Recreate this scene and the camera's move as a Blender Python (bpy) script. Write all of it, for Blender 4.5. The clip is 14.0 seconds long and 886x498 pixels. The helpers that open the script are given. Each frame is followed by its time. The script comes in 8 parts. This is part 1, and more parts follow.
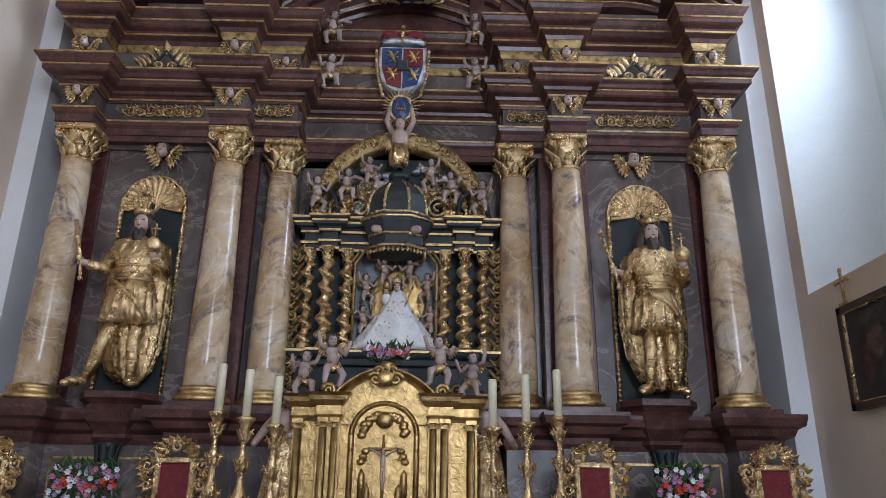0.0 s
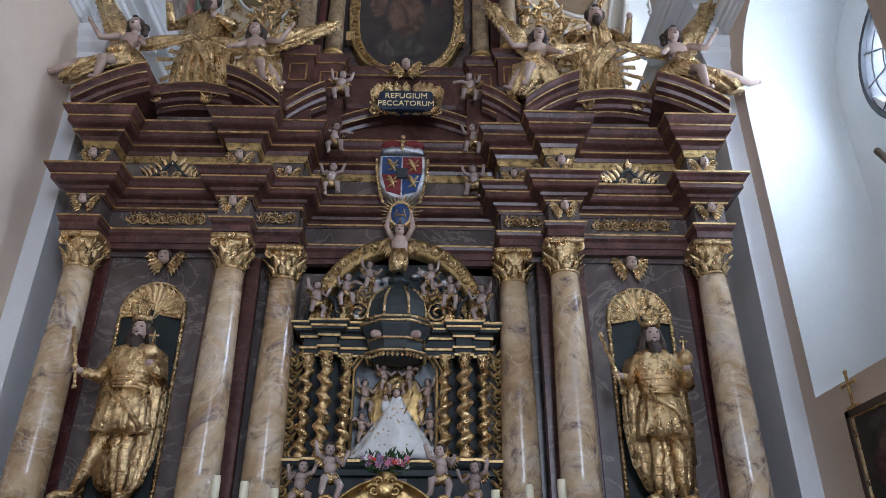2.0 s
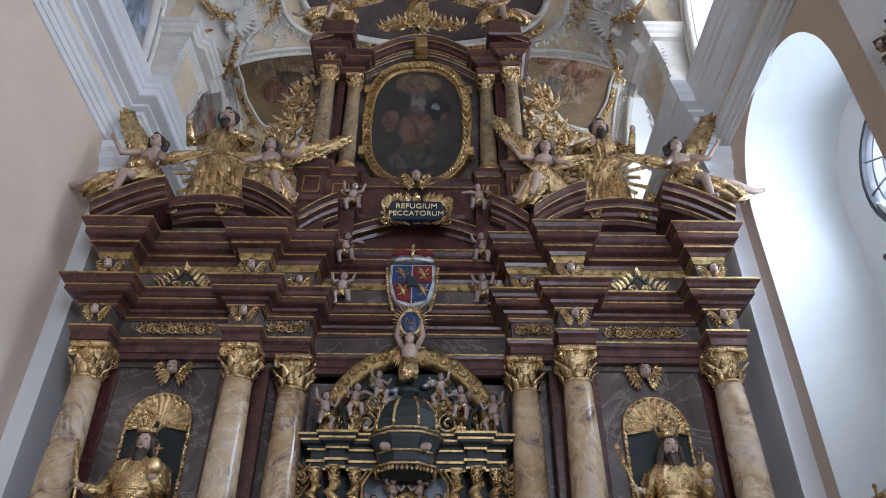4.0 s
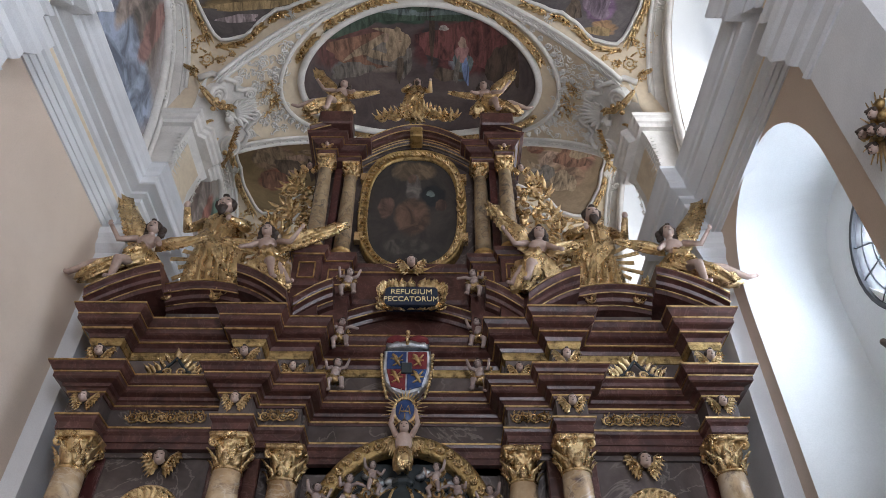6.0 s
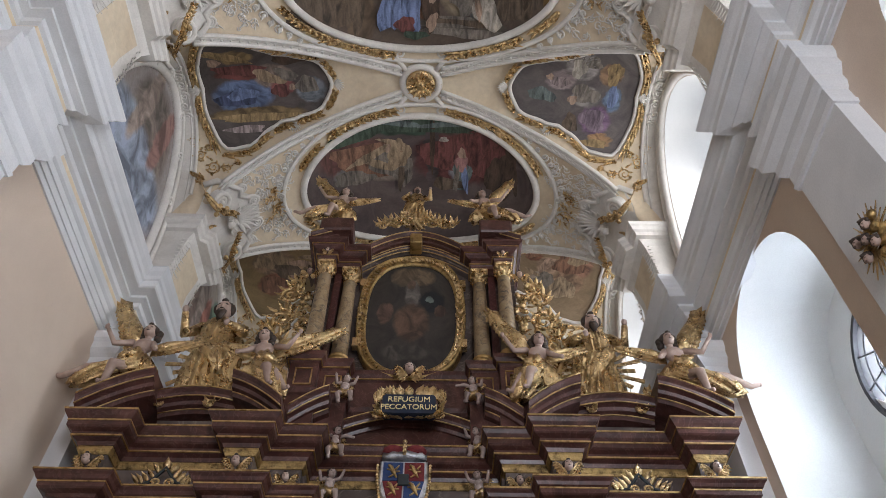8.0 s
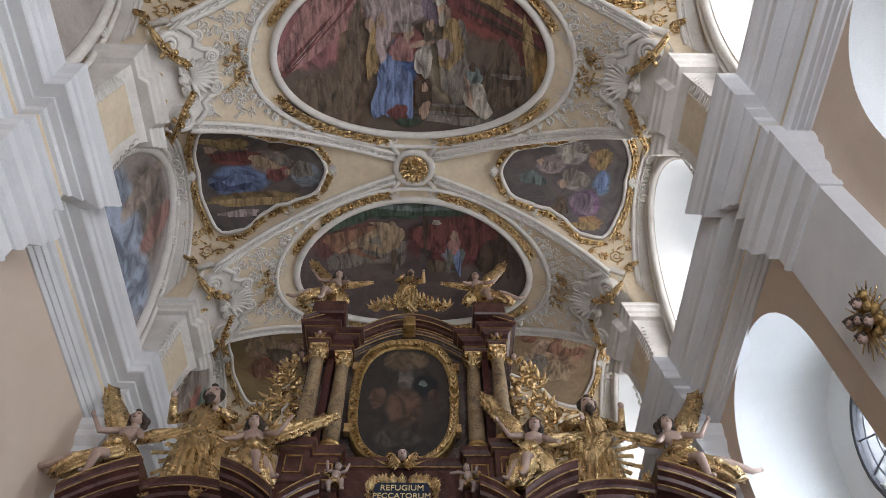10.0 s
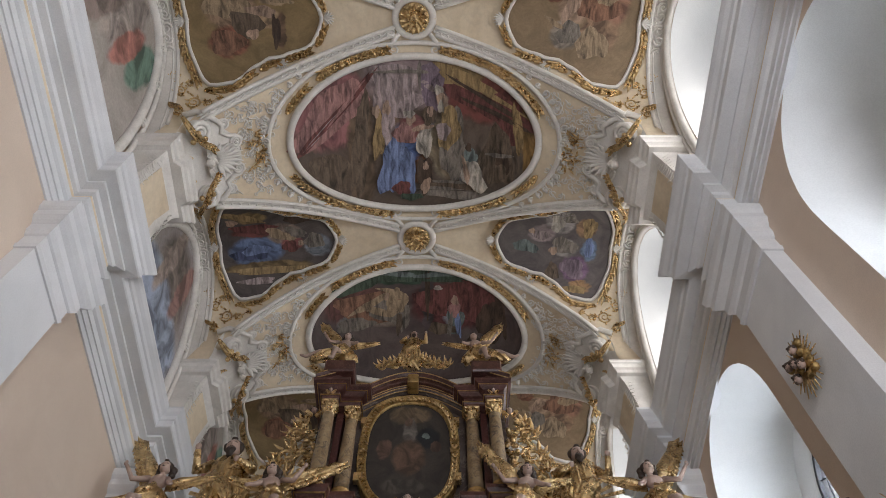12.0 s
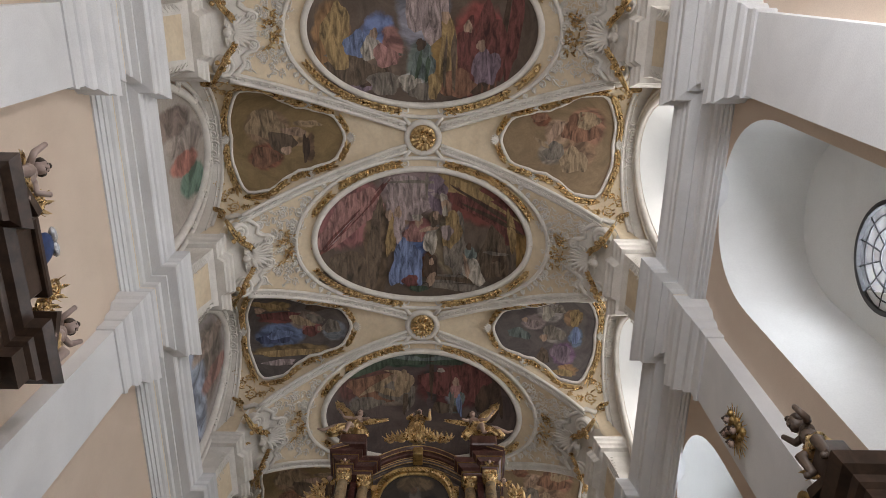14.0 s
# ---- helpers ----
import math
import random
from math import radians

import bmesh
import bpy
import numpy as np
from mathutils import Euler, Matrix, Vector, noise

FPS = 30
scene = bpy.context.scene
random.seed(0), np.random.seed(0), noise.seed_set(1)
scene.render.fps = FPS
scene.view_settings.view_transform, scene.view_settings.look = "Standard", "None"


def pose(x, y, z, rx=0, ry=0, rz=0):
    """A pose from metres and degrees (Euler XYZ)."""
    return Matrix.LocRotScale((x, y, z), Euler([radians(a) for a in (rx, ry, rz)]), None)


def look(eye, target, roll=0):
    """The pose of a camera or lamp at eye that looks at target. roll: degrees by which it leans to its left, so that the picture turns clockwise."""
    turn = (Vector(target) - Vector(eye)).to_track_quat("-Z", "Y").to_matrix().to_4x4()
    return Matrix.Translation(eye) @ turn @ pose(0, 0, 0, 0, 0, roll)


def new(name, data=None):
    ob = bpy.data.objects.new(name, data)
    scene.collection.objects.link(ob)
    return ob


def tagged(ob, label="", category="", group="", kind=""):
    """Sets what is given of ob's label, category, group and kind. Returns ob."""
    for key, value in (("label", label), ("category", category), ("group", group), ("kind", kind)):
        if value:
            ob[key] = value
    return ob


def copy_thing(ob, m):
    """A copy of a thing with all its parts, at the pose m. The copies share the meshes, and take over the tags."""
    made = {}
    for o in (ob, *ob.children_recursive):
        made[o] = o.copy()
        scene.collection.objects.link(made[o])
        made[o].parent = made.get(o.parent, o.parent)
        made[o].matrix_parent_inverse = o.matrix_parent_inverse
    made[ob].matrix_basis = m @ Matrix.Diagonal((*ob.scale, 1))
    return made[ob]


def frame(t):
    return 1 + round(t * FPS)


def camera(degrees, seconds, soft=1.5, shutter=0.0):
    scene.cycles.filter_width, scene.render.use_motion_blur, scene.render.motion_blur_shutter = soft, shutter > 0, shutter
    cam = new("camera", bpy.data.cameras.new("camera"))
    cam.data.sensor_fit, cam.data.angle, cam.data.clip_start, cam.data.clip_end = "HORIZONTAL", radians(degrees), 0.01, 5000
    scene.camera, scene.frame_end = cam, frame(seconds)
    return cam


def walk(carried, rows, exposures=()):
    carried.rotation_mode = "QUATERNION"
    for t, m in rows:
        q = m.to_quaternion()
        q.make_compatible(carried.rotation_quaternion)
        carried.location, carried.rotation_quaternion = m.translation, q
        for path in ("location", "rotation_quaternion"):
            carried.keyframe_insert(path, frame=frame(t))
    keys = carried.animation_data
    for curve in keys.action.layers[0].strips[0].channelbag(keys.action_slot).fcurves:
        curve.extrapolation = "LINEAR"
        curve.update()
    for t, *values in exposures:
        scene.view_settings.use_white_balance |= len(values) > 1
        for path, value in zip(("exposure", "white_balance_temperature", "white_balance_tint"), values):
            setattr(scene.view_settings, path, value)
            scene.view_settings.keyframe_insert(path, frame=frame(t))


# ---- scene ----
# Heights are counted from the level of the first eye; the church floor lies 4 m below it.
cam = camera(62.6, 14.0, soft=0.6)
ROWS = [
    (0.0, 0.00, 0.00, 0.00, -1.37, 19.16, -0.64),
    (0.5, 0.00, 0.00, 0.00, -1.38, 20.45, -0.56),
    (1.0, 0.00, 0.00, 0.00, -1.37, 22.14, -0.44),
    (1.5, 0.00, 0.00, 0.00, -1.31, 24.65, -0.38),
    (2.0, 0.00, 0.00, 0.00, -1.23, 27.34, -0.23),
    (2.5, 0.00, 0.00, 0.00, -1.09, 29.78, -0.12),
    (3.0, 0.00, 0.00, 0.00, -0.76, 31.89, -0.36),
    (3.5, 0.00, 0.00, 0.00, -0.50, 34.01, -0.43),
    (4.0, 0.00, 0.00, 0.00, -0.39, 35.82, -0.37),
    (6.5, 0.00, 0.00, 0.00, -0.74, 44.55, -0.04),
    (7.0, 0.00, 0.00, 0.00, -0.85, 46.82, -0.24),
    (7.5, 0.00, 0.00, 0.00, -0.81, 49.10, -0.31),
    (8.0, 0.00, 0.00, 0.00, -0.98, 50.86, -0.27),
    (10.5, 0.00, 0.00, 0.00, -0.99, 58.80, 0.43),
    (11.0, 0.00, 0.00, 0.00, -0.78, 60.16, 0.54),
    (11.5, 0.00, 0.00, 0.00, -0.79, 61.65, 0.79),
    (11.7, 0.00, 0.00, 0.00, -0.77, 62.18, 0.82),
    (11.8, 0.06, -0.55, -1.05, -0.43, 61.98, 0.40),
    (12.0, 0.07, -0.61, -1.16, -0.38, 62.68, 0.32),
    (12.5, 0.07, -0.82, -1.60, -0.18, 64.69, 0.15),
    (13.0, 0.07, -1.18, -2.31, -0.03, 66.61, -0.05),
    (13.5, 0.07, -1.40, -2.72, -0.15, 68.16, -0.10),
    (14.0, 0.07, -1.58, -3.10, -0.74, 69.51, -0.17),
]
walk(cam, [(t, pose(x, y, z, 90 + pitch, roll, yaw)) for t, x, y, z, yaw, pitch, roll in ROWS],
     [(0.0, 0.44, 5550, 11), (1.5, 0.33, 5450, 11), (4.0, 0.32, 5600, 11), (7.5, 0.21, 6200, 13), (11.0, 0.04, 6300, 13), (14.0, -0.18, 6750, 13)])

# ---- plan ----
CX = -0.40                       # axis of the church and of the altar
FLOOR = -4.0
BAY, BAY0 = 4.84, 6.77           # length of a vault bay; centre of the bay before the altar
BAYS = (-2, -1, 0, 1)
WALL, PIL = 4.88, 4.62           # half widths to the wall and to the pilaster faces
END_N, END_S = BAY0 + 1.5 * BAY, BAY0 - 2.5 * BAY
SPRING, CROWN = 9.6, 13.7
PIER = -0.16                     # the pilasters stand a little south of the bay lines

# ---- world and lights ----
world = bpy.data.worlds.new("sky")
scene.world = world
world.use_nodes = True
sky = world.node_tree.nodes.new("ShaderNodeTexSky")
sky.sky_type, sky.sun_disc, sky.sun_elevation, sky.sun_rotation = "NISHITA", False, radians(40), radians(140)
world.node_tree.links.new(sky.outputs[0], world.node_tree.nodes["Background"].inputs[0])
world.node_tree.nodes["Background"].inputs[1].default_value = 0.1


def opening_lamp(name, at, toward, sx, sy, watts, colour=(0.93, 0.95, 1.0)):
    """An area lamp in an opening: daylight of a window, and added fill at the entrance end."""
    data = bpy.data.lights.new(name, "AREA")
    data.shape, data.size, data.size_y, data.energy, data.color = "RECTANGLE", sx, sy, watts, colour
    ob = new(name, data)
    ob.matrix_basis = look(at, toward)
    return ob


for k in BAYS:
    yk = BAY0 + k * BAY
    # high windows of the south-lit side, and the round windows in the deep niches below
    opening_lamp("daylight", (CX + WALL + 0.9, yk, 10.7), (CX, yk, 9.8), 2.4, 2.2, 70, (1.0, 0.97, 0.93))
    opening_lamp("daylight", (CX + WALL + 1.52, yk - 0.19, 6.32) if k >= 0 else (CX + WALL + 1.52, yk - 0.25, 5.5), (CX + 3.0, yk + 0.1, 5.2 if k >= 0 else 6.6), 1.3, 1.3, 112, (0.84, 0.92, 1.0))
# added front fill from behind the camera, set at two invented openings
for dx, watts in ((-2.6, 60), (2.6, 470)):
    opening_lamp("daylight", (CX + dx, END_S + 0.15, 3.2), (CX + dx, 8, 3.0), 1.9, 5.0, watts, (0.92, 0.95, 1.0))

# ---- materials ----


def mat_new(name):
    m = bpy.data.materials.new(name)
    m.use_nodes = True
    nt = m.node_tree
    return m, nt, nt.nodes["Principled BSDF"]


def nd(nt, kind, **kw):
    n = nt.nodes.new(kind)
    for k, v in kw.items():
        n.inputs[k].default_value = v
    return n


def noise_tex(nt, co, scale, detail=6, rough=0.6, dist=0.0):
    n = nd(nt, "ShaderNodeTexNoise", Scale=scale, Detail=detail, Roughness=rough, Distortion=dist)
    nt.links.new(co, n.inputs["Vector"])
    return n.outputs["Fac"]


def ramp(nt, fac, stops):
    r = nt.nodes.new("ShaderNodeValToRGB")
    el = r.color_ramp.elements
    while len(el) < len(stops):
        el.new(0.5)
    for e, (p, c) in zip(el, stops):
        e.position, e.color = p, (*c, 1)
    nt.links.new(fac, r.inputs[0])
    return r.outputs[0]


def mix(nt, fac, a, b, mode="MIX"):
    n = nt.nodes.new("ShaderNodeMix")
    n.data_type, n.blend_type = "RGBA", mode
    for sock, val in ((n.inputs[0], fac), (n.inputs[6], a), (n.inputs[7], b)):
        if isinstance(val, bpy.types.NodeSocket):
            nt.links.new(val, sock)
        elif isinstance(val, tuple):
            sock.default_value = (*val, 1)
        else:
            sock.default_value = val
    return n.outputs[2]


def bump(nt, b, height, strength, dist):
    n = nd(nt, "ShaderNodeBump", Strength=strength, Distance=dist)
    nt.links.new(height, n.inputs["Height"])
    nt.links.new(n.outputs[0], b.inputs["Normal"])


def coords(nt, kind="Object"):
    return nt.nodes.new("ShaderNodeTexCoord").outputs[kind]


def world_place(nt):
    return nt.nodes.new("ShaderNodeNewGeometry").outputs["Position"]


def marble(name, stops, vein, scale=1.6, rough=0.3, vein_amount=0.5, patch=None):
    """Polished or painted marble: clouds, warped veins, darker stains."""
    m, nt, b = mat_new(name)
    co = world_place(nt)
    c = ramp(nt, noise_tex(nt, co, scale, 8, 0.62, 1.2), stops)
    if patch:
        f = ramp(nt, noise_tex(nt, co, scale * 1.9, 5, 0.7, 2.5), [(0.5, (0, 0, 0)), (0.66, (1, 1, 1))])
        c = mix(nt, f, c, patch)
    w = noise_tex(nt, co, scale * 0.9, 9, 0.55, 3.0)
    lines = ramp(nt, w, [(0.475, (0, 0, 0)), (0.5, (1, 1, 1)), (0.515, (0, 0, 0))])
    f = nt.nodes.new("ShaderNodeMath")
    f.operation = "MULTIPLY"
    f.inputs[1].default_value = vein_amount
    nt.links.new(lines, f.inputs[0])
    c = mix(nt, f.outputs[0], c, vein)
    grime = ramp(nt, noise_tex(nt, co, 7, 6, 0.7), [(0.3, (0.72, 0.7, 0.68)), (0.6, (1, 1, 1))])
    c = mix(nt, 0.7, c, grime, "MULTIPLY")
    nt.links.new(c, b.inputs["Base Color"])
    b.inputs["Roughness"].default_value = rough
    r = nd(nt, "ShaderNodeMapRange", **{"To Min": rough - 0.08, "To Max": rough + 0.2})
    nt.links.new(noise_tex(nt, co, 12, 4), r.inputs[0])
    nt.links.new(r.outputs[0], b.inputs["Roughness"])
    bump(nt, b, noise_tex(nt, co, 25, 5), 0.08, 0.01)
    return m


def gilding(name, colour, dark, rough=0.32, relief=0.35, scale=18.0):
    """Leaf gold over carved wood: warm metal, unevenly dull; mottled dark and bright tones deepen its contrast."""
    m, nt, b = mat_new(name)
    co = world_place(nt)
    n1 = noise_tex(nt, co, 9, 6, 0.65)
    c = ramp(nt, n1, [(0.3, dark), (0.52, colour), (0.75, tuple(min(1, x * 1.15) for x in colour))])
    nt.links.new(c, b.inputs["Base Color"])
    b.inputs["Metallic"].default_value = 1.0
    r = nd(nt, "ShaderNodeMapRange", **{"To Min": rough - 0.08, "To Max": rough + 0.25})
    nt.links.new(noise_tex(nt, co, 6, 4), r.inputs[0])
    nt.links.new(r.outputs[0], b.inputs["Roughness"])
    bump(nt, b, noise_tex(nt, co, scale, 5, 0.6, 0.8), relief, 0.03)
    return m


def painted(name, stops, rough=0.6, scale=3.0, relief=0.1, fine=30.0, metal=0.0):
    m, nt, b = mat_new(name)
    co = world_place(nt)
    c = ramp(nt, noise_tex(nt, co, scale, 7, 0.62, 0.5), stops)
    grain = ramp(nt, noise_tex(nt, co, fine, 4, 0.6), [(0.35, (0.9, 0.9, 0.9)), (0.6, (1, 1, 1))])
    c = mix(nt, 0.8, c, grain, "MULTIPLY")
    nt.links.new(c, b.inputs["Base Color"])
    b.inputs["Roughness"].default_value = rough
    b.inputs["Metallic"].default_value = metal
    bump(nt, b, noise_tex(nt, co, fine, 5), relief, 0.012)
    return m


RED = marble("red_marble", [(0.25, (0.028, 0.011, 0.009)), (0.5, (0.078, 0.03, 0.024)), (0.75, (0.16, 0.07, 0.055))], (0.32, 0.2, 0.17), 2.2, 0.28, 0.25)
RED_BRIGHT = marble("crimson_marble", [(0.25, (0.03, 0.009, 0.009)), (0.6, (0.08, 0.022, 0.02)), (0.8, (0.14, 0.05, 0.042))], (0.35, 0.2, 0.18), 2.5, 0.28, 0.3)
GREY = marble("grey_marble", [(0.3, (0.04, 0.029, 0.025)), (0.5, (0.1, 0.077, 0.07)), (0.72, (0.2, 0.16, 0.145))], (0.4, 0.34, 0.3), 0.8, 0.3, 0.4)
COLUMN = marble("column_marble", [(0.3, (0.2, 0.12, 0.06)), (0.42, (0.42, 0.28, 0.15)), (0.54, (0.55, 0.42, 0.27)), (0.7, (0.52, 0.45, 0.38))], (0.72, 0.63, 0.5), 0.8, 0.16, 0.4, (0.16, 0.115, 0.1))
COLUMN_SMALL = marble("ochre_marble", [(0.2, (0.08, 0.05, 0.03)), (0.42, (0.25, 0.17, 0.09)), (0.62, (0.36, 0.27, 0.16)), (0.8, (0.3, 0.26, 0.2))], (0.4, 0.34, 0.25), 2.8, 0.3, 0.3, (0.08, 0.06, 0.05))
GOLD = gilding("gold_leaf", (0.72, 0.53, 0.28), (0.3, 0.19, 0.09), 0.2, 0.9, 16)
GOLD_FINE = gilding("gold_line", (0.6, 0.42, 0.19), (0.2, 0.12, 0.05), 0.36, 0.2, 40)
GOLD_OLD = gilding("old_gold", (0.5, 0.35, 0.15), (0.09, 0.06, 0.03), 0.4, 0.6, 26)
BRASS = gilding("polished_brass", (0.47, 0.32, 0.13), (0.25, 0.16, 0.06), 0.3, 0.4, 14)
SILVER = gilding("silver_leaf", (0.62, 0.64, 0.68), (0.2, 0.21, 0.24), 0.35, 0.5, 20)
FLESH = painted("painted_flesh", [(0.3, (0.3, 0.2, 0.16)), (0.6, (0.46, 0.34, 0.28))], 0.45)
PUTTO = painted("weathered_flesh", [(0.3, (0.25, 0.18, 0.16)), (0.6, (0.41, 0.32, 0.28))], 0.5)
CARVED = painted("carved_wood", [(0.3, (0.07, 0.048, 0.036)), (0.7, (0.17, 0.12, 0.09))], 0.45, 9)
HAIR = painted("dark_hair", [(0.3, (0.03, 0.02, 0.015)), (0.7, (0.07, 0.045, 0.03))], 0.55, 12, 0.6, 40)
BLACK = painted("black_green_paint", [(0.3, (0.012, 0.016, 0.017)), (0.7, (0.028, 0.036, 0.038))], 0.62, 5)
NICHE_DARK = painted("dark_green_niche", [(0.3, (0.008, 0.013, 0.013)), (0.7, (0.018, 0.026, 0.025))], 0.7, 4)
STUCCO = painted("white_stucco", [(0.3, (0.66, 0.63, 0.58)), (0.6, (0.81, 0.78, 0.73))], 0.75, 2.5, 0.25, 35)
CREAM = painted("cream_plaster", [(0.3, (0.66, 0.54, 0.38)), (0.6, (0.78, 0.67, 0.5))], 0.85, 1.2, 0.55, 11)
WALLPAINT = painted("wall_plaster", [(0.3, (0.62, 0.5, 0.4)), (0.6, (0.7, 0.58, 0.47))], 0.85, 0.5, 0.12, 60)
TRIMPAINT = painted("white_lime_paint", [(0.3, (0.68, 0.69, 0.7)), (0.6, (0.78, 0.79, 0.8))], 0.8, 0.8, 0.12, 50)
REVEAL = painted("white_reveal", [(0.3, (0.76, 0.77, 0.76)), (0.6, (0.83, 0.84, 0.83))], 0.85, 0.6, 0.08, 60)
STONE = painted("floor_stone", [(0.3, (0.2, 0.18, 0.16)), (0.6, (0.3, 0.27, 0.24))], 0.5, 1.5)
WAX = painted("candle_wax", [(0.3, (0.62, 0.55, 0.38)), (0.7, (0.72, 0.66, 0.48))], 0.4, 3, 0.05)
VELVET = painted("red_velvet", [(0.3, (0.11, 0.012, 0.016)), (0.7, (0.2, 0.03, 0.03))], 0.9, 20)
IRON = painted("window_iron", [(0.3, (0.03, 0.03, 0.035)), (0.7, (0.06, 0.06, 0.065))], 0.5, 8)
WHITECLOTH = painted("white_robe", [(0.3, (0.55, 0.54, 0.52)), (0.6, (0.74, 0.73, 0.71))], 0.6, 5, 0.2, 25)
BLUE = painted("blue_enamel", [(0.3, (0.012, 0.03, 0.1)), (0.7, (0.03, 0.07, 0.2))], 0.4, 9)
LEAF = painted("green_leaves", [(0.3, (0.02, 0.05, 0.015)), (0.7, (0.06, 0.12, 0.03))], 0.6, 20)
WOOD = painted("dark_wood", [(0.3, (0.03, 0.018, 0.012)), (0.7, (0.075, 0.045, 0.03))], 0.4, 6)
PETALS = [painted("petal_" + n, [(0.3, tuple(x * 0.8 for x in c)), (0.7, c)], 0.6, 20) for n, c in
          (("white", (0.8, 0.8, 0.76)), ("red", (0.7, 0.08, 0.04)), ("pink", (0.62, 0.24, 0.34)), ("lilac", (0.38, 0.26, 0.42)))]
GLASS, _nt, _b = mat_new("window_glass")
_b.inputs["Base Color"].default_value = (0.9, 0.95, 1, 1)
_b.inputs["Roughness"].default_value = 0.35
_b.inputs["Transmission Weight"].default_value = 1.0
SKYLIGHT, _nt, _b = mat_new("bright_sky")
_b.inputs["Base Color"].default_value = (0.8, 0.85, 0.9, 1)
_b.inputs["Emission Color"].default_value = (0.88, 0.93, 1, 1)
_b.inputs["Emission Strength"].default_value = 0.75


def fresco(name, ground, ground2, fields, soft=0.28, crackle=0.22, upright=""):
    """A painting: soft fields of colour (x, y, half width, half height, colour) over a mottled ground."""
    m, nt, b = mat_new(name)
    g = coords(nt, "Generated")
    if upright:
        # a picture on a wall: across is x or y, and down is minus z
        sep, com = nt.nodes.new("ShaderNodeSeparateXYZ"), nt.nodes.new("ShaderNodeCombineXYZ")
        inv = nd(nt, "ShaderNodeMath")
        inv.operation = "SUBTRACT"
        inv.inputs[0].default_value = 1
        nt.links.new(g, sep.inputs[0])
        nt.links.new(sep.outputs["XY".index(upright)], com.inputs[0])
        nt.links.new(sep.outputs[2], inv.inputs[1])
        nt.links.new(inv.outputs[0], com.inputs[1])
        g = com.outputs[0]
    wob = nd(nt, "ShaderNodeTexNoise", Scale=9.0, Detail=5, Roughness=0.6)
    nt.links.new(g, wob.inputs["Vector"])
    add = nt.nodes.new("ShaderNodeVectorMath")
    add.operation = "MULTIPLY_ADD"
    nt.links.new(wob.outputs["Color"], add.inputs[0])
    add.inputs[1].default_value = (0.08, 0.08, 0)
    sub = nt.nodes.new("ShaderNodeVectorMath")
    sub.operation = "SUBTRACT"
    nt.links.new(g, sub.inputs[0])
    sub.inputs[1].default_value = (0.04, 0.04, 0)
    nt.links.new(sub.outputs[0], add.inputs[2])
    p = add.outputs[0]
    c = ramp(nt, noise_tex(nt, g, 4, 7, 0.65, 1.0), [(0.35, tuple(v * 1.0 for v in ground)), (0.65, tuple(v * 1.1 for v in ground2))])
    for x, y, rx, ry, col in fields:
        d = nt.nodes.new("ShaderNodeVectorMath")
        d.operation = "MULTIPLY_ADD"
        nt.links.new(p, d.inputs[0])
        d.inputs[1].default_value = (1 / rx, 1 / ry, 0)
        d.inputs[2].default_value = (-x / rx, -y / ry, 0)
        ln = nt.nodes.new("ShaderNodeVectorMath")
        ln.operation = "LENGTH"
        nt.links.new(d.outputs[0], ln.inputs[0])
        r = nd(nt, "ShaderNodeMapRange", **{"From Min": 1.0 + soft * 0.3, "From Max": 1.0 - soft * 0.5})
        nt.links.new(ln.outputs["Value"], r.inputs[0])
        shade = ramp(nt, noise_tex(nt, g, 5, 3, 0.55, 1.5), [(0.38, tuple(v * 0.45 for v in col)), (0.64, tuple(min(1, v * 1.3) for v in col))])
        c = mix(nt, r.outputs[0], c, shade)
    grain = ramp(nt, noise_tex(nt, g, 60, 6, 0.7), [(0.3, (1 - crackle,) * 3), (0.62, (1, 1, 1))])
    c = mix(nt, 0.8, c, grain, "MULTIPLY")
    nt.links.new(c, b.inputs["Base Color"])
    b.inputs["Roughness"].default_value = 0.7
    return m

# ---- mesh tools ----


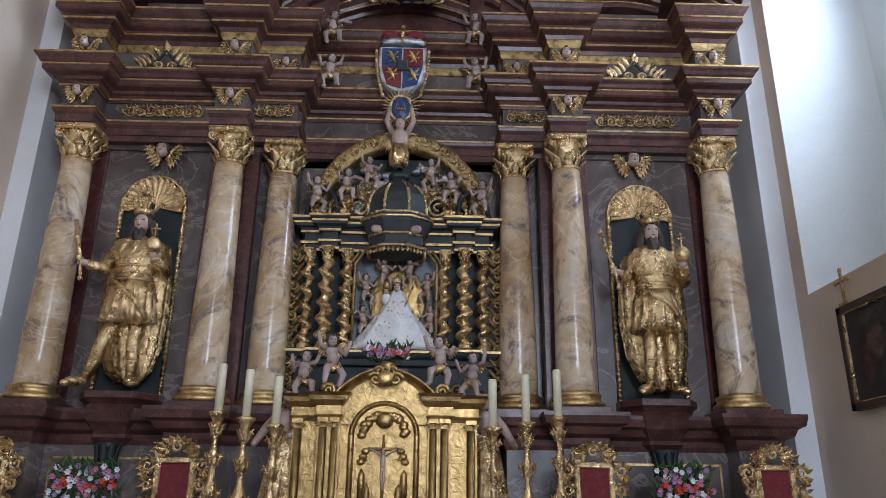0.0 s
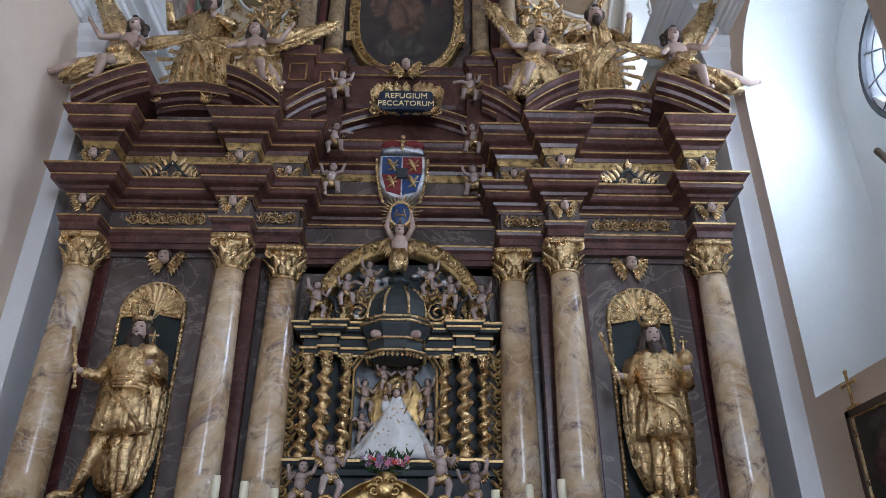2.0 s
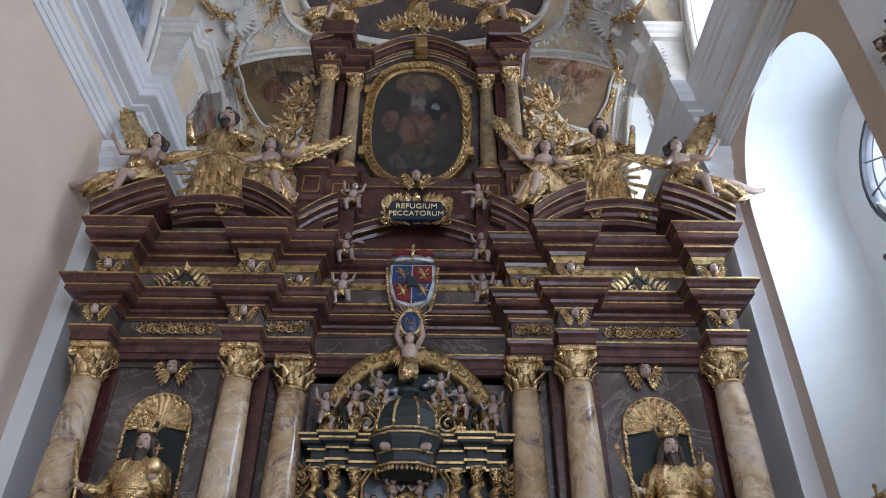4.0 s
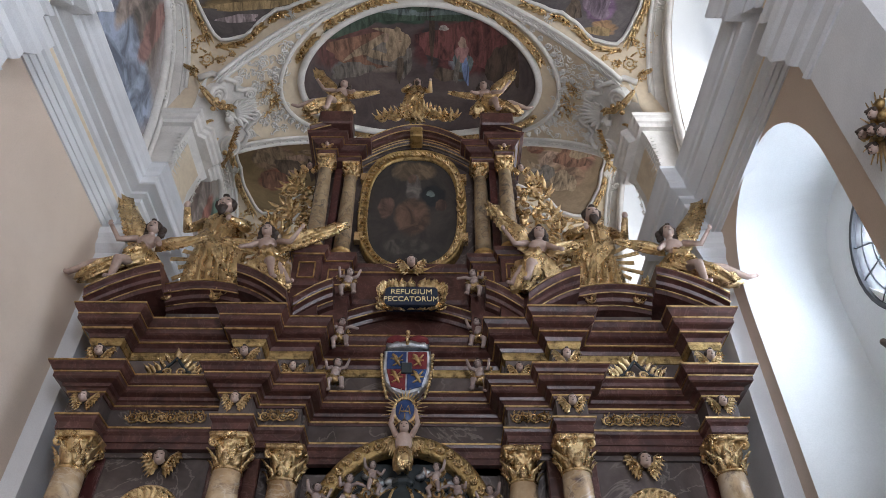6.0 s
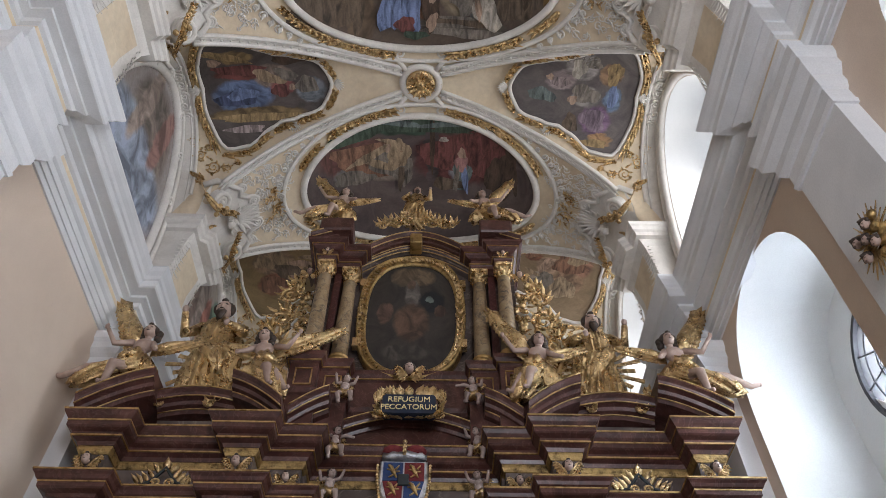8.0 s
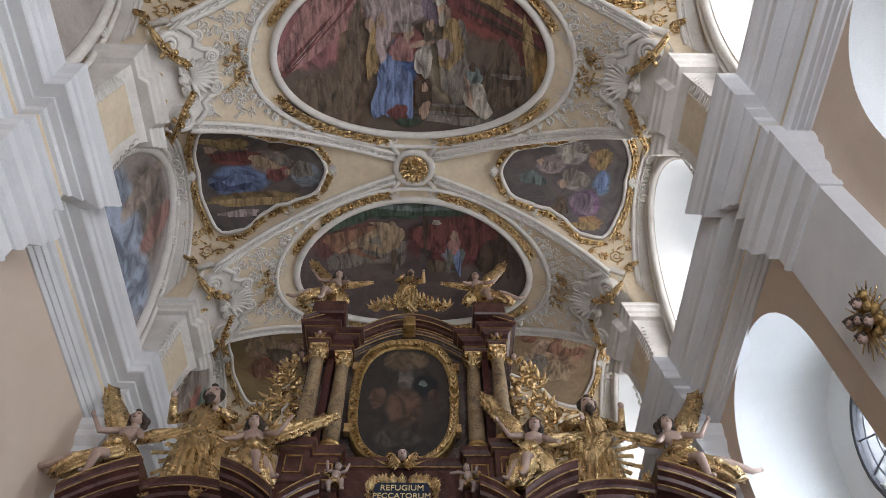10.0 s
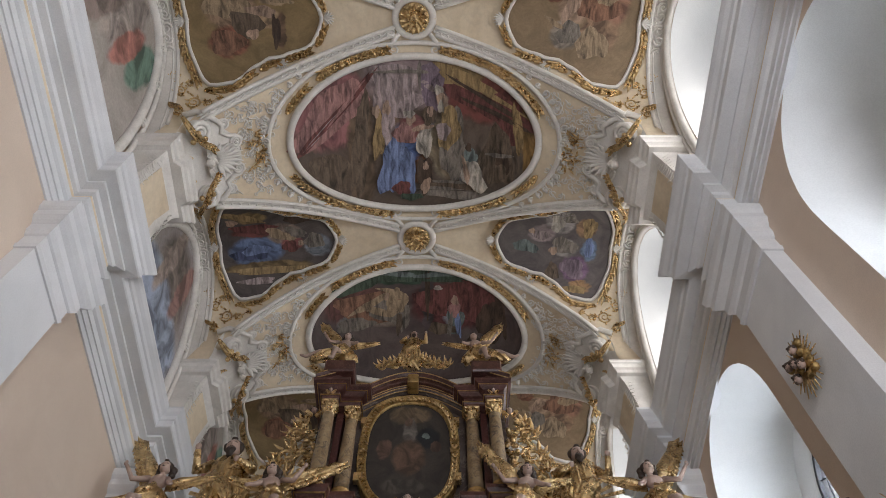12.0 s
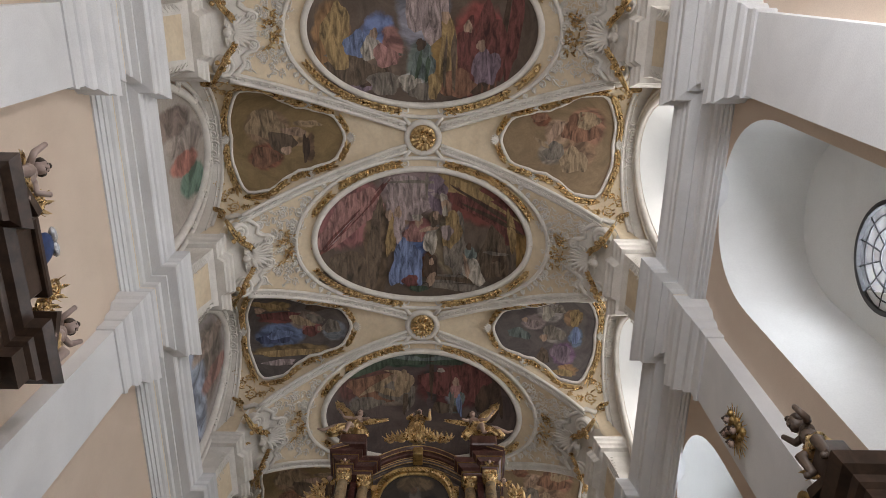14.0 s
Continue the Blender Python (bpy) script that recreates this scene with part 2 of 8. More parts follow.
class Mesh:
    """Gathers faces of one part; each face keeps a material slot and its shading."""

    def __init__(self):
        self.v, self.f, self.m, self.s = [], [], [], []

    def add(self, verts, faces, slot=0, smooth=True):
        o = len(self.v)
        self.v += [tuple(p) for p in verts]
        for f in faces:
            self.f.append([o + i for i in f])
            self.m.append(slot)
            self.s.append(smooth)

    def loft(self, rings, closed=True, caps=True, slot=0, smooth=True, loop=False):
        n = len(rings[0])
        verts = [p for r in rings for p in r]
        faces = []
        rows = len(rings)
        for i in range(rows if loop else rows - 1):
            a, b2 = i * n, ((i + 1) % rows) * n
            for j in range(n if closed else n - 1):
                k = (j + 1) % n
                faces.append((a + j, a + k, b2 + k, b2 + j))
        if caps and closed and not loop:
            faces.append(tuple(range(n - 1, -1, -1)))
            faces.append(tuple(range((rows - 1) * n, rows * n)))
        self.add(verts, faces, slot, smooth)

    def box(self, x0, y0, z0, x1, y1, z1, slot=0, bevel=0.0):
        if bevel:
            c = bevel
            r = lambda z, k: [(x0 + k, y0 + c + k * 0, z), (x0 + c, y0 + k, z), (x1 - c, y0 + k, z), (x1 - k, y0 + c, z),
                              (x1 - k, y1 - c, z), (x1 - c, y1 - k, z), (x0 + c, y1 - k, z), (x0 + k, y1 - c, z)]
            self.loft([r(z0, c), r(z0 + c, 0), r(z1 - c, 0), r(z1, c)], slot=slot, smooth=False)
            return
        r = lambda z: [(x0, y0, z), (x1, y0, z), (x1, y1, z), (x0, y1, z)]
        self.loft([r(z0), r(z1)], slot=slot, smooth=False)

    def lathe(self, profile, n=20, at=(0, 0, 0), slot=0, sx=1.0, sy=1.0):
        self.loft([[(at[0] + sx * r * math.cos(2 * math.pi * i / n), at[1] + sy * r * math.sin(2 * math.pi * i / n), at[2] + z)
                    for i in range(n)] for r, z in profile], slot=slot)

    def blob(self, c, r, slot=0, n=10, rows=7, turn=None):
        """An ellipsoid, turned by a matrix if one is given."""
        rings = []
        for i in range(rows + 1):
            a = math.pi * (i + 0.001) / (rows + 0.002)
            ring = []
            for j in range(n):
                b = 2 * math.pi * j / n
                p = Vector((r[0] * math.sin(a) * math.cos(b), r[1] * math.sin(a) * math.sin(b), -r[2] * math.cos(a)))
                if turn:
                    p = turn @ p
                ring.append((c[0] + p[0], c[1] + p[1], c[2] + p[2]))
            rings.append(ring)
        self.loft(rings, slot=slot)

    def tube(self, pts, radii, n=8, slot=0, caps=True, flat=1.0):
        """A round rod along points, with a radius for each point or one for all."""
        pts = [Vector(p) for p in pts]
        if not hasattr(radii, "__len__"):
            radii = [radii] * len(pts)
        rings, side = [], None
        for i, p in enumerate(pts):
            d = (pts[min(i + 1, len(pts) - 1)] - pts[max(i - 1, 0)])
            d = d.normalized() if d.length > 1e-9 else Vector((0, 0, 1))
            if side is None:
                side = d.orthogonal().normalized()
            else:
                side = side - d * side.dot(d)
                side = side.normalized() if side.length > 1e-6 else d.orthogonal().normalized()
            up = d.cross(side)
            rings.append([tuple(p + (side * math.cos(2 * math.pi * j / n) + up * math.sin(2 * math.pi * j / n) * flat) * radii[i]) for j in range(n)])
        self.loft(rings, caps=caps, slot=slot)

    def sweep(self, path, profile, slot=0, smooth=False, cap=True):
        """A moulding: profile of (outward, height) along a plan line, mitred; outward is to the right of the way."""
        pts = [Vector((p[0], p[1])) for p in path]
        rings = []
        for i, p in enumerate(pts):
            n = []
            if i > 0:
                d = (p - pts[i - 1]).normalized()
                n.append(Vector((d.y, -d.x)))
            if i < len(pts) - 1:
                d = (pts[i + 1] - p).normalized()
                n.append(Vector((d.y, -d.x)))
            o = n[0] if len(n) == 1 else (n[0] + n[1]) / max(0.2, 1 + n[0].dot(n[1]))
            rings.append([(p.x + o.x * a, p.y + o.y * a, z) for a, z in profile])
        m = len(profile)
        verts = [q for r in rings for q in r]
        faces = [(i * m + j, (i + 1) * m + j, (i + 1) * m + j + 1, i * m + j + 1) for i in range(len(pts) - 1) for j in range(m - 1)]
        if cap:
            faces += [tuple(range(m - 1, -1, -1)), tuple(range((len(pts) - 1) * m, len(pts) * m))]
        self.add(verts, faces, slot, smooth)

    def spiral(self, at, r, turns, thick, ax=(1, 0, 0), ay=(0, 0, 1), slot=0, start=0.0, hand=1):
        """A volute that winds inwards in the plane of ax and ay."""
        ax, ay, at = Vector(ax), Vector(ay), Vector(at)
        n = int(10 * turns)
        pts, rad = [], []
        for i in range(n + 1):
            q = i / n
            a = start + hand * q * turns * 2 * math.pi
            rr = r * (1 - 0.85 * q)
            pts.append(at + ax * rr * math.cos(a) + ay * rr * math.sin(a))
            rad.append(thick * (1 - 0.45 * q))
        self.tube(pts, rad, 6, slot)

    def leaf(self, base, tip, width, curl=(0, -0.05, 0), slot=0, rows=5):
        """A fleshy acanthus leaf with a raised rib and a curling tip."""
        base, tip, curl = Vector(base), Vector(tip), Vector(curl)
        d = (tip - base)
        side = d.cross(curl).normalized() if d.cross(curl).length > 1e-6 else d.orthogonal().normalized()
        rings = []
        for i in range(rows + 1):
            q = i / rows
            c = base + d * q + curl * (q ** 2) * 1.6
            w = width * (math.sin(math.pi * (0.18 + 0.8 * q)) * (1 + 0.28 * math.sin(q * 15)))
            t = curl.normalized() * width * 0.28 if curl.length else Vector((0, 0, 0))
            rings.append([tuple(c - side * w), tuple(c - side * w * 0.4 + t * 0.5), tuple(c + t * 1.1), tuple(c + side * w * 0.4 + t * 0.5), tuple(c + side * w),
                          tuple(c - t * 0.6)])
        self.loft(rings, slot=slot)


def part(name, mesh, mats, parent=None, label="", m=None):
    """One mesh object, under a thing or a part."""
    data = bpy.data.meshes.new(name)
    data.from_pydata(mesh.v, [], mesh.f)
    for x in (mats if isinstance(mats, (list, tuple)) else [mats]):
        data.materials.append(x)
    data.polygons.foreach_set("material_index", mesh.m)
    data.polygons.foreach_set("use_smooth", mesh.s)
    data.update()
    ob = new(name, data)
    if parent:
        ob.parent = parent
    if m is not None:
        ob.matrix_basis = m
    if label:
        ob["label"] = label
    return ob


def thing(name, label, category, m=None, group="", kind=""):
    ob = new(name)
    ob.empty_display_size = 0.1
    if m is not None:
        ob.matrix_basis = m
    return tagged(ob, label, category, group, kind)


def at(x, y, z, rz=0):
    return pose(x, y, z, 0, 0, rz)


def arc(a0, a1, n):
    return [a0 + (a1 - a0) * i / n for i in range(n + 1)]


rnd = random.Random(7)

# ---- the vault ----


def vault_z(u, y):
    """Height of the vault over a point of the plan; u counts from the axis."""
    a = min(abs(u), WALL)
    k = round((y - BAY0) / BAY)
    dy = abs(y - BAY0 - k * BAY)
    barrel = SPRING + (CROWN - SPRING) * math.sqrt(max(0, 1 - (a / 4.97) ** 2))
    g = 0.12 + 1.78 * (a / WALL) ** 1.1
    crown = CROWN - 0.55 * (a / WALL) ** 2
    if dy >= g or crown <= barrel:
        return barrel
    return barrel + (crown - barrel) * math.sqrt(1 - (dy / g) ** 2)


def on_vault(u, y, drop=0.0):
    """A point of the vault, drop metres in front of its surface."""
    e = 0.03
    n = Vector((-(vault_z(u + e, y) - vault_z(u - e, y)) / (2 * e), -(vault_z(u, y + e) - vault_z(u, y - e)) / (2 * e), 1)).normalized()
    p = Vector((CX + u, y, vault_z(u, y))) - n * drop
    return p


def grid_ys(y0, y1, step, extra=()):
    ys = set(round(y0 + (y1 - y0) * i / round((y1 - y0) / step), 4) for i in range(round((y1 - y0) / step) + 1))
    return sorted(ys | set(round(e, 4) for e in extra if y0 <= e <= y1))


ceiling = Mesh()
vs, nu = [], 90
ys = grid_ys(END_S, END_N, 0.09)
for y in ys:
    vs += [(CX + WALL * (-1 + 2 * i / nu), y, vault_z(WALL * (-1 + 2 * i / nu), y)) for i in range(nu + 1)]
ceiling.add(vs, [(r * (nu + 1) + i, r * (nu + 1) + i + 1, (r + 1) * (nu + 1) + i + 1, (r + 1) * (nu + 1) + i) for r in range(len(ys) - 1) for i in range(nu)])
tagged(part("ceiling", ceiling, CREAM), "cream plaster groin vault of the church", "ceiling", kind="structure")

# ---- walls ----
LUN_HALF, LUN_SILL, LUN_TOP = 1.5, 9.1, 12.95
NICHE_C, NICHE_HALF, NICHE_SILL, NICHE_SPRING, NICHE_TOP = (-0.1, -0.4, -0.4, 0.04, 0.04), 1.38, 2.36, 6.35, 8.02


def lunette_z(dy):
    return LUN_SILL + 0.7 + (LUN_TOP - LUN_SILL - 0.7) * math.sqrt(max(0, 1 - (dy / LUN_HALF) ** 2))


def niche_z(dy):
    return NICHE_SPRING + (NICHE_TOP - NICHE_SPRING) * max(0, 1 - abs(dy / NICHE_HALF) ** 2.3) ** (1 / 2.3)


def wall_side(name, side, openings):
    """A long wall, in upright strips that leave out the openings and end at the vault."""
    me = Mesh()
    x = CX + side * WALL
    extra = []
    for k in BAYS:
        for c, h in ((BAY0 + k * BAY, LUN_HALF), (BAY0 + k * BAY + NICHE_C[k + 3], NICHE_HALF)):
            extra += [c + h * math.sin(a) for a in arc(-math.pi / 2, math.pi / 2, 24)]
    ys = grid_ys(END_S, END_N, 0.25, extra)
    e = 1e-4

    def spans(y, mid):
        out, low = [], FLOOR
        if openings:
            for k in BAYS:
                dn = mid - (BAY0 + k * BAY + NICHE_C[k + 3])
                if abs(dn) < NICHE_HALF:
                    out.append((low, NICHE_SILL))
                    low = niche_z(y - (BAY0 + k * BAY + NICHE_C[k + 3]))
            for k in BAYS:
                dn = mid - (BAY0 + k * BAY)
                if abs(dn) < LUN_HALF:
                    out.append((low, LUN_SILL))
                    low = lunette_z(y - (BAY0 + k * BAY))
        out.append((low, vault_z(side * WALL, y) + 0.02))
        return out

    for a, b in zip(ys, ys[1:]):
        if b - a < e:
            continue
        mid = (a + b) / 2
        for (a0, a1), (b0, b1) in zip(spans(a, mid), spans(b, mid)):
            q = [(x, a, a0), (x, b, b0), (x, b, b1), (x, a, a1)]
            me.add(q if side < 0 else q[::-1], [(0, 1, 2, 3)], smooth=False)
    ob = part(name, me, WALLPAINT)
    return tagged(ob, "plain cream-plastered church side wall", "wall", kind="structure")


wall_side("wall_west", -1, False)
wall_side("wall_east", 1, True)


def end_wall(name, y, windows):
    me = Mesh()
    n = 60
    cuts = sorted(set([round(-WALL + 2 * WALL * i / n, 4) for i in range(n + 1)] + [w for c in windows for w in (c - 1, c + 1)]))
    for a, b in zip(cuts, cuts[1:]):
        hole = any(abs((a + b) / 2 - c) < 1 for c in windows)
        for z0, z1 in (((FLOOR, 0.6), (5.8, None)) if hole else ((FLOOR, None),)):
            ta, tb = (vault_z(a, y) + 0.02, vault_z(b, y) + 0.02) if z1 is None else (z1, z1)
            me.add([(CX + a, y, z0), (CX + b, y, z0), (CX + b, y, tb), (CX + a, y, ta)], [(0, 1, 2, 3)], smooth=False)
    return tagged(part(name, me, WALLPAINT), "plain plastered end wall of the church", "wall", kind="structure")


end_wall("wall_north", END_N, ())
# unseen wall added to close the nave; its two openings are invented for the fill
end_wall("wall_south", END_S, (-2.6, 2.6))
fl = Mesh()
fl.box(CX - WALL - 0.2, END_S - 0.2, FLOOR - 0.2, CX + WALL + 0.2, END_N + 0.2, FLOOR)
tagged(part("floor", fl, STONE), "grey-brown stone church floor", "floor", kind="structure")


def outline(kind, yc, x, shrink=0.0, n=40):
    """The edge of an opening, once round, from its sill corner."""
    half, sill, f = (NICHE_HALF, NICHE_SILL, niche_z) if kind == "niche" else (LUN_HALF, LUN_SILL, lunette_z)
    pts = [(x, yc - half, sill), (x, yc + half, sill)] + [(x, yc + half * math.cos(a), f(half * math.cos(a))) for a in arc(0, math.pi, n)]
    return pts


def window_niche(k):
    """A deep splayed niche with a round leaded window at its back."""
    yc, x0, x1 = BAY0 + k * BAY + NICHE_C[k + 3], CX + WALL, CX + WALL + 1.25
    rim = outline("niche", yc, x0)
    oy, oz, orad = (yc - 0.3, 6.32, 0.98) if k >= 0 else (yc + 0.15, 5.5, 0.74)
    mid = [(x1, yc + (p[1] - yc) * 0.9, 4.9 + (p[2] - 4.9) * 0.93) for p in rim]
    ang = [math.atan2(p[2] - oz, p[1] - oy) for p in mid]
    hole = [(x1 + 0.02, oy + orad * math.cos(a), oz + orad * math.sin(a)) for a in ang]
    tunnel = [(x1 + 0.35, p[1], p[2]) for p in hole]
    me = Mesh()
    n1 = [((a[0] * 2 + b[0]) / 3 , (a[1] * 2 + b[1]) / 3, (a[2] * 2 + b[2]) / 3) for a, b in zip(rim, mid)]
    me.loft([rim, n1, mid], caps=False)
    me.loft([mid, hole, tunnel], caps=False, smooth=False)
    w = thing("window_niche", "deep white plastered window niche with a round leaded window", "window", kind="structure")
    part("niche_reveal", me, REVEAL, w)
    fr = Mesh()
    n = 36
    ring = lambda r, x: [(x, oy + r * math.cos(2 * math.pi * i / n), oz + r * math.sin(2 * math.pi * i / n)) for i in range(n)]
    fr.loft([ring(orad + 0.01, x1 - 0.03), ring(orad - 0.05, x1 - 0.03), ring(orad - 0.05, x1 + 0.06), ring(orad + 0.01, x1 + 0.06)], caps=False, smooth=False, loop=True)
    part("window_frame", fr, IRON, w)
    for r in (0.3 * orad, 0.54 * orad, 0.78 * orad):
        b = Mesh()
        b.tube([(x1 + 0.02, oy + r * math.cos(a), oz + r * math.sin(a)) for a in arc(0, 2 * math.pi, 36)], 0.012, 6)
        part("glazing_bar", b, IRON, w)
    for i in range(12):
        a = math.pi * 2 * i / 12
        b = Mesh()
        b.tube([(x1 + 0.02, oy + r * math.cos(a), oz + r * math.sin(a)) for r in (0.3 * orad, orad - 0.04)], 0.011, 6)
        part("glazing_bar", b, IRON, w)
    g = Mesh()
    g.add(ring(orad - 0.02, x1 + 0.03), [tuple(range(n))], smooth=False)
    part("pane", g, GLASS, w).visible_shadow = False
    s = Mesh()
    s.add([(x1 + 0.45, oy + a, oz + b) for a, b in ((-1.4, -1.4), (1.4, -1.4), (1.4, 1.4), (-1.4, 1.4))], [(3, 2, 1, 0)], smooth=False)
    tagged(part("backdrop", s, SKYLIGHT), "bright overcast sky outside the window", "sky", kind="structure")


def lunette_window(k):
    yc, x0, x1 = BAY0 + k * BAY, CX + WALL, CX + WALL + 1.0
    rim = outline("lunette", yc, x0)
    back = [(x1, yc + (p[1] - yc) * 0.9, p[2] + 0.15 * (p[2] < LUN_SILL + 0.1)) for p in rim]
    w = thing("lunette_window", "arched white lunette window above the cornice", "window", kind="structure")
    me = Mesh()
    me.loft([rim, back], caps=False)
    part("window_reveal", me, REVEAL, w)
    s = Mesh()
    s.add([(x1 + 0.05, yc - 1.7, 8.8), (x1 + 0.05, yc + 1.7, 8.8), (x1 + 0.05, yc + 1.7, 12.6), (x1 + 0.05, yc - 1.7, 12.6)], [(3, 2, 1, 0)], smooth=False)
    tagged(part("backdrop", s, SKYLIGHT), "bright overcast sky outside the window", "sky", kind="structure")
    # moulded stucco frame round the arch
    fr = Mesh()
    n = 30
    pts = [(0, yc + (LUN_HALF + 0.1) * math.cos(a), lunette_z(LUN_HALF * math.cos(a)) + 0.1 * math.sin(a)) for a in arc(0, math.pi, n)]
    pts = [(0, pts[0][1], LUN_SILL)] + pts + [(0, pts[-1][1], LUN_SILL)]
    fr.tube([(x0 - 0.03, p[1], p[2]) for p in pts], 0.09, 8)
    fr.tube([(x0 - 0.08, yc + (p[1] - yc) * 1.07, p[2] + 0.1) for p in pts], 0.045, 6)
    part("stucco_frame", fr, STUCCO, w)


for k in BAYS:
    window_niche(k)
    lunette_window(k)

# ---- pilasters and the great entablature of the side walls ----
ARCH_Z, FRIEZE_Z, CORN_Z, TOP_Z = 8.0, 8.42, 8.72, 9.2
ENTAB = [(-0.1, ARCH_Z), (0.03, ARCH_Z), (0.03, 8.1), (0.055, 8.1), (0.055, 8.22), (0.08, 8.22), (0.08, 8.33), (0.12, 8.36), (0.15, 8.42), (0.05, 8.43),
         (0.05, 8.68), (0.1, 8.7), (0.12, 8.76), (0.22, 8.79), (0.22, 8.84), (0.38, 8.86), (0.4, 8.88), (0.4, 9.0), (0.43, 9.02), (0.45, 9.08), (0.5, 9.14), (0.53, 9.2), (0.53, 9.24), (-0.1, 9.27)]
CAPITAL = [(-0.05, 7.05), (0.03, 7.05), (0.05, 7.11), (0.03, 7.15), (0.03, 7.33), (0.06, 7.35), (0.1, 7.42), (0.1, 7.55), (0.15, 7.6), (0.2, 7.66), (0.2, 7.78), (0.24, 7.84), (0.26, 7.96), (-0.05, 8.0)]

for side in (-1, 1):
    line = [(CX + side * WALL, END_S)]
    pil = []
    for k in range(-3, 2):
        yp = BAY0 + (k + 0.5) * BAY + PIER
        pil.append(yp)
        line += [(CX + side * WALL, yp - 0.52), (CX + side * PIL, yp - 0.52), (CX + side * PIL, yp + 0.52), (CX + side * WALL, yp + 0.52)]
    line.append((CX + side * WALL, END_N))
    line = [p for p in line if END_S - 0.01 <= p[1] <= END_N + 0.01]
    path = line if side < 0 else line[::-1]
    me = Mesh()
    me.sweep(path, ENTAB)
    ob = part("trim", me, TRIMPAINT)
    tagged(ob, "white moulded entablature that runs round the church wall", "cornice", kind="structure")
    band = Mesh()
    band.sweep(path, [(0.0, 8.45), (0.056, 8.45), (0.056, 8.66), (0.0, 8.66)])
    part("frieze_band", band, CREAM, ob)
    for yp in pil:
        if not END_S + 0.3 < yp < END_N - 0.3:
            continue
        p = thing("pilaster", "white-painted wall pilaster with a plain moulded capital", "pilaster", kind="structure")
        me = Mesh()
        x0, x1 = CX + side * (WALL + 0.05), CX + side * PIL
        me.box(min(x0, x1), yp - 0.55, FLOOR, max(x0, x1), yp + 0.55, 7.9)
        part("shaft", me, TRIMPAINT, p)
        me = Mesh()
        base = [(CX + side * WALL, yp - 0.55), (CX + side * PIL, yp - 0.55), (CX + side * PIL, yp + 0.55), (CX + side * WALL, yp + 0.55)]
        me.sweep(base if side < 0 else base[::-1], CAPITAL)
        part("capital", me, TRIMPAINT, p)

# ---- the high altar: one great piece, built up in front of the apse ----
COL1, COL2, COL3 = 3.93, 2.08, 1.47          # column axes from the middle
Y1, Y3 = 8.2, 8.5                               # depth of the outer and inner columns
altar = thing("high_altar", "tall baroque high altar of red and grey marble with gilded carving", "altar", at(CX, 0, 0))


def both(points):
    """A plan line of the left half, with its mirror image added."""
    return points + [(-x, y) for x, y in points[::-1]]


FRONT = both([(-4.18, 9.3), (-4.18, 8.0), (-3.77, 8.0), (-3.77, 8.34), (-2.3, 8.34), (-2.3, 8.0), (-1.89, 8.0), (-1.89, 8.28), (-1.31, 8.28), (-1.31, 8.72)])


def moulding(name, path, profile, mat, gold=(), parent=None, label=""):
    """A moulding with gilt fillets at the given corners of its profile."""
    me = Mesh()
    me.sweep(path, profile)
    ob = part(name, me, mat, parent or altar, label)
    for i in gold:
        o, z = profile[i]
        g = Mesh()
        g.sweep(path, [(o - 0.01, z - 0.013), (o + 0.008, z - 0.013), (o + 0.008, z + 0.01), (o - 0.01, z + 0.01)])
        part("gilt_fillet", g, GOLD_FINE, ob)
    return ob


# stepped foundation, table and plinth
st = Mesh()
for i, (hw, yf) in enumerate(((4.6, 4.9), (4.5, 5.2), (4.4, 5.5))):
    st.box(-hw, yf, FLOOR + 0.17 * i, hw, 9.4, FLOOR + 0.17 * (i + 1), bevel=0.015)
part("altar_steps", st, STONE, altar)
tb = Mesh()
tb.box(-2.0, 6.1, FLOOR + 0.51, 2.0, 7.2, -2.4)
tb.box(-2.1, 6.0, -2.4, 2.1, 7.3, -2.28, bevel=0.02)
tb.box(-1.95, 6.75, -2.28, 1.95, 7.9, -0.62, bevel=0.02)
part("mensa", tb, GREY, altar)
moulding("plinth", FRONT, [(-0.1, FLOOR + 0.5), (0.2, FLOOR + 0.5), (0.2, -1.2), (0.1, -1.1), (0.02, -1.05), (0.02, 0.55), (-0.1, 0.55)], GREY)
moulding("base_cornice", FRONT, [(-0.1, 0.55), (0.03, 0.55), (0.05, 0.6), (0.06, 0.66), (0.14, 0.7), (0.17, 0.77), (0.23, 0.8), (0.25, 0.88), (0.25, 0.92), (-0.1, 0.93)], RED)
for s in (-1, 1):
    pn = Mesh()
    pn.box(s * 3.035 - 0.62, 8.29, -0.55, s * 3.035 + 0.62, 8.325, 0.42)
    part("base_panel", pn, GREY, altar)
    g = Mesh()
    for x0, z0, x1, z1 in ((-0.62, 0.4, 0.62, 0.425), (-0.62, -0.55, -0.6, 0.425), (0.6, -0.55, 0.62, 0.425)):
        g.box(s * 3.035 + x0, 8.28, z0, s * 3.035 + x1, 8.3, z1)
    part("gilt_fillet", g, GOLD_FINE, altar)
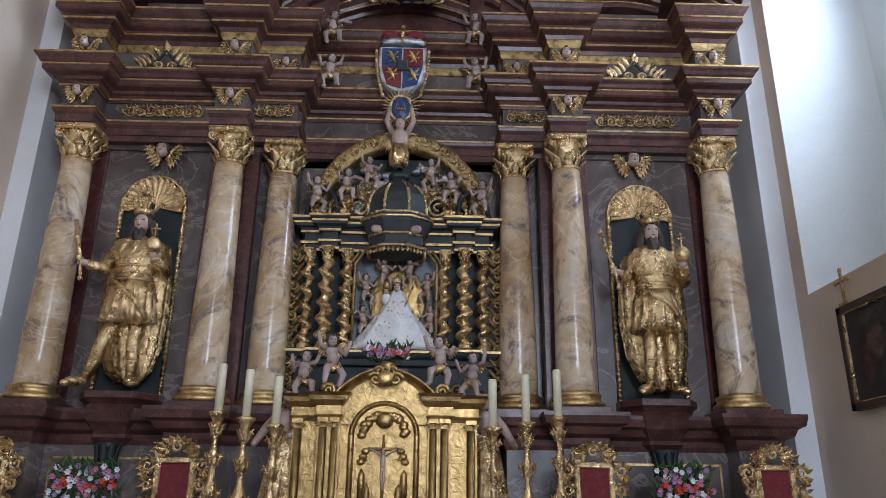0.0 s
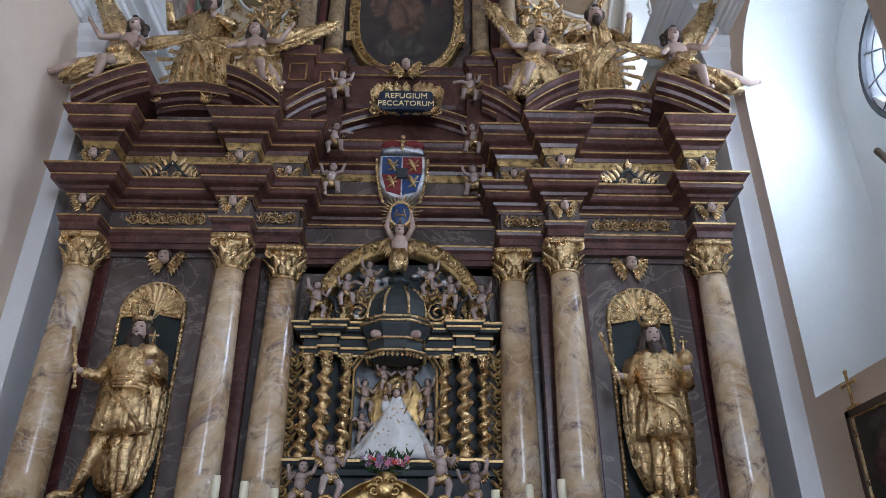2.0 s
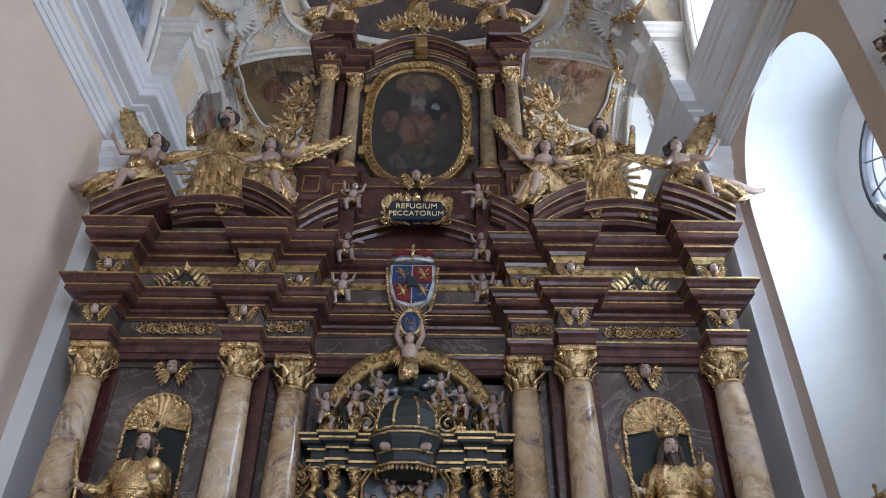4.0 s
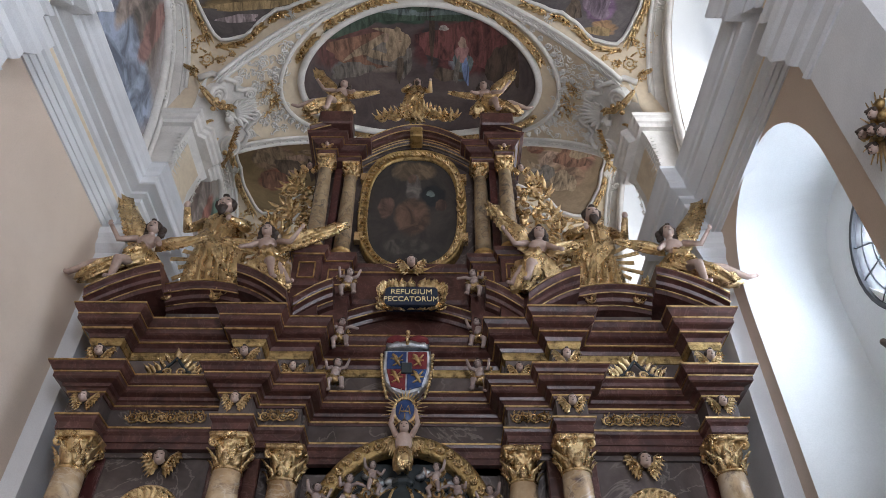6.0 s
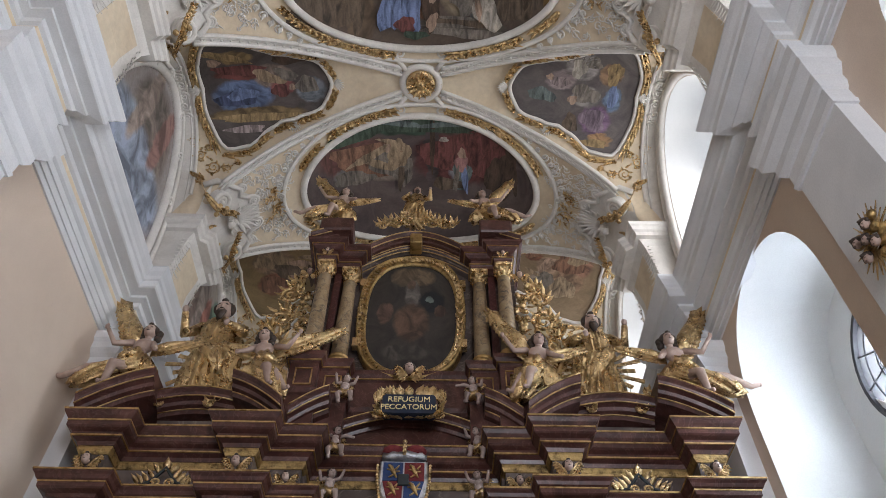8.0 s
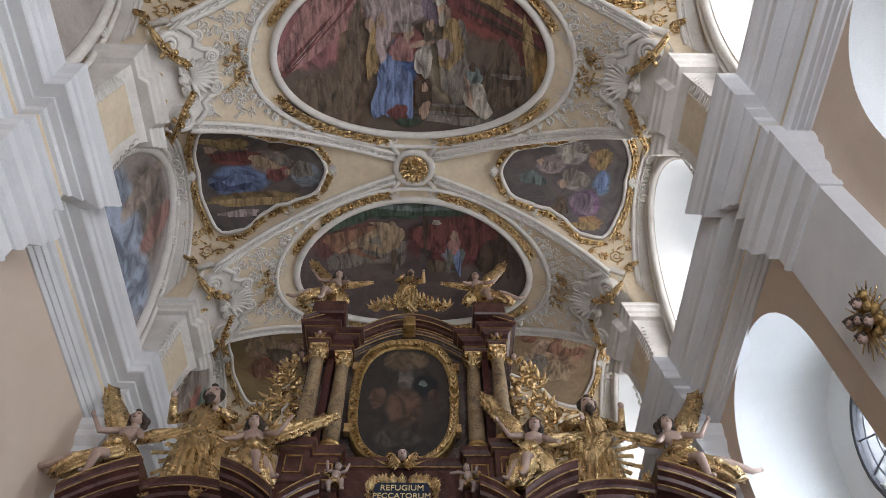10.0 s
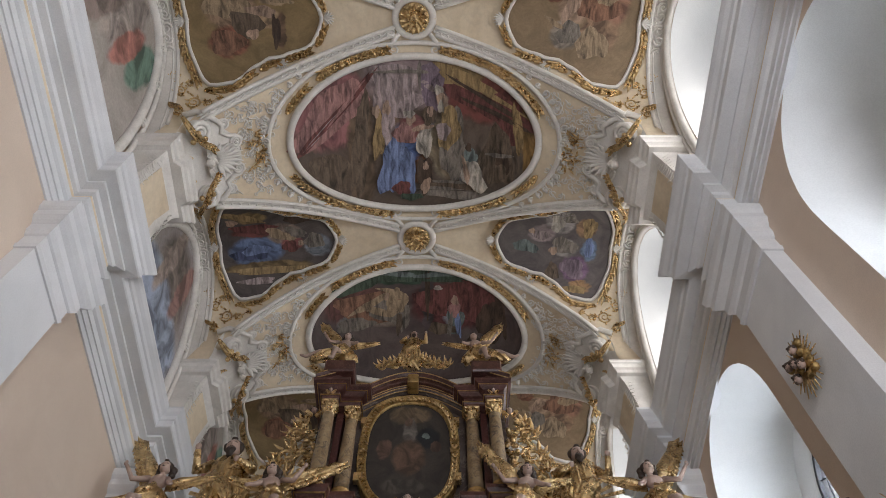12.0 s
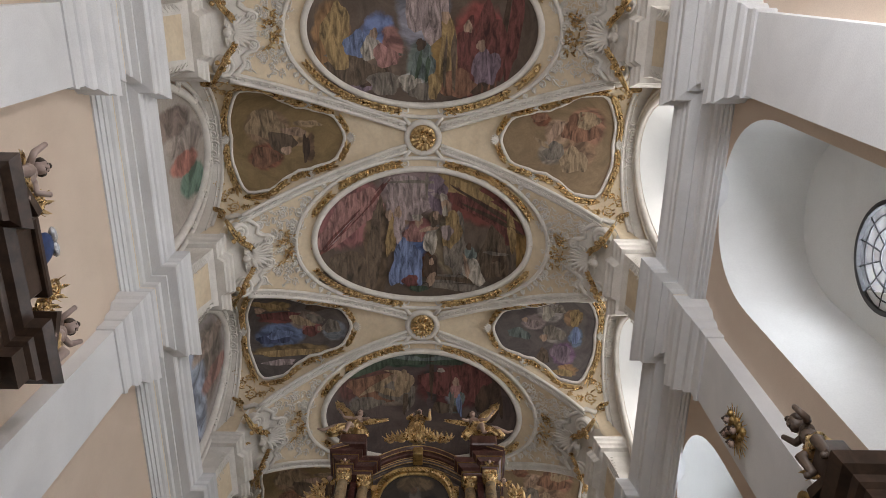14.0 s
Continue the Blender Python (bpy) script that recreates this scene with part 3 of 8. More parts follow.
# back walls behind the columns
for s in (-1, 1):
    for nm, x0, x1, yf, mat in (("outer_strip", 3.77, 4.2, 8.5, RED), ("niche_panel", 2.3, 3.77, 8.5, GREY), ("inner_strip", 1.89, 2.3, 8.5, RED_BRIGHT), ("reveal_panel", 1.31, 1.89, 8.72, GREY)):
        me = Mesh()
        me.box(min(s * x0, s * x1), yf, 0.9, max(s * x0, s * x1), 9.3, 4.3)
        part(nm, me, mat, altar)
    for x0, x1, yy, mat in ((3.7, 3.86, 8.46, RED_BRIGHT), (2.24, 2.4, 8.46, RED), (1.78, 1.95, 8.46, RED)):
        me = Mesh()
        me.box(min(s * x0, s * x1), yy, 0.92, max(s * x0, s * x1), yy + 0.1, 4.28, bevel=0.012)
        part("pilaster_strip", me, mat, altar)
me = Mesh()
me.box(-1.35, 8.9, -1.0, 1.35, 9.3, 4.95)
part("centre_panel", me, GREY, altar)
# main entablature
moulding("architrave", FRONT, [(-0.1, 4.26), (0.0, 4.26), (0.0, 4.34), (0.02, 4.34), (0.02, 4.43), (0.05, 4.47), (0.06, 4.52), (-0.1, 4.53)], RED, (6,))
moulding("frieze", FRONT, [(-0.1, 4.53), (-0.01, 4.53), (-0.01, 4.82), (-0.1, 4.82)], GREY)
moulding("main_cornice", FRONT, [(-0.15, 4.8), (0.01, 4.8), (0.03, 4.84), (0.06, 4.88), (0.09, 4.89), (0.1, 4.93), (0.18, 4.95), (0.2, 4.97), (0.2, 5.04), (0.23, 5.06), (0.25, 5.1), (0.28, 5.13), (0.28, 5.16), (-0.15, 5.17)], RED, (2, 8, 12))
# upper storey of the entablature, with its own cornice
moulding("upper_frieze", FRONT, [(-0.1, 5.16), (0.0, 5.16), (0.0, 5.2), (-0.03, 5.22), (-0.03, 5.58), (-0.1, 5.58)], GREY)
moulding("ornament_band", FRONT, [(-0.1, 5.57), (-0.01, 5.57), (0.02, 5.62), (0.02, 5.68), (-0.1, 5.68)], GOLD_OLD)
moulding("upper_cornice", FRONT, [(-0.15, 5.67), (0.03, 5.67), (0.05, 5.72), (0.1, 5.75), (0.12, 5.77), (0.12, 5.82), (0.18, 5.85), (0.2, 5.87), (0.2, 5.95), (0.24, 6.0), (0.27, 6.05), (0.27, 6.08), (-0.15, 6.09)], RED, (4, 8, 11))
core = Mesh()
for s in (-1, 1):
    core.box(min(s * 1.3, s * 4.1), 8.45, 4.2, max(s * 1.3, s * 4.1), 9.3, 6.08)
core.box(-1.4, 8.9, 4.2, 1.4, 9.3, 6.6)
part("core", core, GREY, altar)


def capital(me, r, h, slot=0):
    """Composite capital: bell, two rings of leaves, four volutes and a hollow-sided abacus. Its foot is at 0."""
    me.lathe([(r * 1.0, 0), (r * 1.1, 0.02 * h), (r * 1.1, 0.07 * h), (r * 0.98, 0.09 * h), (r * 0.95, 0.4 * h), (r * 1.15, 0.72 * h), (r * 1.35, 0.86 * h)], 18, slot=slot)
    for ring, (z0, z1, n, out) in enumerate(((0.08, 0.46, 8, 0.26), (0.2, 0.7, 8, 0.36))):
        for i in range(n):
            a = 2 * math.pi * (i + 0.5 * ring) / n
            c, sn = math.cos(a), math.sin(a)
            me.leaf((c * r * 0.98, sn * r * 0.98, z0 * h), (c * r * 1.08, sn * r * 1.08, z1 * h), r * 0.36, (c * r * out, sn * r * out, -0.02 * h), slot)
    for i in range(4):
        a = math.pi / 4 + math.pi / 2 * i
        c, sn = math.cos(a), math.sin(a)
        me.spiral((c * r * 1.5, sn * r * 1.5, 0.74 * h), r * 0.36, 1.6, r * 0.12, (c, sn, 0), (0, 0, 1), slot, math.pi * 0.75, -1)
        me.leaf((c * r * 1.0, sn * r * 1.0, 0.5 * h), (c * r * 1.3, sn * r * 1.3, 0.8 * h), r * 0.2, (c * 0.1 * r, sn * 0.1 * r, 0.02), slot)
        b = math.pi / 2 * i
        me.blob((math.cos(b) * r * 1.38, math.sin(b) * r * 1.38, 0.93 * h), (r * 0.2, r * 0.2, r * 0.2), slot, 8, 5)
    prof = []
    for z, k in ((0.86, 0.94), (0.9, 1.0), (0.96, 1.0), (1.0, 1.06)):
        ring = []
        for i in range(4):
            for q in (-0.5, -0.25, 0, 0.25, 0.5):
                a = math.pi / 2 * i + q * math.pi / 2 * 0.92
                rr = r * (1.42 + 1.6 * q * q * 1.05) * k
                ring.append((rr * math.cos(a), rr * math.sin(a), z * h))
        prof.append(ring)
    me.loft(prof, slot=slot, smooth=False)


def column(name, foot, top, r0, r1, cap_h, mat, label, m):
    """A smooth marble column with a gilt base and a gilt composite capital."""
    c = thing(name, label, "column", m)
    h = top - foot
    b = Mesh()
    b.box(-r0 * 1.42, -r0 * 1.42, 0, r0 * 1.42, r0 * 1.42, 0.07, bevel=0.01)
    part("plinth_block", b, RED, c)
    b = Mesh()
    b.lathe([(r0 * 1.3, 0.07), (r0 * 1.38, 0.09), (r0 * 1.38, 0.12), (r0 * 1.28, 0.14), (r0 * 1.18, 0.15), (r0 * 1.15, 0.18), (r0 * 1.2, 0.2), (r0 * 1.22, 0.22), (r0 * 1.05, 0.24), (r0, 0.25)], 28)
    part("base_ring", b, GOLD_FINE, c, "gilt base moulding")
    sh = Mesh()
    hs = h - cap_h
    sh.lathe([(r0, 0.24)] + [(r0 + (r1 - r0) * (q ** 1.5), 0.24 + (hs - 0.24) * q) for q in arc(0, 1, 10)], 28)
    part("shaft", sh, mat, c)
    k = Mesh()
    capital(k, r1, cap_h)
    ob = part("capital", k, GOLD, c, "gilt composite capital")
    ob.location = (0, 0, hs)
    return c


big = column("marble_column", 0.92, 4.3, 0.225, 0.172, 0.43, COLUMN, "mottled ochre and grey marble column with gilt capital", at(CX - COL1, Y1, 0.92))
big["group"] = "columns of the high altar"
for x, y in ((COL1, Y1), (-COL2, Y1), (COL2, Y1), (-COL3, Y3), (COL3, Y3)):
    copy_thing(big, at(CX + x, y, 0.92))

# broken segmental pediments over the side bays
PED = [(-0.3, -0.02), (-0.02, 0.0), (0.02, 0.05), (0.1, 0.07), (0.12, 0.12), (0.2, 0.15), (0.22, 0.2), (0.26, 0.24), (0.26, 0.27), (-0.3, 0.28)]


def arc_moulding(name, xs, zf, yf, mat=RED, scale=1.0, back=9.2):
    """A moulding that climbs along a curve in the plane of the front; its ends are cut upright."""
    me = Mesh()
    rings = []
    for x in xs:
        z = zf(x)
        rings.append([(x, yf - o * scale, z + h * scale) for o, h in PED] + [(x, back, z + 0.28 * scale), (x, back, z - 0.02)])
    me.loft(rings, smooth=False)
    ob = part(name, me, mat, altar)
    for i in (2, 5, 8):
        o, h = PED[i]
        g = Mesh()
        g.tube([(x, yf - o * scale - 0.004, zf(x) + h * scale) for x in xs], 0.012, 5)
        part("gilt_fillet", g, GOLD_FINE, ob)
    return ob


for s in (-1, 1):
    rise = lambda x, a, b, h: 6.06 + h * math.sin(math.pi / 2 * (x - a) / (b - a)) ** 0.9
    arc_moulding("pediment_wing", [s * x for x in arc(4.42, 3.5, 8)], lambda x: rise(abs(x), 4.42, 3.2, 0.52), 8.0)
    arc_moulding("pediment_wing", [s * x for x in arc(1.66, 2.42, 8)], lambda x: rise(abs(x), 1.66, 2.7, 0.52), 8.0)
    arc_moulding("pediment_wing", [s * x for x in arc(3.5, 2.42, 8)], lambda x: 6.36 + 0.14 * math.cos((abs(x) - 2.96) * 2.2), 8.34)
    arc_moulding("pediment_wing", [s * x for x in arc(1.62, 1.1, 6)], lambda x: rise(abs(x), 1.7, 0.8, 0.5), 8.28)
    bl = Mesh()
    bl.box(min(s * 2.42, s * 3.5), 8.4, 6.05, max(s * 2.42, s * 3.5), 9.2, 6.4)
    part("pediment_field", bl, GREY, altar)
arc_moulding("centre_arch", arc(-1.12, 1.12, 16), lambda x: 6.1 + 0.36 * math.cos(x * 1.3), 8.72)
arc_moulding("centre_arch", arc(-1.12, 1.12, 16), lambda x: 5.62 + 0.36 * math.cos(x * 1.3), 8.86, GREY, 0.5)

# upper aedicule
A1, A2, AY1, AY2 = 1.56, 1.14, 8.45, 8.62
UP = both([(-1.78, 9.3), (-1.78, 8.27), (-1.36, 8.27), (-1.36, 8.44), (-0.95, 8.44), (-0.95, 8.7)])
moulding("attic_plinth", UP, [(-0.2, 6.1), (0.05, 6.1), (0.05, 6.75), (0.08, 6.78), (0.1, 6.85), (0.0, 6.88), (0.0, 7.4), (0.04, 7.44), (0.09, 7.5), (0.1, 7.57), (-0.2, 7.58)], RED, (7,))
me = Mesh()
me.box(-1.8, 8.85, 6.3, 1.8, 9.3, 10.2)
part("attic_wall", me, GREY, altar)
for s in (-1, 1):
    me = Mesh()
    me.box(min(s * 1.3, s * 1.42), 8.6, 7.58, max(s * 1.3, s * 1.42), 8.9, 9.8)
    part("pilaster_strip", me, RED_BRIGHT, altar)
    for x, yf, z0, hw in ((A1, 8.262, 6.98, 0.13), (A2, 8.432, 6.98, 0.13)):
        g = Mesh()
        for a, b, c, d in ((-hw, 0, hw, 0.02), (-hw, 0.3, hw, 0.32), (-hw, 0, -hw + 0.02, 0.32), (hw - 0.02, 0, hw, 0.32)):
            g.box(s * x + a, yf - 0.01, z0 + b, s * x + c, yf + 0.01, z0 + d)
        part("gilt_fillet", g, GOLD_FINE, altar)
small = column("marble_column", 7.58, 9.86, 0.135, 0.108, 0.3, COLUMN_SMALL, "small ochre marble column with gilt capital", at(CX - A1, AY1, 7.58))
small["group"] = "columns of the upper altar"
for x, y in ((A1, AY1), (-A2, AY2), (A2, AY2)):
    copy_thing(small, at(CX + x, y, 7.58))
lift = lambda x: 0.55 * max(0, math.cos(x / 1.05 * math.pi / 2)) if abs(x) < 1.05 else 0
for s in (-1, 1):
    seg = [(s * x, y) for x, y in ((-1.72, 9.3), (-1.72, 8.3), (-1.4, 8.3), (-1.4, 8.47), (-1.0, 8.47), (-1.0, 8.9))]
    seg = seg if s > 0 else seg[::-1]
    moulding("attic_entablature", seg, [(-0.2, 9.86), (0.0, 9.86), (0.0, 9.93), (0.03, 9.96), (0.0, 9.97), (0.0, 10.08), (0.05, 10.1), (0.1, 10.14), (0.12, 10.18), (0.19, 10.22), (0.2, 10.27), (-0.2, 10.28)], RED, (3, 8))
    arc_moulding("attic_pediment", [s * x for x in arc(1.9, 1.25, 5)], lambda x: 10.22 + 0.3 * (1.9 - abs(x)) / 0.65, 8.32, RED, 0.75)
arc_moulding("attic_arch", arc(-1.05, 1.05, 18), lambda x: 10.08 + lift(x), 8.62, RED, 0.8)
arc_moulding("attic_arch", arc(-1.05, 1.05, 18), lambda x: 9.92 + lift(x), 8.74, GREY, 0.5)

# ---- paintings and stucco of the vault ----
CEIL_A = fresco("fresco_temple", (0.085, 0.062, 0.046), (0.14, 0.105, 0.08), [
    (0.5, 0.12, 0.22, 0.2, (0.32, 0.24, 0.24)), (0.14, 0.3, 0.17, 0.28, (0.3, 0.13, 0.13)), (0.27, 0.6, 0.06, 0.45, (0.16, 0.11, 0.07)),
    (0.82, 0.22, 0.2, 0.18, (0.17, 0.055, 0.045)), (0.68, 0.1, 0.1, 0.09, (0.3, 0.21, 0.1)), (0.39, 0.42, 0.055, 0.22, (0.3, 0.2, 0.14)), (0.45, 0.66, 0.09, 0.24, (0.13, 0.2, 0.42)),
    (0.49, 0.44, 0.05, 0.09, (0.3, 0.13, 0.12)), (0.56, 0.5, 0.045, 0.1, (0.45, 0.42, 0.4)), (0.63, 0.56, 0.07, 0.24, (0.27, 0.22, 0.15)), (0.6, 0.28, 0.04, 0.06, (0.34, 0.25, 0.19)),
    (0.53, 0.76, 0.04, 0.14, (0.18, 0.09, 0.05)), (0.73, 0.7, 0.05, 0.14, (0.26, 0.26, 0.26)), (0.66, 0.87, 0.2, 0.05, (0.12, 0.1, 0.08)), (0.86, 0.62, 0.1, 0.2, (0.13, 0.1, 0.075)), (0.42, 0.33, 0.03, 0.05, (0.34, 0.22, 0.16)), (0.97, 0.45, 0.03, 0.25, (0.28, 0.17, 0.06))])
CEIL_B = fresco("fresco_annunciation", (0.07, 0.05, 0.05), (0.13, 0.1, 0.09), [
    (0.5, 0.05, 0.4, 0.08, (0.05, 0.09, 0.06)), (0.25, 0.3, 0.2, 0.16, (0.16, 0.07, 0.06)), (0.68, 0.3, 0.22, 0.2, (0.14, 0.045, 0.045)), (0.36, 0.36, 0.11, 0.13, (0.2, 0.16, 0.13)), (0.68, 0.36, 0.05, 0.16, (0.22, 0.22, 0.24)),
    (0.55, 0.2, 0.03, 0.4, (0.09, 0.07, 0.07)), (0.2, 0.42, 0.08, 0.07, (0.2, 0.19, 0.18))])
CEIL_C = fresco("fresco_scholars", (0.085, 0.06, 0.045), (0.14, 0.105, 0.08), [
    (0.5, 0.3, 0.12, 0.4, (0.3, 0.3, 0.36)), (0.3, 0.55, 0.08, 0.16, (0.15, 0.2, 0.38)), (0.25, 0.8, 0.14, 0.12, (0.22, 0.16, 0.12)), (0.5, 0.72, 0.08, 0.14, (0.2, 0.24, 0.22)), (0.6, 0.66, 0.06, 0.25, (0.33, 0.21, 0.08)),
    (0.75, 0.6, 0.12, 0.3, (0.24, 0.07, 0.06)), (0.45, 0.86, 0.05, 0.07, (0.4, 0.4, 0.4)), (0.36, 0.6, 0.05, 0.12, (0.32, 0.16, 0.14)), (0.1, 0.6, 0.08, 0.3, (0.3, 0.17, 0.08))])
MED = [fresco("fresco_" + n, a, b2, f) for n, a, b2, f in (
    ("dream", (0.06, 0.05, 0.045), (0.12, 0.1, 0.09), [(0.28, 0.2, 0.14, 0.07, (0.32, 0.22, 0.1)), (0.3, 0.58, 0.24, 0.15, (0.14, 0.19, 0.32)), (0.55, 0.4, 0.16, 0.12, (0.28, 0.21, 0.17)), (0.62, 0.52, 0.1, 0.08, (0.25, 0.09, 0.08)), (0.4, 0.75, 0.4, 0.06, (0.22, 0.15, 0.07)), (0.85, 0.55, 0.12, 0.12, (0.2, 0.22, 0.25)), (0.3, 0.38, 0.2, 0.05, (0.18, 0.06, 0.05))]),
    ("visit", (0.08, 0.07, 0.07), (0.14, 0.12, 0.115), [(0.55, 0.25, 0.13, 0.14, (0.32, 0.29, 0.28)), (0.4, 0.4, 0.12, 0.1, (0.3, 0.24, 0.24)), (0.7, 0.75, 0.13, 0.13, (0.2, 0.12, 0.2)), (0.82, 0.55, 0.07, 0.12, (0.16, 0.22, 0.32)), (0.78, 0.3, 0.09, 0.12, (0.28, 0.17, 0.1)), (0.62, 0.55, 0.12, 0.1, (0.26, 0.24, 0.22)), (0.75, 0.9, 0.1, 0.05, (0.4, 0.24, 0.12))]),
    ("clouds", (0.19, 0.13, 0.06), (0.27, 0.19, 0.09), [(0.32, 0.4, 0.2, 0.2, (0.3, 0.2, 0.13)), (0.3, 0.68, 0.16, 0.13, (0.24, 0.1, 0.06)), (0.55, 0.5, 0.16, 0.09, (0.36, 0.25, 0.15)), (0.66, 0.35, 0.12, 0.04, (0.36, 0.26, 0.17)), (0.7, 0.6, 0.04, 0.16, (0.16, 0.1, 0.06))]),
    ("flight", (0.2, 0.14, 0.08), (0.28, 0.2, 0.12), [(0.75, 0.35, 0.18, 0.22, (0.34, 0.18, 0.12)), (0.5, 0.4, 0.12, 0.14, (0.38, 0.26, 0.18)), (0.45, 0.62, 0.12, 0.12, (0.33, 0.28, 0.23)), (0.7, 0.62, 0.16, 0.16, (0.3, 0.19, 0.12)), (0.35, 0.28, 0.08, 0.08, (0.22, 0.09, 0.05))]))]
LUNETTE = [fresco("fresco_" + n, a, b2, f, upright="Y") for n, a, b2, f in (
    ("pilgrims", (0.3, 0.26, 0.24), (0.4, 0.37, 0.36), [(0.5, 0.35, 0.3, 0.3, (0.24, 0.2, 0.17)), (0.5, 0.6, 0.5, 0.2, (0.35, 0.4, 0.5)), (0.35, 0.3, 0.08, 0.3, (0.4, 0.32, 0.27)), (0.65, 0.25, 0.08, 0.25, (0.35, 0.2, 0.17))]),
    ("shepherds", (0.36, 0.32, 0.28), (0.46, 0.42, 0.38), [(0.4, 0.3, 0.12, 0.3, (0.42, 0.36, 0.32)), (0.7, 0.25, 0.12, 0.2, (0.16, 0.26, 0.2)), (0.55, 0.35, 0.08, 0.22, (0.45, 0.2, 0.16)), (0.25, 0.5, 0.1, 0.3, (0.28, 0.22, 0.19)), (0.5, 0.8, 0.4, 0.1, (0.2, 0.15, 0.13))]))]


def leaf_row(me, pts, width, drop, every=1, slot=0):
    """A garland: overlapping leaves along a line of the vault; drop gives the way out of the surface."""
    for a, b in zip(pts[::every], pts[every::every]):
        a, b = Vector(a), Vector(b)
        d = b - a
        side = d.cross(drop).normalized()
        for w in (-0.6, 0.6):
            me.leaf(a + side * w * width * 0.3, b + side * w * width + d * 0.45, width * 0.55, drop * width * 0.5, slot, 3)
        me.blob(a + drop * width * 0.35, (width * 0.4,) * 3, slot, 6, 4)


DOWN = Vector((0, 0, -1))


def thick(pts):
    """The same line with a point added in the middle of each stretch."""
    out = [pts[0]]
    for a, b in zip(pts, pts[1:]):
        out += [tuple((x + y) / 2 for x, y in zip(a, b)), b]
    return out


LOBES = ((0, 1.2), (28, 1.32), (52, 1.44), (70, 1.2), (88, 0.86), (108, 0.76), (132, 0.88), (156, 1.16), (180, 1.26))


def medallion_outline(n=56, grow=0.0):
    """Three-lobed field with waisted flanks: distance from the axis and along the church, about a bay's centre."""
    pts = []
    for i in range(n):
        a = 2 * math.pi * i / n
        deg = math.degrees(min(a, 2 * math.pi - a))
        for (d0, r0), (d1, r1) in zip(LOBES, LOBES[1:]):
            if d0 <= deg <= d1:
                q = (deg - d0) / (d1 - d0)
                r = r0 + (r1 - r0) * (0.5 * q + 0.5 * q * q * (3 - 2 * q))
                break
        pts.append((3.1 + (r + grow) * math.cos(a), (r + grow) * math.sin(a)))
    return pts


def on_vault_patch(me, c, edge, drop, rings=12, slot=0):
    """A filled outline laid on the vault."""
    rows = []
    for k in range(rings + 1):
        q = max(0.001, k / rings)
        rows.append([tuple(on_vault(c[0] + (u - c[0]) * q, c[1] + (v - c[1]) * q, drop)) for u, v in edge])
    me.loft(rows, caps=False)


def own_material(ob, m):
    ob.material_slots[0].link = "OBJECT"
    ob.material_slots[0].material = m


OVAL_X, OVAL_Y = 2.49, 1.63


def oval_painting(yc):
    t = thing("ceiling_painting", "large oval ceiling fresco in a white and gilt stucco frame", "fresco", at(0, yc, 0), "ovals of the vault")
    n = 72
    oval = lambda k: [(OVAL_X * k * math.cos(2 * math.pi * i / n), yc + OVAL_Y * k * math.sin(2 * math.pi * i / n)) for i in range(n)]
    loc = lambda p: (p[0], p[1] - yc, p[2])
    me = Mesh()
    on_vault_patch(me, (0, yc), oval(1.0), 0.03)
    me.v = [loc(p) for p in me.v]
    part("canvas", me, CEIL_A, t)
    fr = Mesh()
    e = [on_vault(u, v, 0.05) for u, v in oval(1.03)]
    fr.tube([loc(p) for p in e + e[:1]], 0.075, 8, caps=False)
    e = [on_vault(u, v, 0.03) for u, v in oval(1.19)]
    fr.tube([loc(p) for p in e + e[:1]], 0.05, 6, caps=False)
    part("moulding", fr, STUCCO, t)
    for a0, a1 in ((0.12, 0.44), (0.56, 0.88), (1.12, 1.44), (1.56, 1.88)):
        for b0, b1 in ((a0, a0 + 0.1), (a0 + 0.13, a1)):
            g = Mesh()
            m = 4 if b1 - b0 < 0.15 else 11
            pts = [Vector(loc(on_vault(OVAL_X * 1.105 * math.cos(a), yc + OVAL_Y * 1.115 * math.sin(a), 0.05))) for a in arc(b0 * math.pi, b1 * math.pi, m)]
            leaf_row(g, pts, 0.1, DOWN)
            tagged(part("garland", g, GOLD, t, "gilt leaf garland"), kind="stuff")
    return t


first = oval_painting(BAY0 - BAY / 2)
for k, mt in ((0.5, CEIL_B), (-1.5, CEIL_C), (1.5, CEIL_C), (-2.5, CEIL_A)):
    if END_S + 1.6 < BAY0 + k * BAY < END_N - 1.6:
        c = copy_thing(first, at(0, BAY0 + k * BAY, 0))
        own_material(c.children[0], mt)


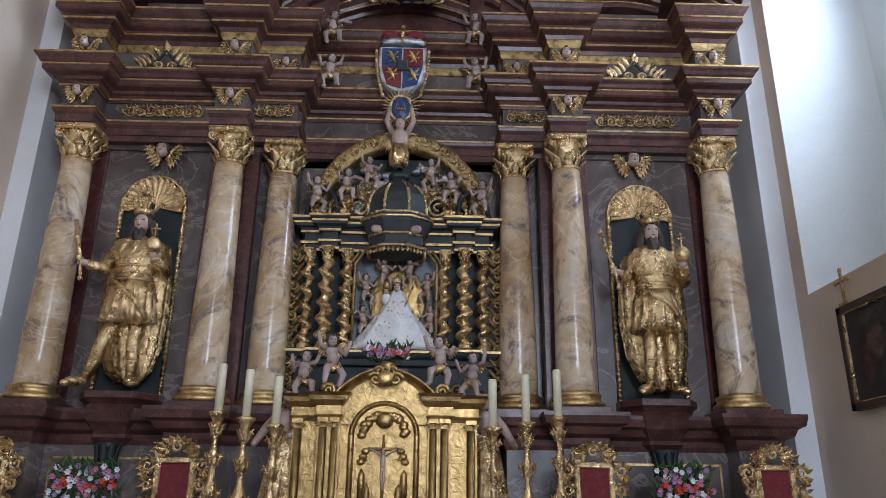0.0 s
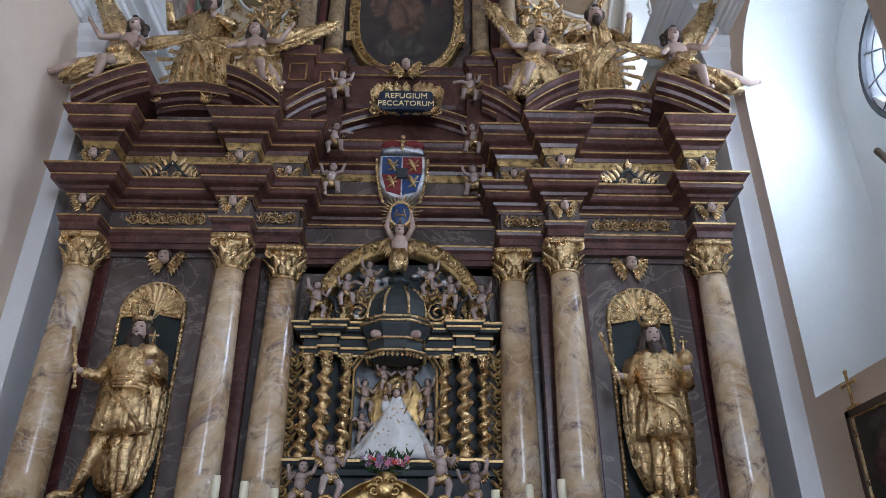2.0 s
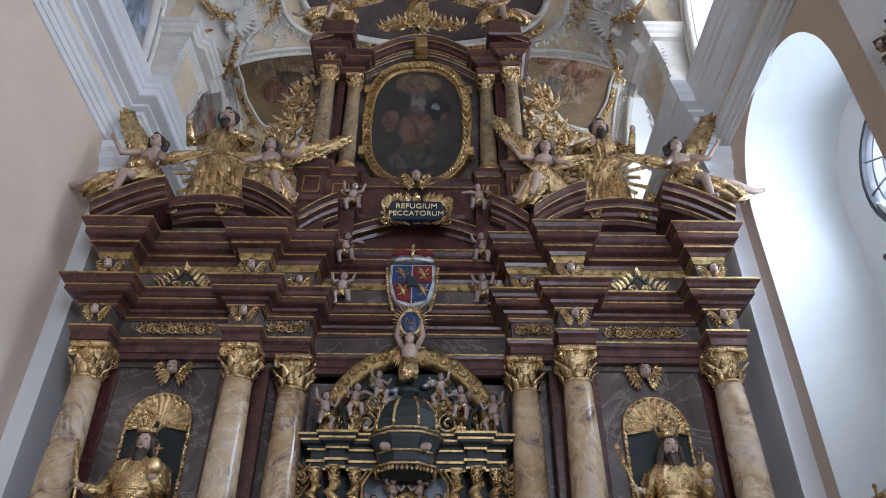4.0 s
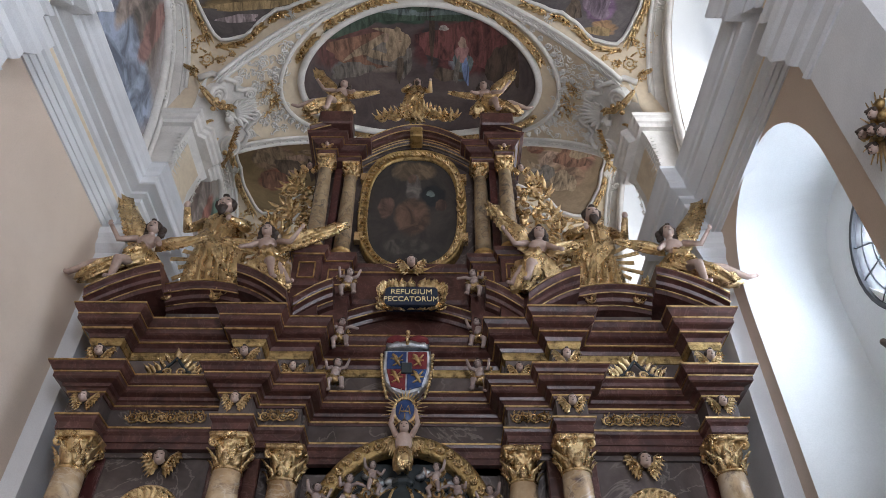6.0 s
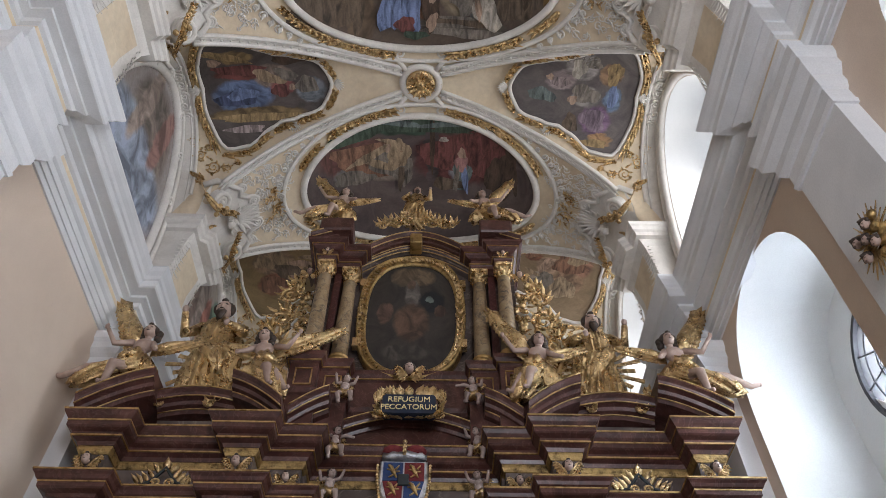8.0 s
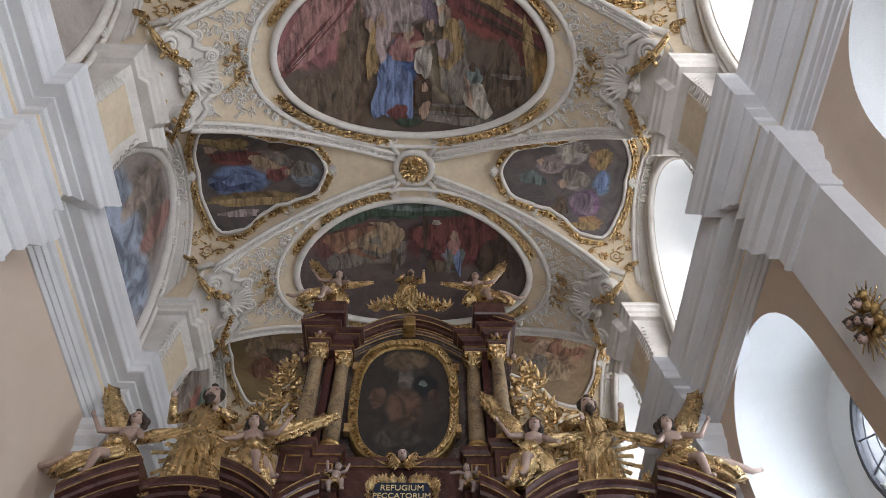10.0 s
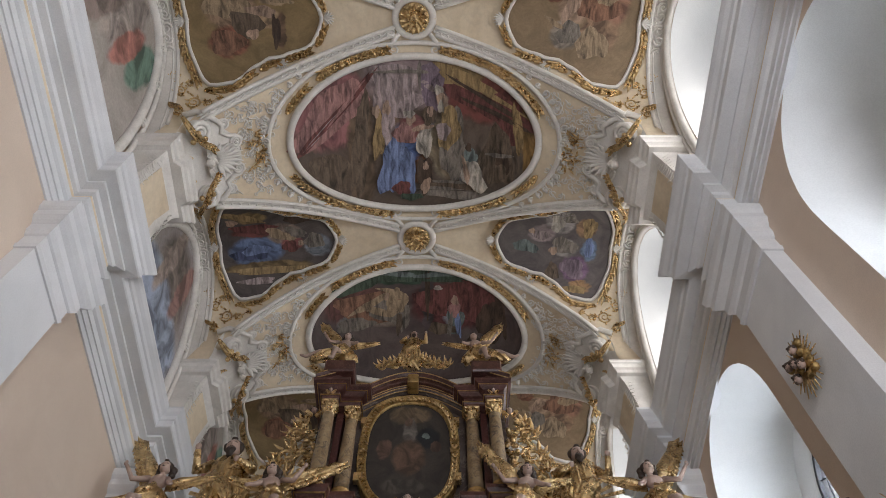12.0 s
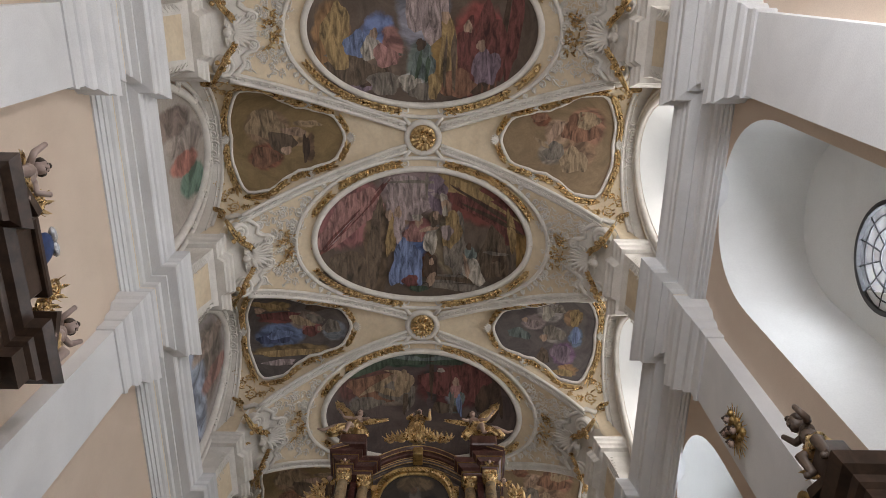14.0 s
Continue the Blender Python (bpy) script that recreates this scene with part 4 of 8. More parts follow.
def medallion(s):
    yc = BAY0
    t = thing("ceiling_medallion", "trefoil ceiling fresco in a gilt leaf frame", "fresco", at(0, yc, 0), "side frescoes of the vault")
    loc = lambda p: (p[0], p[1] - yc, p[2])
    edge = lambda g: [(s * u, yc + v) for u, v in medallion_outline(60, g)]
    me = Mesh()
    on_vault_patch(me, (s * 3.1, yc), edge(0), 0.035)
    me.v = [loc(p) for p in me.v]
    part("canvas", me, MED[0], t)
    fr = Mesh()
    e = [on_vault(u, v, 0.05) for u, v in edge(0.03)]
    fr.tube([loc(p) for p in e + e[:1]], 0.04, 6, caps=False)
    part("moulding", fr, STUCCO, t)
    e = [Vector(loc(on_vault(u, v, 0.05))) for u, v in edge(0.13)]
    e = e + e[:1]
    for a, b in ((1, 8), (9, 15), (16, 20), (21, 25), (26, 29), (31, 34), (35, 39), (40, 44), (45, 51), (52, 59)):
        g = Mesh()
        leaf_row(g, e[a:b + 1], 0.095, DOWN)
        tagged(part("garland", g, GOLD, t, "gilt leaf garland"), kind="stuff")
    sh = Mesh()
    for i in (0, 20, 30, 40):
        c = e[i]
        out = Vector((c.x - CX - s * 3.1, c.y, 0)).normalized()
        for q in range(-3, 4):
            w = Matrix.Rotation(q * 0.38, 3, "Z") @ out
            sh.leaf(c - out * 0.05, c + w * 0.16, 0.035, DOWN * 0.04, rows=3)
    tagged(part("shell", sh, STUCCO, t, "small white stucco shells"), kind="stuff")
    return t


def spandrel_scrolls(su, yc, sv):
    """Fine gilt arabesque in the corner between a medallion and the groin: one mesh a scroll, near the bay's own origin."""
    out = []
    for u, v, r, start, turn in ((4.2, 1.4, 0.15, 0.4, 1), (4.46, 1.22, 0.12, 2.2, -1), (4.45, 1.52, 0.1, 3.6, 1), (3.92, 1.42, 0.09, 1.2, -1), (4.6, 0.98, 0.09, 5.0, 1), (4.32, 1.12, 0.07, 0.0, -1), (3.72, 1.36, 0.06, 2.0, 1)):
        me = Mesh()
        c = on_vault(su * u, yc + sv * v, 0.012)
        n = (on_vault(su * u, yc + sv * v, 0.3) - c).normalized()
        ax = (Vector((su, 0, 0)) - n * n.x * su).normalized()
        ay = n.cross(ax) * su * sv * -1
        c.y -= yc
        me.spiral(c, r, 1.8, 0.02, ax, ay, start=start, hand=turn)
        for q in range(7):
            a = start + q * 0.9
            p = c + (ax * math.cos(a) + ay * math.sin(a)) * r * (0.95 if q % 2 else 0.6)
            me.leaf(p, p + (ax * math.cos(a + 0.8 * turn) + ay * math.sin(a + 0.8 * turn)) * r * 0.6, 0.03, n * 0.02, rows=3)
        out.append(me)
    return out


def bay_stucco():
    """Ribs, boss and scrollwork of one bay, as things of their own."""
    yc = BAY0
    made = []
    loc = lambda p: Vector((p[0], p[1] - yc, p[2]))
    ribs = thing("vault_ribs", "white stucco groin ribs that meet at a gilt boss", "stucco", at(0, yc, 0), "ribs of the vault")
    for su in (-1, 1):
        for sv in (-1, 1):
            pts = []
            for u in arc(0.4, 3.95, 26):
                g = 0.12 + 1.78 * (u / WALL) ** 1.1
                pts.append(loc(on_vault(su * u, yc + sv * (g + 0.02), 0.03)))
            me = Mesh()
            for off in (-0.075, 0.075):
                me.tube([p + Vector((0.02, off, 0)) for p in pts], 0.045, 6)
            part("rib", me, STUCCO, ribs)
            me = Mesh()
            leaf_row(me, pts, 0.062, DOWN)
            tagged(part("leaf_band", me, STUCCO, ribs), kind="stuff")
    for su in (-1, 1):
        for sv in (-1, 1):
            pts = []
            for u in arc(0.55, 1.9, 9):
                g = 0.12 + 1.78 * (u / WALL) ** 1.1
                pts.append(loc(on_vault(su * u, yc + sv * (g + 0.27), 0.04)))
            me = Mesh()
            leaf_row(me, pts, 0.085, DOWN)
            tagged(part("garland", me, GOLD, ribs, "gilt leaf garland"), kind="stuff")
    for su in (-1, 1):
        me = Mesh()
        edge_in, edge_out = [], []
        for q in arc(-1, 1, 40):
            g0, g1 = 0.02 + 1.78 * (4.52 / WALL) ** 1.1, 0.02 + 1.78 * (4.84 / WALL) ** 1.1
            edge_in.append(loc(on_vault(su * 4.55, yc + q * g0, 0.02)))
            edge_out.append(loc(on_vault(su * 4.84, yc + q * g1, 0.02)))
        me.loft([edge_in, [a.lerp(b, 0.5) for a, b in zip(edge_in, edge_out)], edge_out], closed=False, caps=False)
        me.tube(edge_in, 0.04, 6)
        me.tube([a.lerp(b, 0.3) for a, b in zip(edge_in, edge_out)], 0.02, 5)
        part("soffit_band", me, STUCCO, ribs)
        for q in (0.38, 0.5, 0.62):
            me = Mesh()
            i = round(q * 40)
            c = edge_in[i].lerp(edge_out[i], 0.55) + Vector((0, 0, -0.03))
            for k in (-1, 1):
                me.spiral(c + Vector((0, k * 0.12, 0)), 0.1, 1.5, 0.028, (su, 0, -0.2), (0, k, 0), start=math.pi, hand=1)
            tagged(part("double_scroll", me, STUCCO, ribs), kind="stuff")
    made.append(ribs)
    boss = thing("vault_boss", "gilt rosette boss in a white stucco cartouche", "boss", at(0, yc, 0), "bosses of the vault")
    z = vault_z(0, yc) - 0.05
    me = Mesh()
    me.tube([(CX + 0.37 * math.cos(a), 0.36 * math.sin(a), z + 0.02) for a in arc(0, 2 * math.pi, 32)], 0.075, 8, caps=False)
    for su in (-1, 1):
        for sv in (-1, 1):
            me.spiral((CX + su * 0.42, sv * 0.62, z + 0.05), 0.11, 1.4, 0.035, (su, 0, 0), (0, sv, 0))
            me.tube([(CX + su * 0.3, sv * 0.3, z), (CX + su * 0.42, sv * 0.45, z), (CX + su * 0.52, sv * 0.6, z + 0.03)], 0.05, 6)
    part("cartouche", me, STUCCO, boss)
    me = Mesh()
    me.lathe([(0.3, 0.0), (0.3, -0.03), (0.26, -0.06), (0.12, -0.07), (0.1, -0.12), (0.03, -0.14)], 24, (CX, 0, z))
    for ring, (r0, r1, n, w) in enumerate(((0.1, 0.3, 14, 0.045), (0.05, 0.17, 10, 0.035))):
        for i in range(n):
            a = 2 * math.pi * (i + 0.5 * ring) / n
            a2 = a + 0.35
            me.leaf((CX + r0 * math.cos(a), r0 * math.sin(a), z - 0.06 - 0.03 * ring), (CX + r1 * math.cos(a2), r1 * math.sin(a2), z - 0.08 - 0.04 * ring), w, DOWN * 0.04)
    part("rosette", me, GOLD, boss, "gilt rosette")
    made.append(boss)
    for su in (-1, 1):
        for sv in (-1, 1):
            sc = thing("corner_scrollwork", "fine gilt stucco arabesque on the cream vault corner", "stucco", at(0, yc, 0), "corner scrolls of the vault")
            for me in spandrel_scrolls(su, yc, sv):
                tagged(part("scroll", me, GOLD, sc), kind="stuff")
            made.append(sc)
    return made


bay_things = [medallion(-1), medallion(1)] + bay_stucco()
for k in BAYS:
    if k == 0:
        continue
    for i, o in enumerate(bay_things):
        c = copy_thing(o, at(0, BAY0 + k * BAY, 0))
        if i < 2:
            own_material(c.children[0], MED[2 + i] if k else MED[i])
own_material(bay_things[1].children[0], MED[1])


def face(me, c, r, slot=0, hair=1, lean=0.0, way=Vector((0, -1, 0))):
    """A carved head that looks along way: skull, jaw, nose, ears of hair."""
    c, way = Vector(c), Vector(way).normalized()
    side = way.cross(Vector((0, 0, 1)))
    side = side.normalized() if side.length > 0.1 else Vector((1, 0, 0))
    up = side.cross(way)
    me.blob(c, (r * 0.86, r * 0.95, r * 1.1), slot, 12, 8)
    me.blob(c + way * r * 0.3 - up * r * 0.45, (r * 0.6, r * 0.6, r * 0.6), slot, 8, 6)
    me.blob(c + way * r * 0.92 - up * r * 0.1, (r * 0.15, r * 0.2, r * 0.26), slot, 6, 4)
    for s in (-1, 1):
        me.blob(c + way * r * 0.74 + side * s * r * 0.36 + up * r * 0.16, (r * 0.2, r * 0.14, r * 0.11), hair, 6, 4)
        me.blob(c + side * s * r * 0.8 - way * r * 0.1 + up * r * 0.2, (r * 0.4, r * 0.55, r * 0.6), hair, 8, 5)
    me.blob(c + way * r * 0.86 - up * r * 0.46, (r * 0.24, r * 0.1, r * 0.06), hair, 6, 4)
    me.blob(c + up * r * 0.42 - way * r * 0.3, (r * 1.08, r * 1.0, r * 0.85), hair, 10, 6)
    me.blob(c + up * r * 0.95 + way * r * 0.5, (r * 0.4, r * 0.35, r * 0.25), hair, 8, 5)


def wing(me, root, tip, spread, thick=(0, -1, 0), n=7, slot=0):
    """A carved wing: a shoulder, two rows of feathers that fan from the leading edge."""
    root, tip, spread, thick = Vector(root), Vector(tip), Vector(spread), Vector(thick)
    d = tip - root
    L = d.length
    me.tube([root, root + d * 0.35 + spread * -0.12, root + d * 0.7 - spread * 0.08, tip], [L * 0.1, L * 0.11, L * 0.06, L * 0.02], 7, slot)
    for row, (f, w) in enumerate(((1.0, 0.115), (0.55, 0.09))):
        for i in range(n):
            q = (i + 0.5) / n
            a = root + d * q * 0.85
            b = a + spread * f * (0.75 - 0.35 * abs(q - 0.35)) + d * (0.1 + 0.3 * q)
            me.leaf(a + thick * L * 0.03 * row, b + thick * L * 0.02 * row, L * w, thick * L * 0.03, slot, 4)


def springer_console(s):
    """A white stucco console at the foot of the vault: panelled body, ledge, great volutes, cherub head and gilt garland."""
    yc = BAY0 - BAY / 2
    t = thing("vault_console", "white stucco console with a cherub head and a gilt garland", "stucco", at(0, yc, 0), "consoles of the vault")
    X = lambda u: CX + s * u
    V = lambda u, v, d=0.05: on_vault(s * u, yc + v, d) - Vector((0, yc, 0))
    me = Mesh()
    body = ((9.25, 0.72, 4.36), (9.42, 0.72, 4.36), (9.46, 0.64, 4.42), (10.2, 0.58, 4.4), (10.75, 0.6, 4.3), (10.95, 0.66, 4.2))
    me.loft([[(X(u), -hw, z), (X(u), hw, z), (X(4.95), hw, z), (X(4.95), -hw, z)][::s] for z, hw, u in body], smooth=False)
    part("pedestal", me, STUCCO, t)
    me = Mesh()
    me.loft([[(X(u - d), -hw, z), (X(u - d), hw, z), (X(u + 0.1), hw, z), (X(u + 0.1), -hw, z)][::s] for z, hw, u, d in ((9.6, 0.4, 4.42, 0.012), (10.2, 0.38, 4.4, 0.012), (10.7, 0.4, 4.31, 0.012))], smooth=False)
    part("panel", me, CREAM, t, "cream panel in the console")
    me = Mesh()
    line = [(4.95, -0.74), (4.16, -0.74), (4.16, -0.42), (4.04, -0.34), (4.04, 0.34), (4.16, 0.42), (4.16, 0.74), (4.95, 0.74)]
    line = [(X(u), v) for u, v in line]
    me.sweep(line if s < 0 else line[::-1], [(-0.6, 10.9), (0.0, 10.9), (0.02, 10.97), (0.06, 11.0), (0.08, 11.07), (0.12, 11.1), (0.13, 11.17), (-0.2, 11.19), (-0.6, 11.5)])
    part("ledge", me, STUCCO, t)
    # foliage hanging at the edges of the body
    for sv in (-1, 1):
        lf = Mesh()
        for q in range(14):
            z = 10.8 - 0.1 * q
            lf.leaf((X(4.35), sv * 0.58, z), (X(4.33), sv * (0.5 - 0.05 * (q % 2)), z - 0.1), 0.035, (-s * 0.04, 0, -0.01), rows=3)
            lf.leaf((X(4.36), sv * 0.6, z - 0.05), (X(4.4), sv * 0.645, z - 0.12), 0.03, (0, sv * 0.02, -0.01), rows=3)
        tagged(part("edge_foliage", lf, STUCCO, t), kind="stuff")
    # volutes, great and small, on the field above the ledge
    for sv in (-1, 1):
        for u, v, r, deep, th in ((4.05, 0.64, 0.22, 0.16, 0.055), (3.66, 0.66, 0.11, 0.06, 0.03), (3.5, 0.27, 0.12, 0.06, 0.032)):
            vo = Mesh()
            c = V(u, sv * v, deep)
            n = (V(u, sv * v, deep + 0.3) - c).normalized()
            up = (V(u - 0.1, sv * v, deep) - c).normalized()
            side = n.cross(up)
            side = side if side.y * sv > 0 else -side
            vo.spiral(c, r, 2.1, th, side, up, start=-math.pi / 2)
            vo.blob(c, (r * 0.25,) * 3, 0, 8, 5)
            disc = [c - n * deep * 0.4 + (side * math.cos(a) + up * math.sin(a)) * r * 0.96 for a in arc(0, 2 * math.pi, 20)[:-1]]
            vo.loft([[p - n * deep * 0.7 for p in disc], disc, [p.lerp(c - n * deep * 0.3, 0.97) for p in disc]], smooth=False)
            part("volute", vo, STUCCO, t)
        band = Mesh()
        band.tube([V(u, sv * v, d) for u, v, d in ((4.3, 0.82, 0.08), (4.0, 0.88, 0.09), (3.8, 0.8, 0.07), (3.68, 0.66, 0.05), (3.72, 0.5, 0.05), (3.62, 0.42, 0.05), (3.5, 0.4, 0.05), (3.4, 0.3, 0.05))], [0.06, 0.06, 0.055, 0.045, 0.045, 0.045, 0.04, 0.03], 7)
        part("scroll_band", band, STUCCO, t)
    pad = Mesh()
    on_vault_patch(pad, (s * 4.05, yc), [(s * (4.05 + 0.62 * math.cos(a)), yc + 0.8 * math.sin(a) * (1 + 0.1 * math.cos(4 * a))) for a in arc(0, 2 * math.pi, 40)[:-1]], 0.035, 4)
    pad.v = [(q[0], q[1] - yc, q[2]) for q in pad.v]
    part("backing", pad, STUCCO, t)
    fan = Mesh()
    for i in range(11):
        a = math.pi * (0.04 + 0.92 * i / 10)
        fan.leaf(V(3.82, 0.1 * math.cos(a), 0.06), V(3.82 - 0.4 * math.sin(a), 0.36 * math.cos(a), 0.08), 0.055, Vector((-s * 0.03, 0, -0.05)))
    tagged(part("shell_fan", fan, STUCCO, t), kind="stuff")
    me = Mesh()
    way = Vector((-s * 0.55, 0, -0.75))
    hc = V(3.96, 0, 0.14)
    face(me, hc, 0.1, 0, 0, 0, way)
    for sv in (-1, 1):
        wing(me, hc + Vector((0, sv * 0.07, -0.02)), hc + Vector((-s * 0.04, sv * 0.3, 0.1)), Vector((s * 0.06, sv * 0.1, -0.14)), way, 6)
    part("cherub_head", me, STUCCO, t)
    for sv in (-1, 1):
        me = Mesh()
        way = Vector((-s * 0.7, 0, -0.7))
        leaf_row(me, [V(u, sv * v, d) for u, v, d in thick(((4.62, 0.98, 0.1), (4.5, 0.92, 0.16), (4.36, 0.86, 0.22), (4.24, 0.76, 0.27), (4.16, 0.64, 0.3), (4.1, 0.5, 0.28), (4.02, 0.4, 0.24), (3.93, 0.32, 0.2), (3.88, 0.22, 0.18)))], 0.085, way)
        for q in range(7):
            p = V(4.14 + 0.1 * math.sin(q * 2.1), sv * (0.6 + 0.09 * math.cos(q * 2.1)), 0.3)
            me.blob(p, (0.055, 0.055, 0.055), 0, 8, 5)
        tagged(part("garland", me, GOLD, t, "gilt flower garland"), kind="stuff")
    ring = Mesh()
    c, up = V(4.3, 0, 0.2), (V(4.0, 0, 0.2) - V(4.3, 0, 0.2)).normalized()
    ring.tube([c + Vector((0, 0.27 * math.cos(a), 0)) + up * 0.2 * math.sin(a) for a in arc(-1.2 * math.pi, 0.2 * math.pi, 22)], [0.02 + 0.03 * math.sin(math.pi * i / 22) for i in range(23)], 7)
    part("crescent", ring, GOLD, t, "gilt crescent scroll")
    # flower cluster and light scrolls on the field above
    fl = thing("stucco_flowers", "gilt flower sprays among white stucco tendrils", "stucco", at(0, yc, 0), "sprays of the vault")
    for sv in (-1, 1):
        me = Mesh()
        for i in range(20):
            u, v = 3.16 + 0.13 * rnd.uniform(-1, 1), sv * rnd.uniform(0.04, 0.42)
            p = V(u, v, 0.03)
            q = V(u + rnd.uniform(-0.13, 0.13), v + rnd.uniform(-0.13, 0.13), 0.05)
            me.leaf(p, q, 0.03, DOWN * 0.03, rows=3)
            if i % 2:
                me.blob(p, (0.032, 0.032, 0.022), 0, 6, 4)
        tagged(part("blossom", me, GOLD, fl, "gilt flowers"), kind="stuff")
    me = Mesh()
    for i in range(330):
        u, v = rnd.uniform(2.4, 3.9), rnd.uniform(-1.5, 1.5)
        if abs(v) > 1.33 - 1.63 * math.sqrt(max(0, 1 - (min(u, 3.3) / 3.35) ** 2)) + 0.25 and u < 2.7 or abs(v) > 1.0 + 0.3 * (3.2 - u) or (u / 2.75) ** 2 + (v / 1.85) ** 2 < 1.06:
            continue
        p = V(u, v, 0.012)
        me.spiral(p, rnd.uniform(0.04, 0.1), 1.2, 0.013, (0.9, 0, -0.3 * s), (0, 1, 0), start=rnd.uniform(0, 6), hand=rnd.choice((-1, 1)))
        q = V(u + rnd.uniform(-0.13, 0.13), v + rnd.uniform(-0.13, 0.13), 0.02)
        me.leaf(p, q, 0.022, DOWN * 0.02, rows=3)
    tagged(part("tendril", me, STUCCO, fl), kind="stuff")
    # cartouche of leaves beside the oval's frame
    for sv in (-1, 1):
        me = Mesh()
        for q in range(9):
            a = 0.1 + 0.09 * q
            u, v = 3.0 * math.cos(a), sv * 1.98 * math.sin(a)
            me.spiral(V(u + 0.07, v + sv * 0.05, 0.035), 0.085 if q % 2 else 0.06, 1.4, 0.02, (s, 0, -0.25), (0, sv, 0), start=q * 0.9, hand=1 if q % 2 else -1)
            me.leaf(V(u, v, 0.02), V(u + 0.1, v + sv * 0.12, 0.05), 0.035, DOWN * 0.03, rows=4)
        me.tube([V(2.98 * math.cos(a), sv * 1.95 * math.sin(a), 0.04) for a in arc(0.06, 0.9, 10)], 0.035, 6)
        me.spiral(V(3.0, sv * 0.13, 0.05), 0.09, 1.5, 0.025, (s, 0, 0), (0, sv, 0))
        tagged(part("leaf_cartouche", me, STUCCO, fl), kind="stuff")
    return [t, fl]


for o in springer_console(-1) + springer_console(1):
    for k in (-2, -1, 1):
        copy_thing(o, at(0, BAY0 + (k - 0.5) * BAY, 0))


def lunette_painting(k):
    yc = BAY0 + k * BAY
    t = thing("lunette_painting", "arched wall fresco in a moulded white stucco frame", "fresco", at(CX - WALL, yc, 0), "lunettes of the wall")
    n = 32
    edge = [(LUN_HALF * math.cos(a), lunette_z(LUN_HALF * math.cos(a))) for a in arc(0, math.pi, n)]
    edge = [(LUN_HALF, LUN_SILL)] + edge + [(-LUN_HALF, LUN_SILL)]
    me = Mesh()
    me.add([(0.02, y, z) for y, z in edge], [tuple(range(len(edge)))], smooth=False)
    part("canvas", me, LUNETTE[k % 2], t)
    fr = Mesh()
    fr.tube([(0.05, y * 1.05, z + 0.07) for y, z in edge], 0.09, 8)
    fr.tube([(0.1, y * 1.17, z + 0.2) for y, z in edge], 0.05, 8)
    for q in range(3):
        for sv in (-1, 1):
            y, z = edge[6 + 4 * q]
            fr.spiral((0.12, sv * abs(y) * 1.1, z + 0.12), 0.12, 1.5, 0.035, (0, 1, 0), (0, 0, 1))
    part("stucco_frame", fr, STUCCO, t)


for k in BAYS:
    lunette_painting(k)


# ---- figures of the frescoes, as plain painted shapes ----
def aged(c, k=0.8):
    """Old fresco colour: dulled towards a warm brown."""
    mean = sum(c) / 3
    return tuple(1.1 * (k * v + (1 - k) * mean * w) for v, w in zip(c, (1.15, 1.0, 0.82)))


def brushed(name, colour):
    """Fresco colour laid on in long strokes, like the folds of cloth, with darker and paler passages."""
    m, nt, b = mat_new(name)
    mp = nd(nt, "ShaderNodeMapping", Scale=(9, 2.2, 3), Rotation=(0, 0, 0.35))
    nt.links.new(world_place(nt), mp.inputs["Vector"])
    c = ramp(nt, noise_tex(nt, mp.outputs[0], 1.0, 5, 0.6, 0.9), [(0.34, tuple(v * 0.25 for v in colour)), (0.5, tuple(v * 0.7 for v in colour)), (0.66, tuple(min(1, v * 1.15) for v in colour))])
    wear = ramp(nt, noise_tex(nt, world_place(nt), 34, 5, 0.65), [(0.3, (0.7, 0.68, 0.66)), (0.6, (1, 1, 1))])
    nt.links.new(mix(nt, 0.8, c, wear, "MULTIPLY"), b.inputs["Base Color"])
    b.inputs["Roughness"].default_value = 0.75
    return m


PAINT = {n: brushed("paint_" + n, aged(c)) for n, c in (
    ("blue", (0.16, 0.25, 0.5)), ("navy", (0.06, 0.09, 0.2)), ("rose", (0.42, 0.2, 0.19)), ("wine", (0.21, 0.06, 0.055)), ("ochre", (0.42, 0.28, 0.11)), ("umber", (0.17, 0.12, 0.08)), ("brown", (0.1, 0.06, 0.04)),
    ("mauve", (0.42, 0.33, 0.34)), ("violet", (0.25, 0.18, 0.25)), ("cream", (0.5, 0.46, 0.4)), ("flesh", (0.48, 0.32, 0.23)), ("teal", (0.16, 0.22, 0.22)), ("stone", (0.24, 0.21, 0.18)), ("rust", (0.3, 0.14, 0.08)), ("tan", (0.42, 0.3, 0.18)), ("green", (0.07, 0.12, 0.08)))}


def paint_shapes(t, yc, box, shapes):
    """Flat painted shapes on a fresco: place and half sizes as shares of the picture, turn, colour."""
    u0, v0, w, h = box
    for i, (x, y, rx, ry, turn, key) in enumerate(shapes):
        me = Mesh()
        edge = []
        c, sn = math.cos(turn), math.sin(turn)
        for a in arc(0, 2 * math.pi, 22)[:-1]:
            r = 1 + 0.13 * math.sin(3 * a + i * 1.7) + 0.09 * math.sin(5 * a + i) + 0.05 * math.sin(8 * a + 2 * i)
            px, py = rx * w * r * math.cos(a), ry * h * r * math.sin(a)
            edge.append((u0 + x * w + c * px - sn * py, v0 + y * h + sn * px + c * py))
        on_vault_patch(me, (u0 + x * w, v0 + y * h), edge, 0.036 + 0.0012 * i, 3)
        me.v = [(q[0], q[1] - yc, q[2]) for q in me.v]
        part("painted_shape", me, PAINT[key], t)


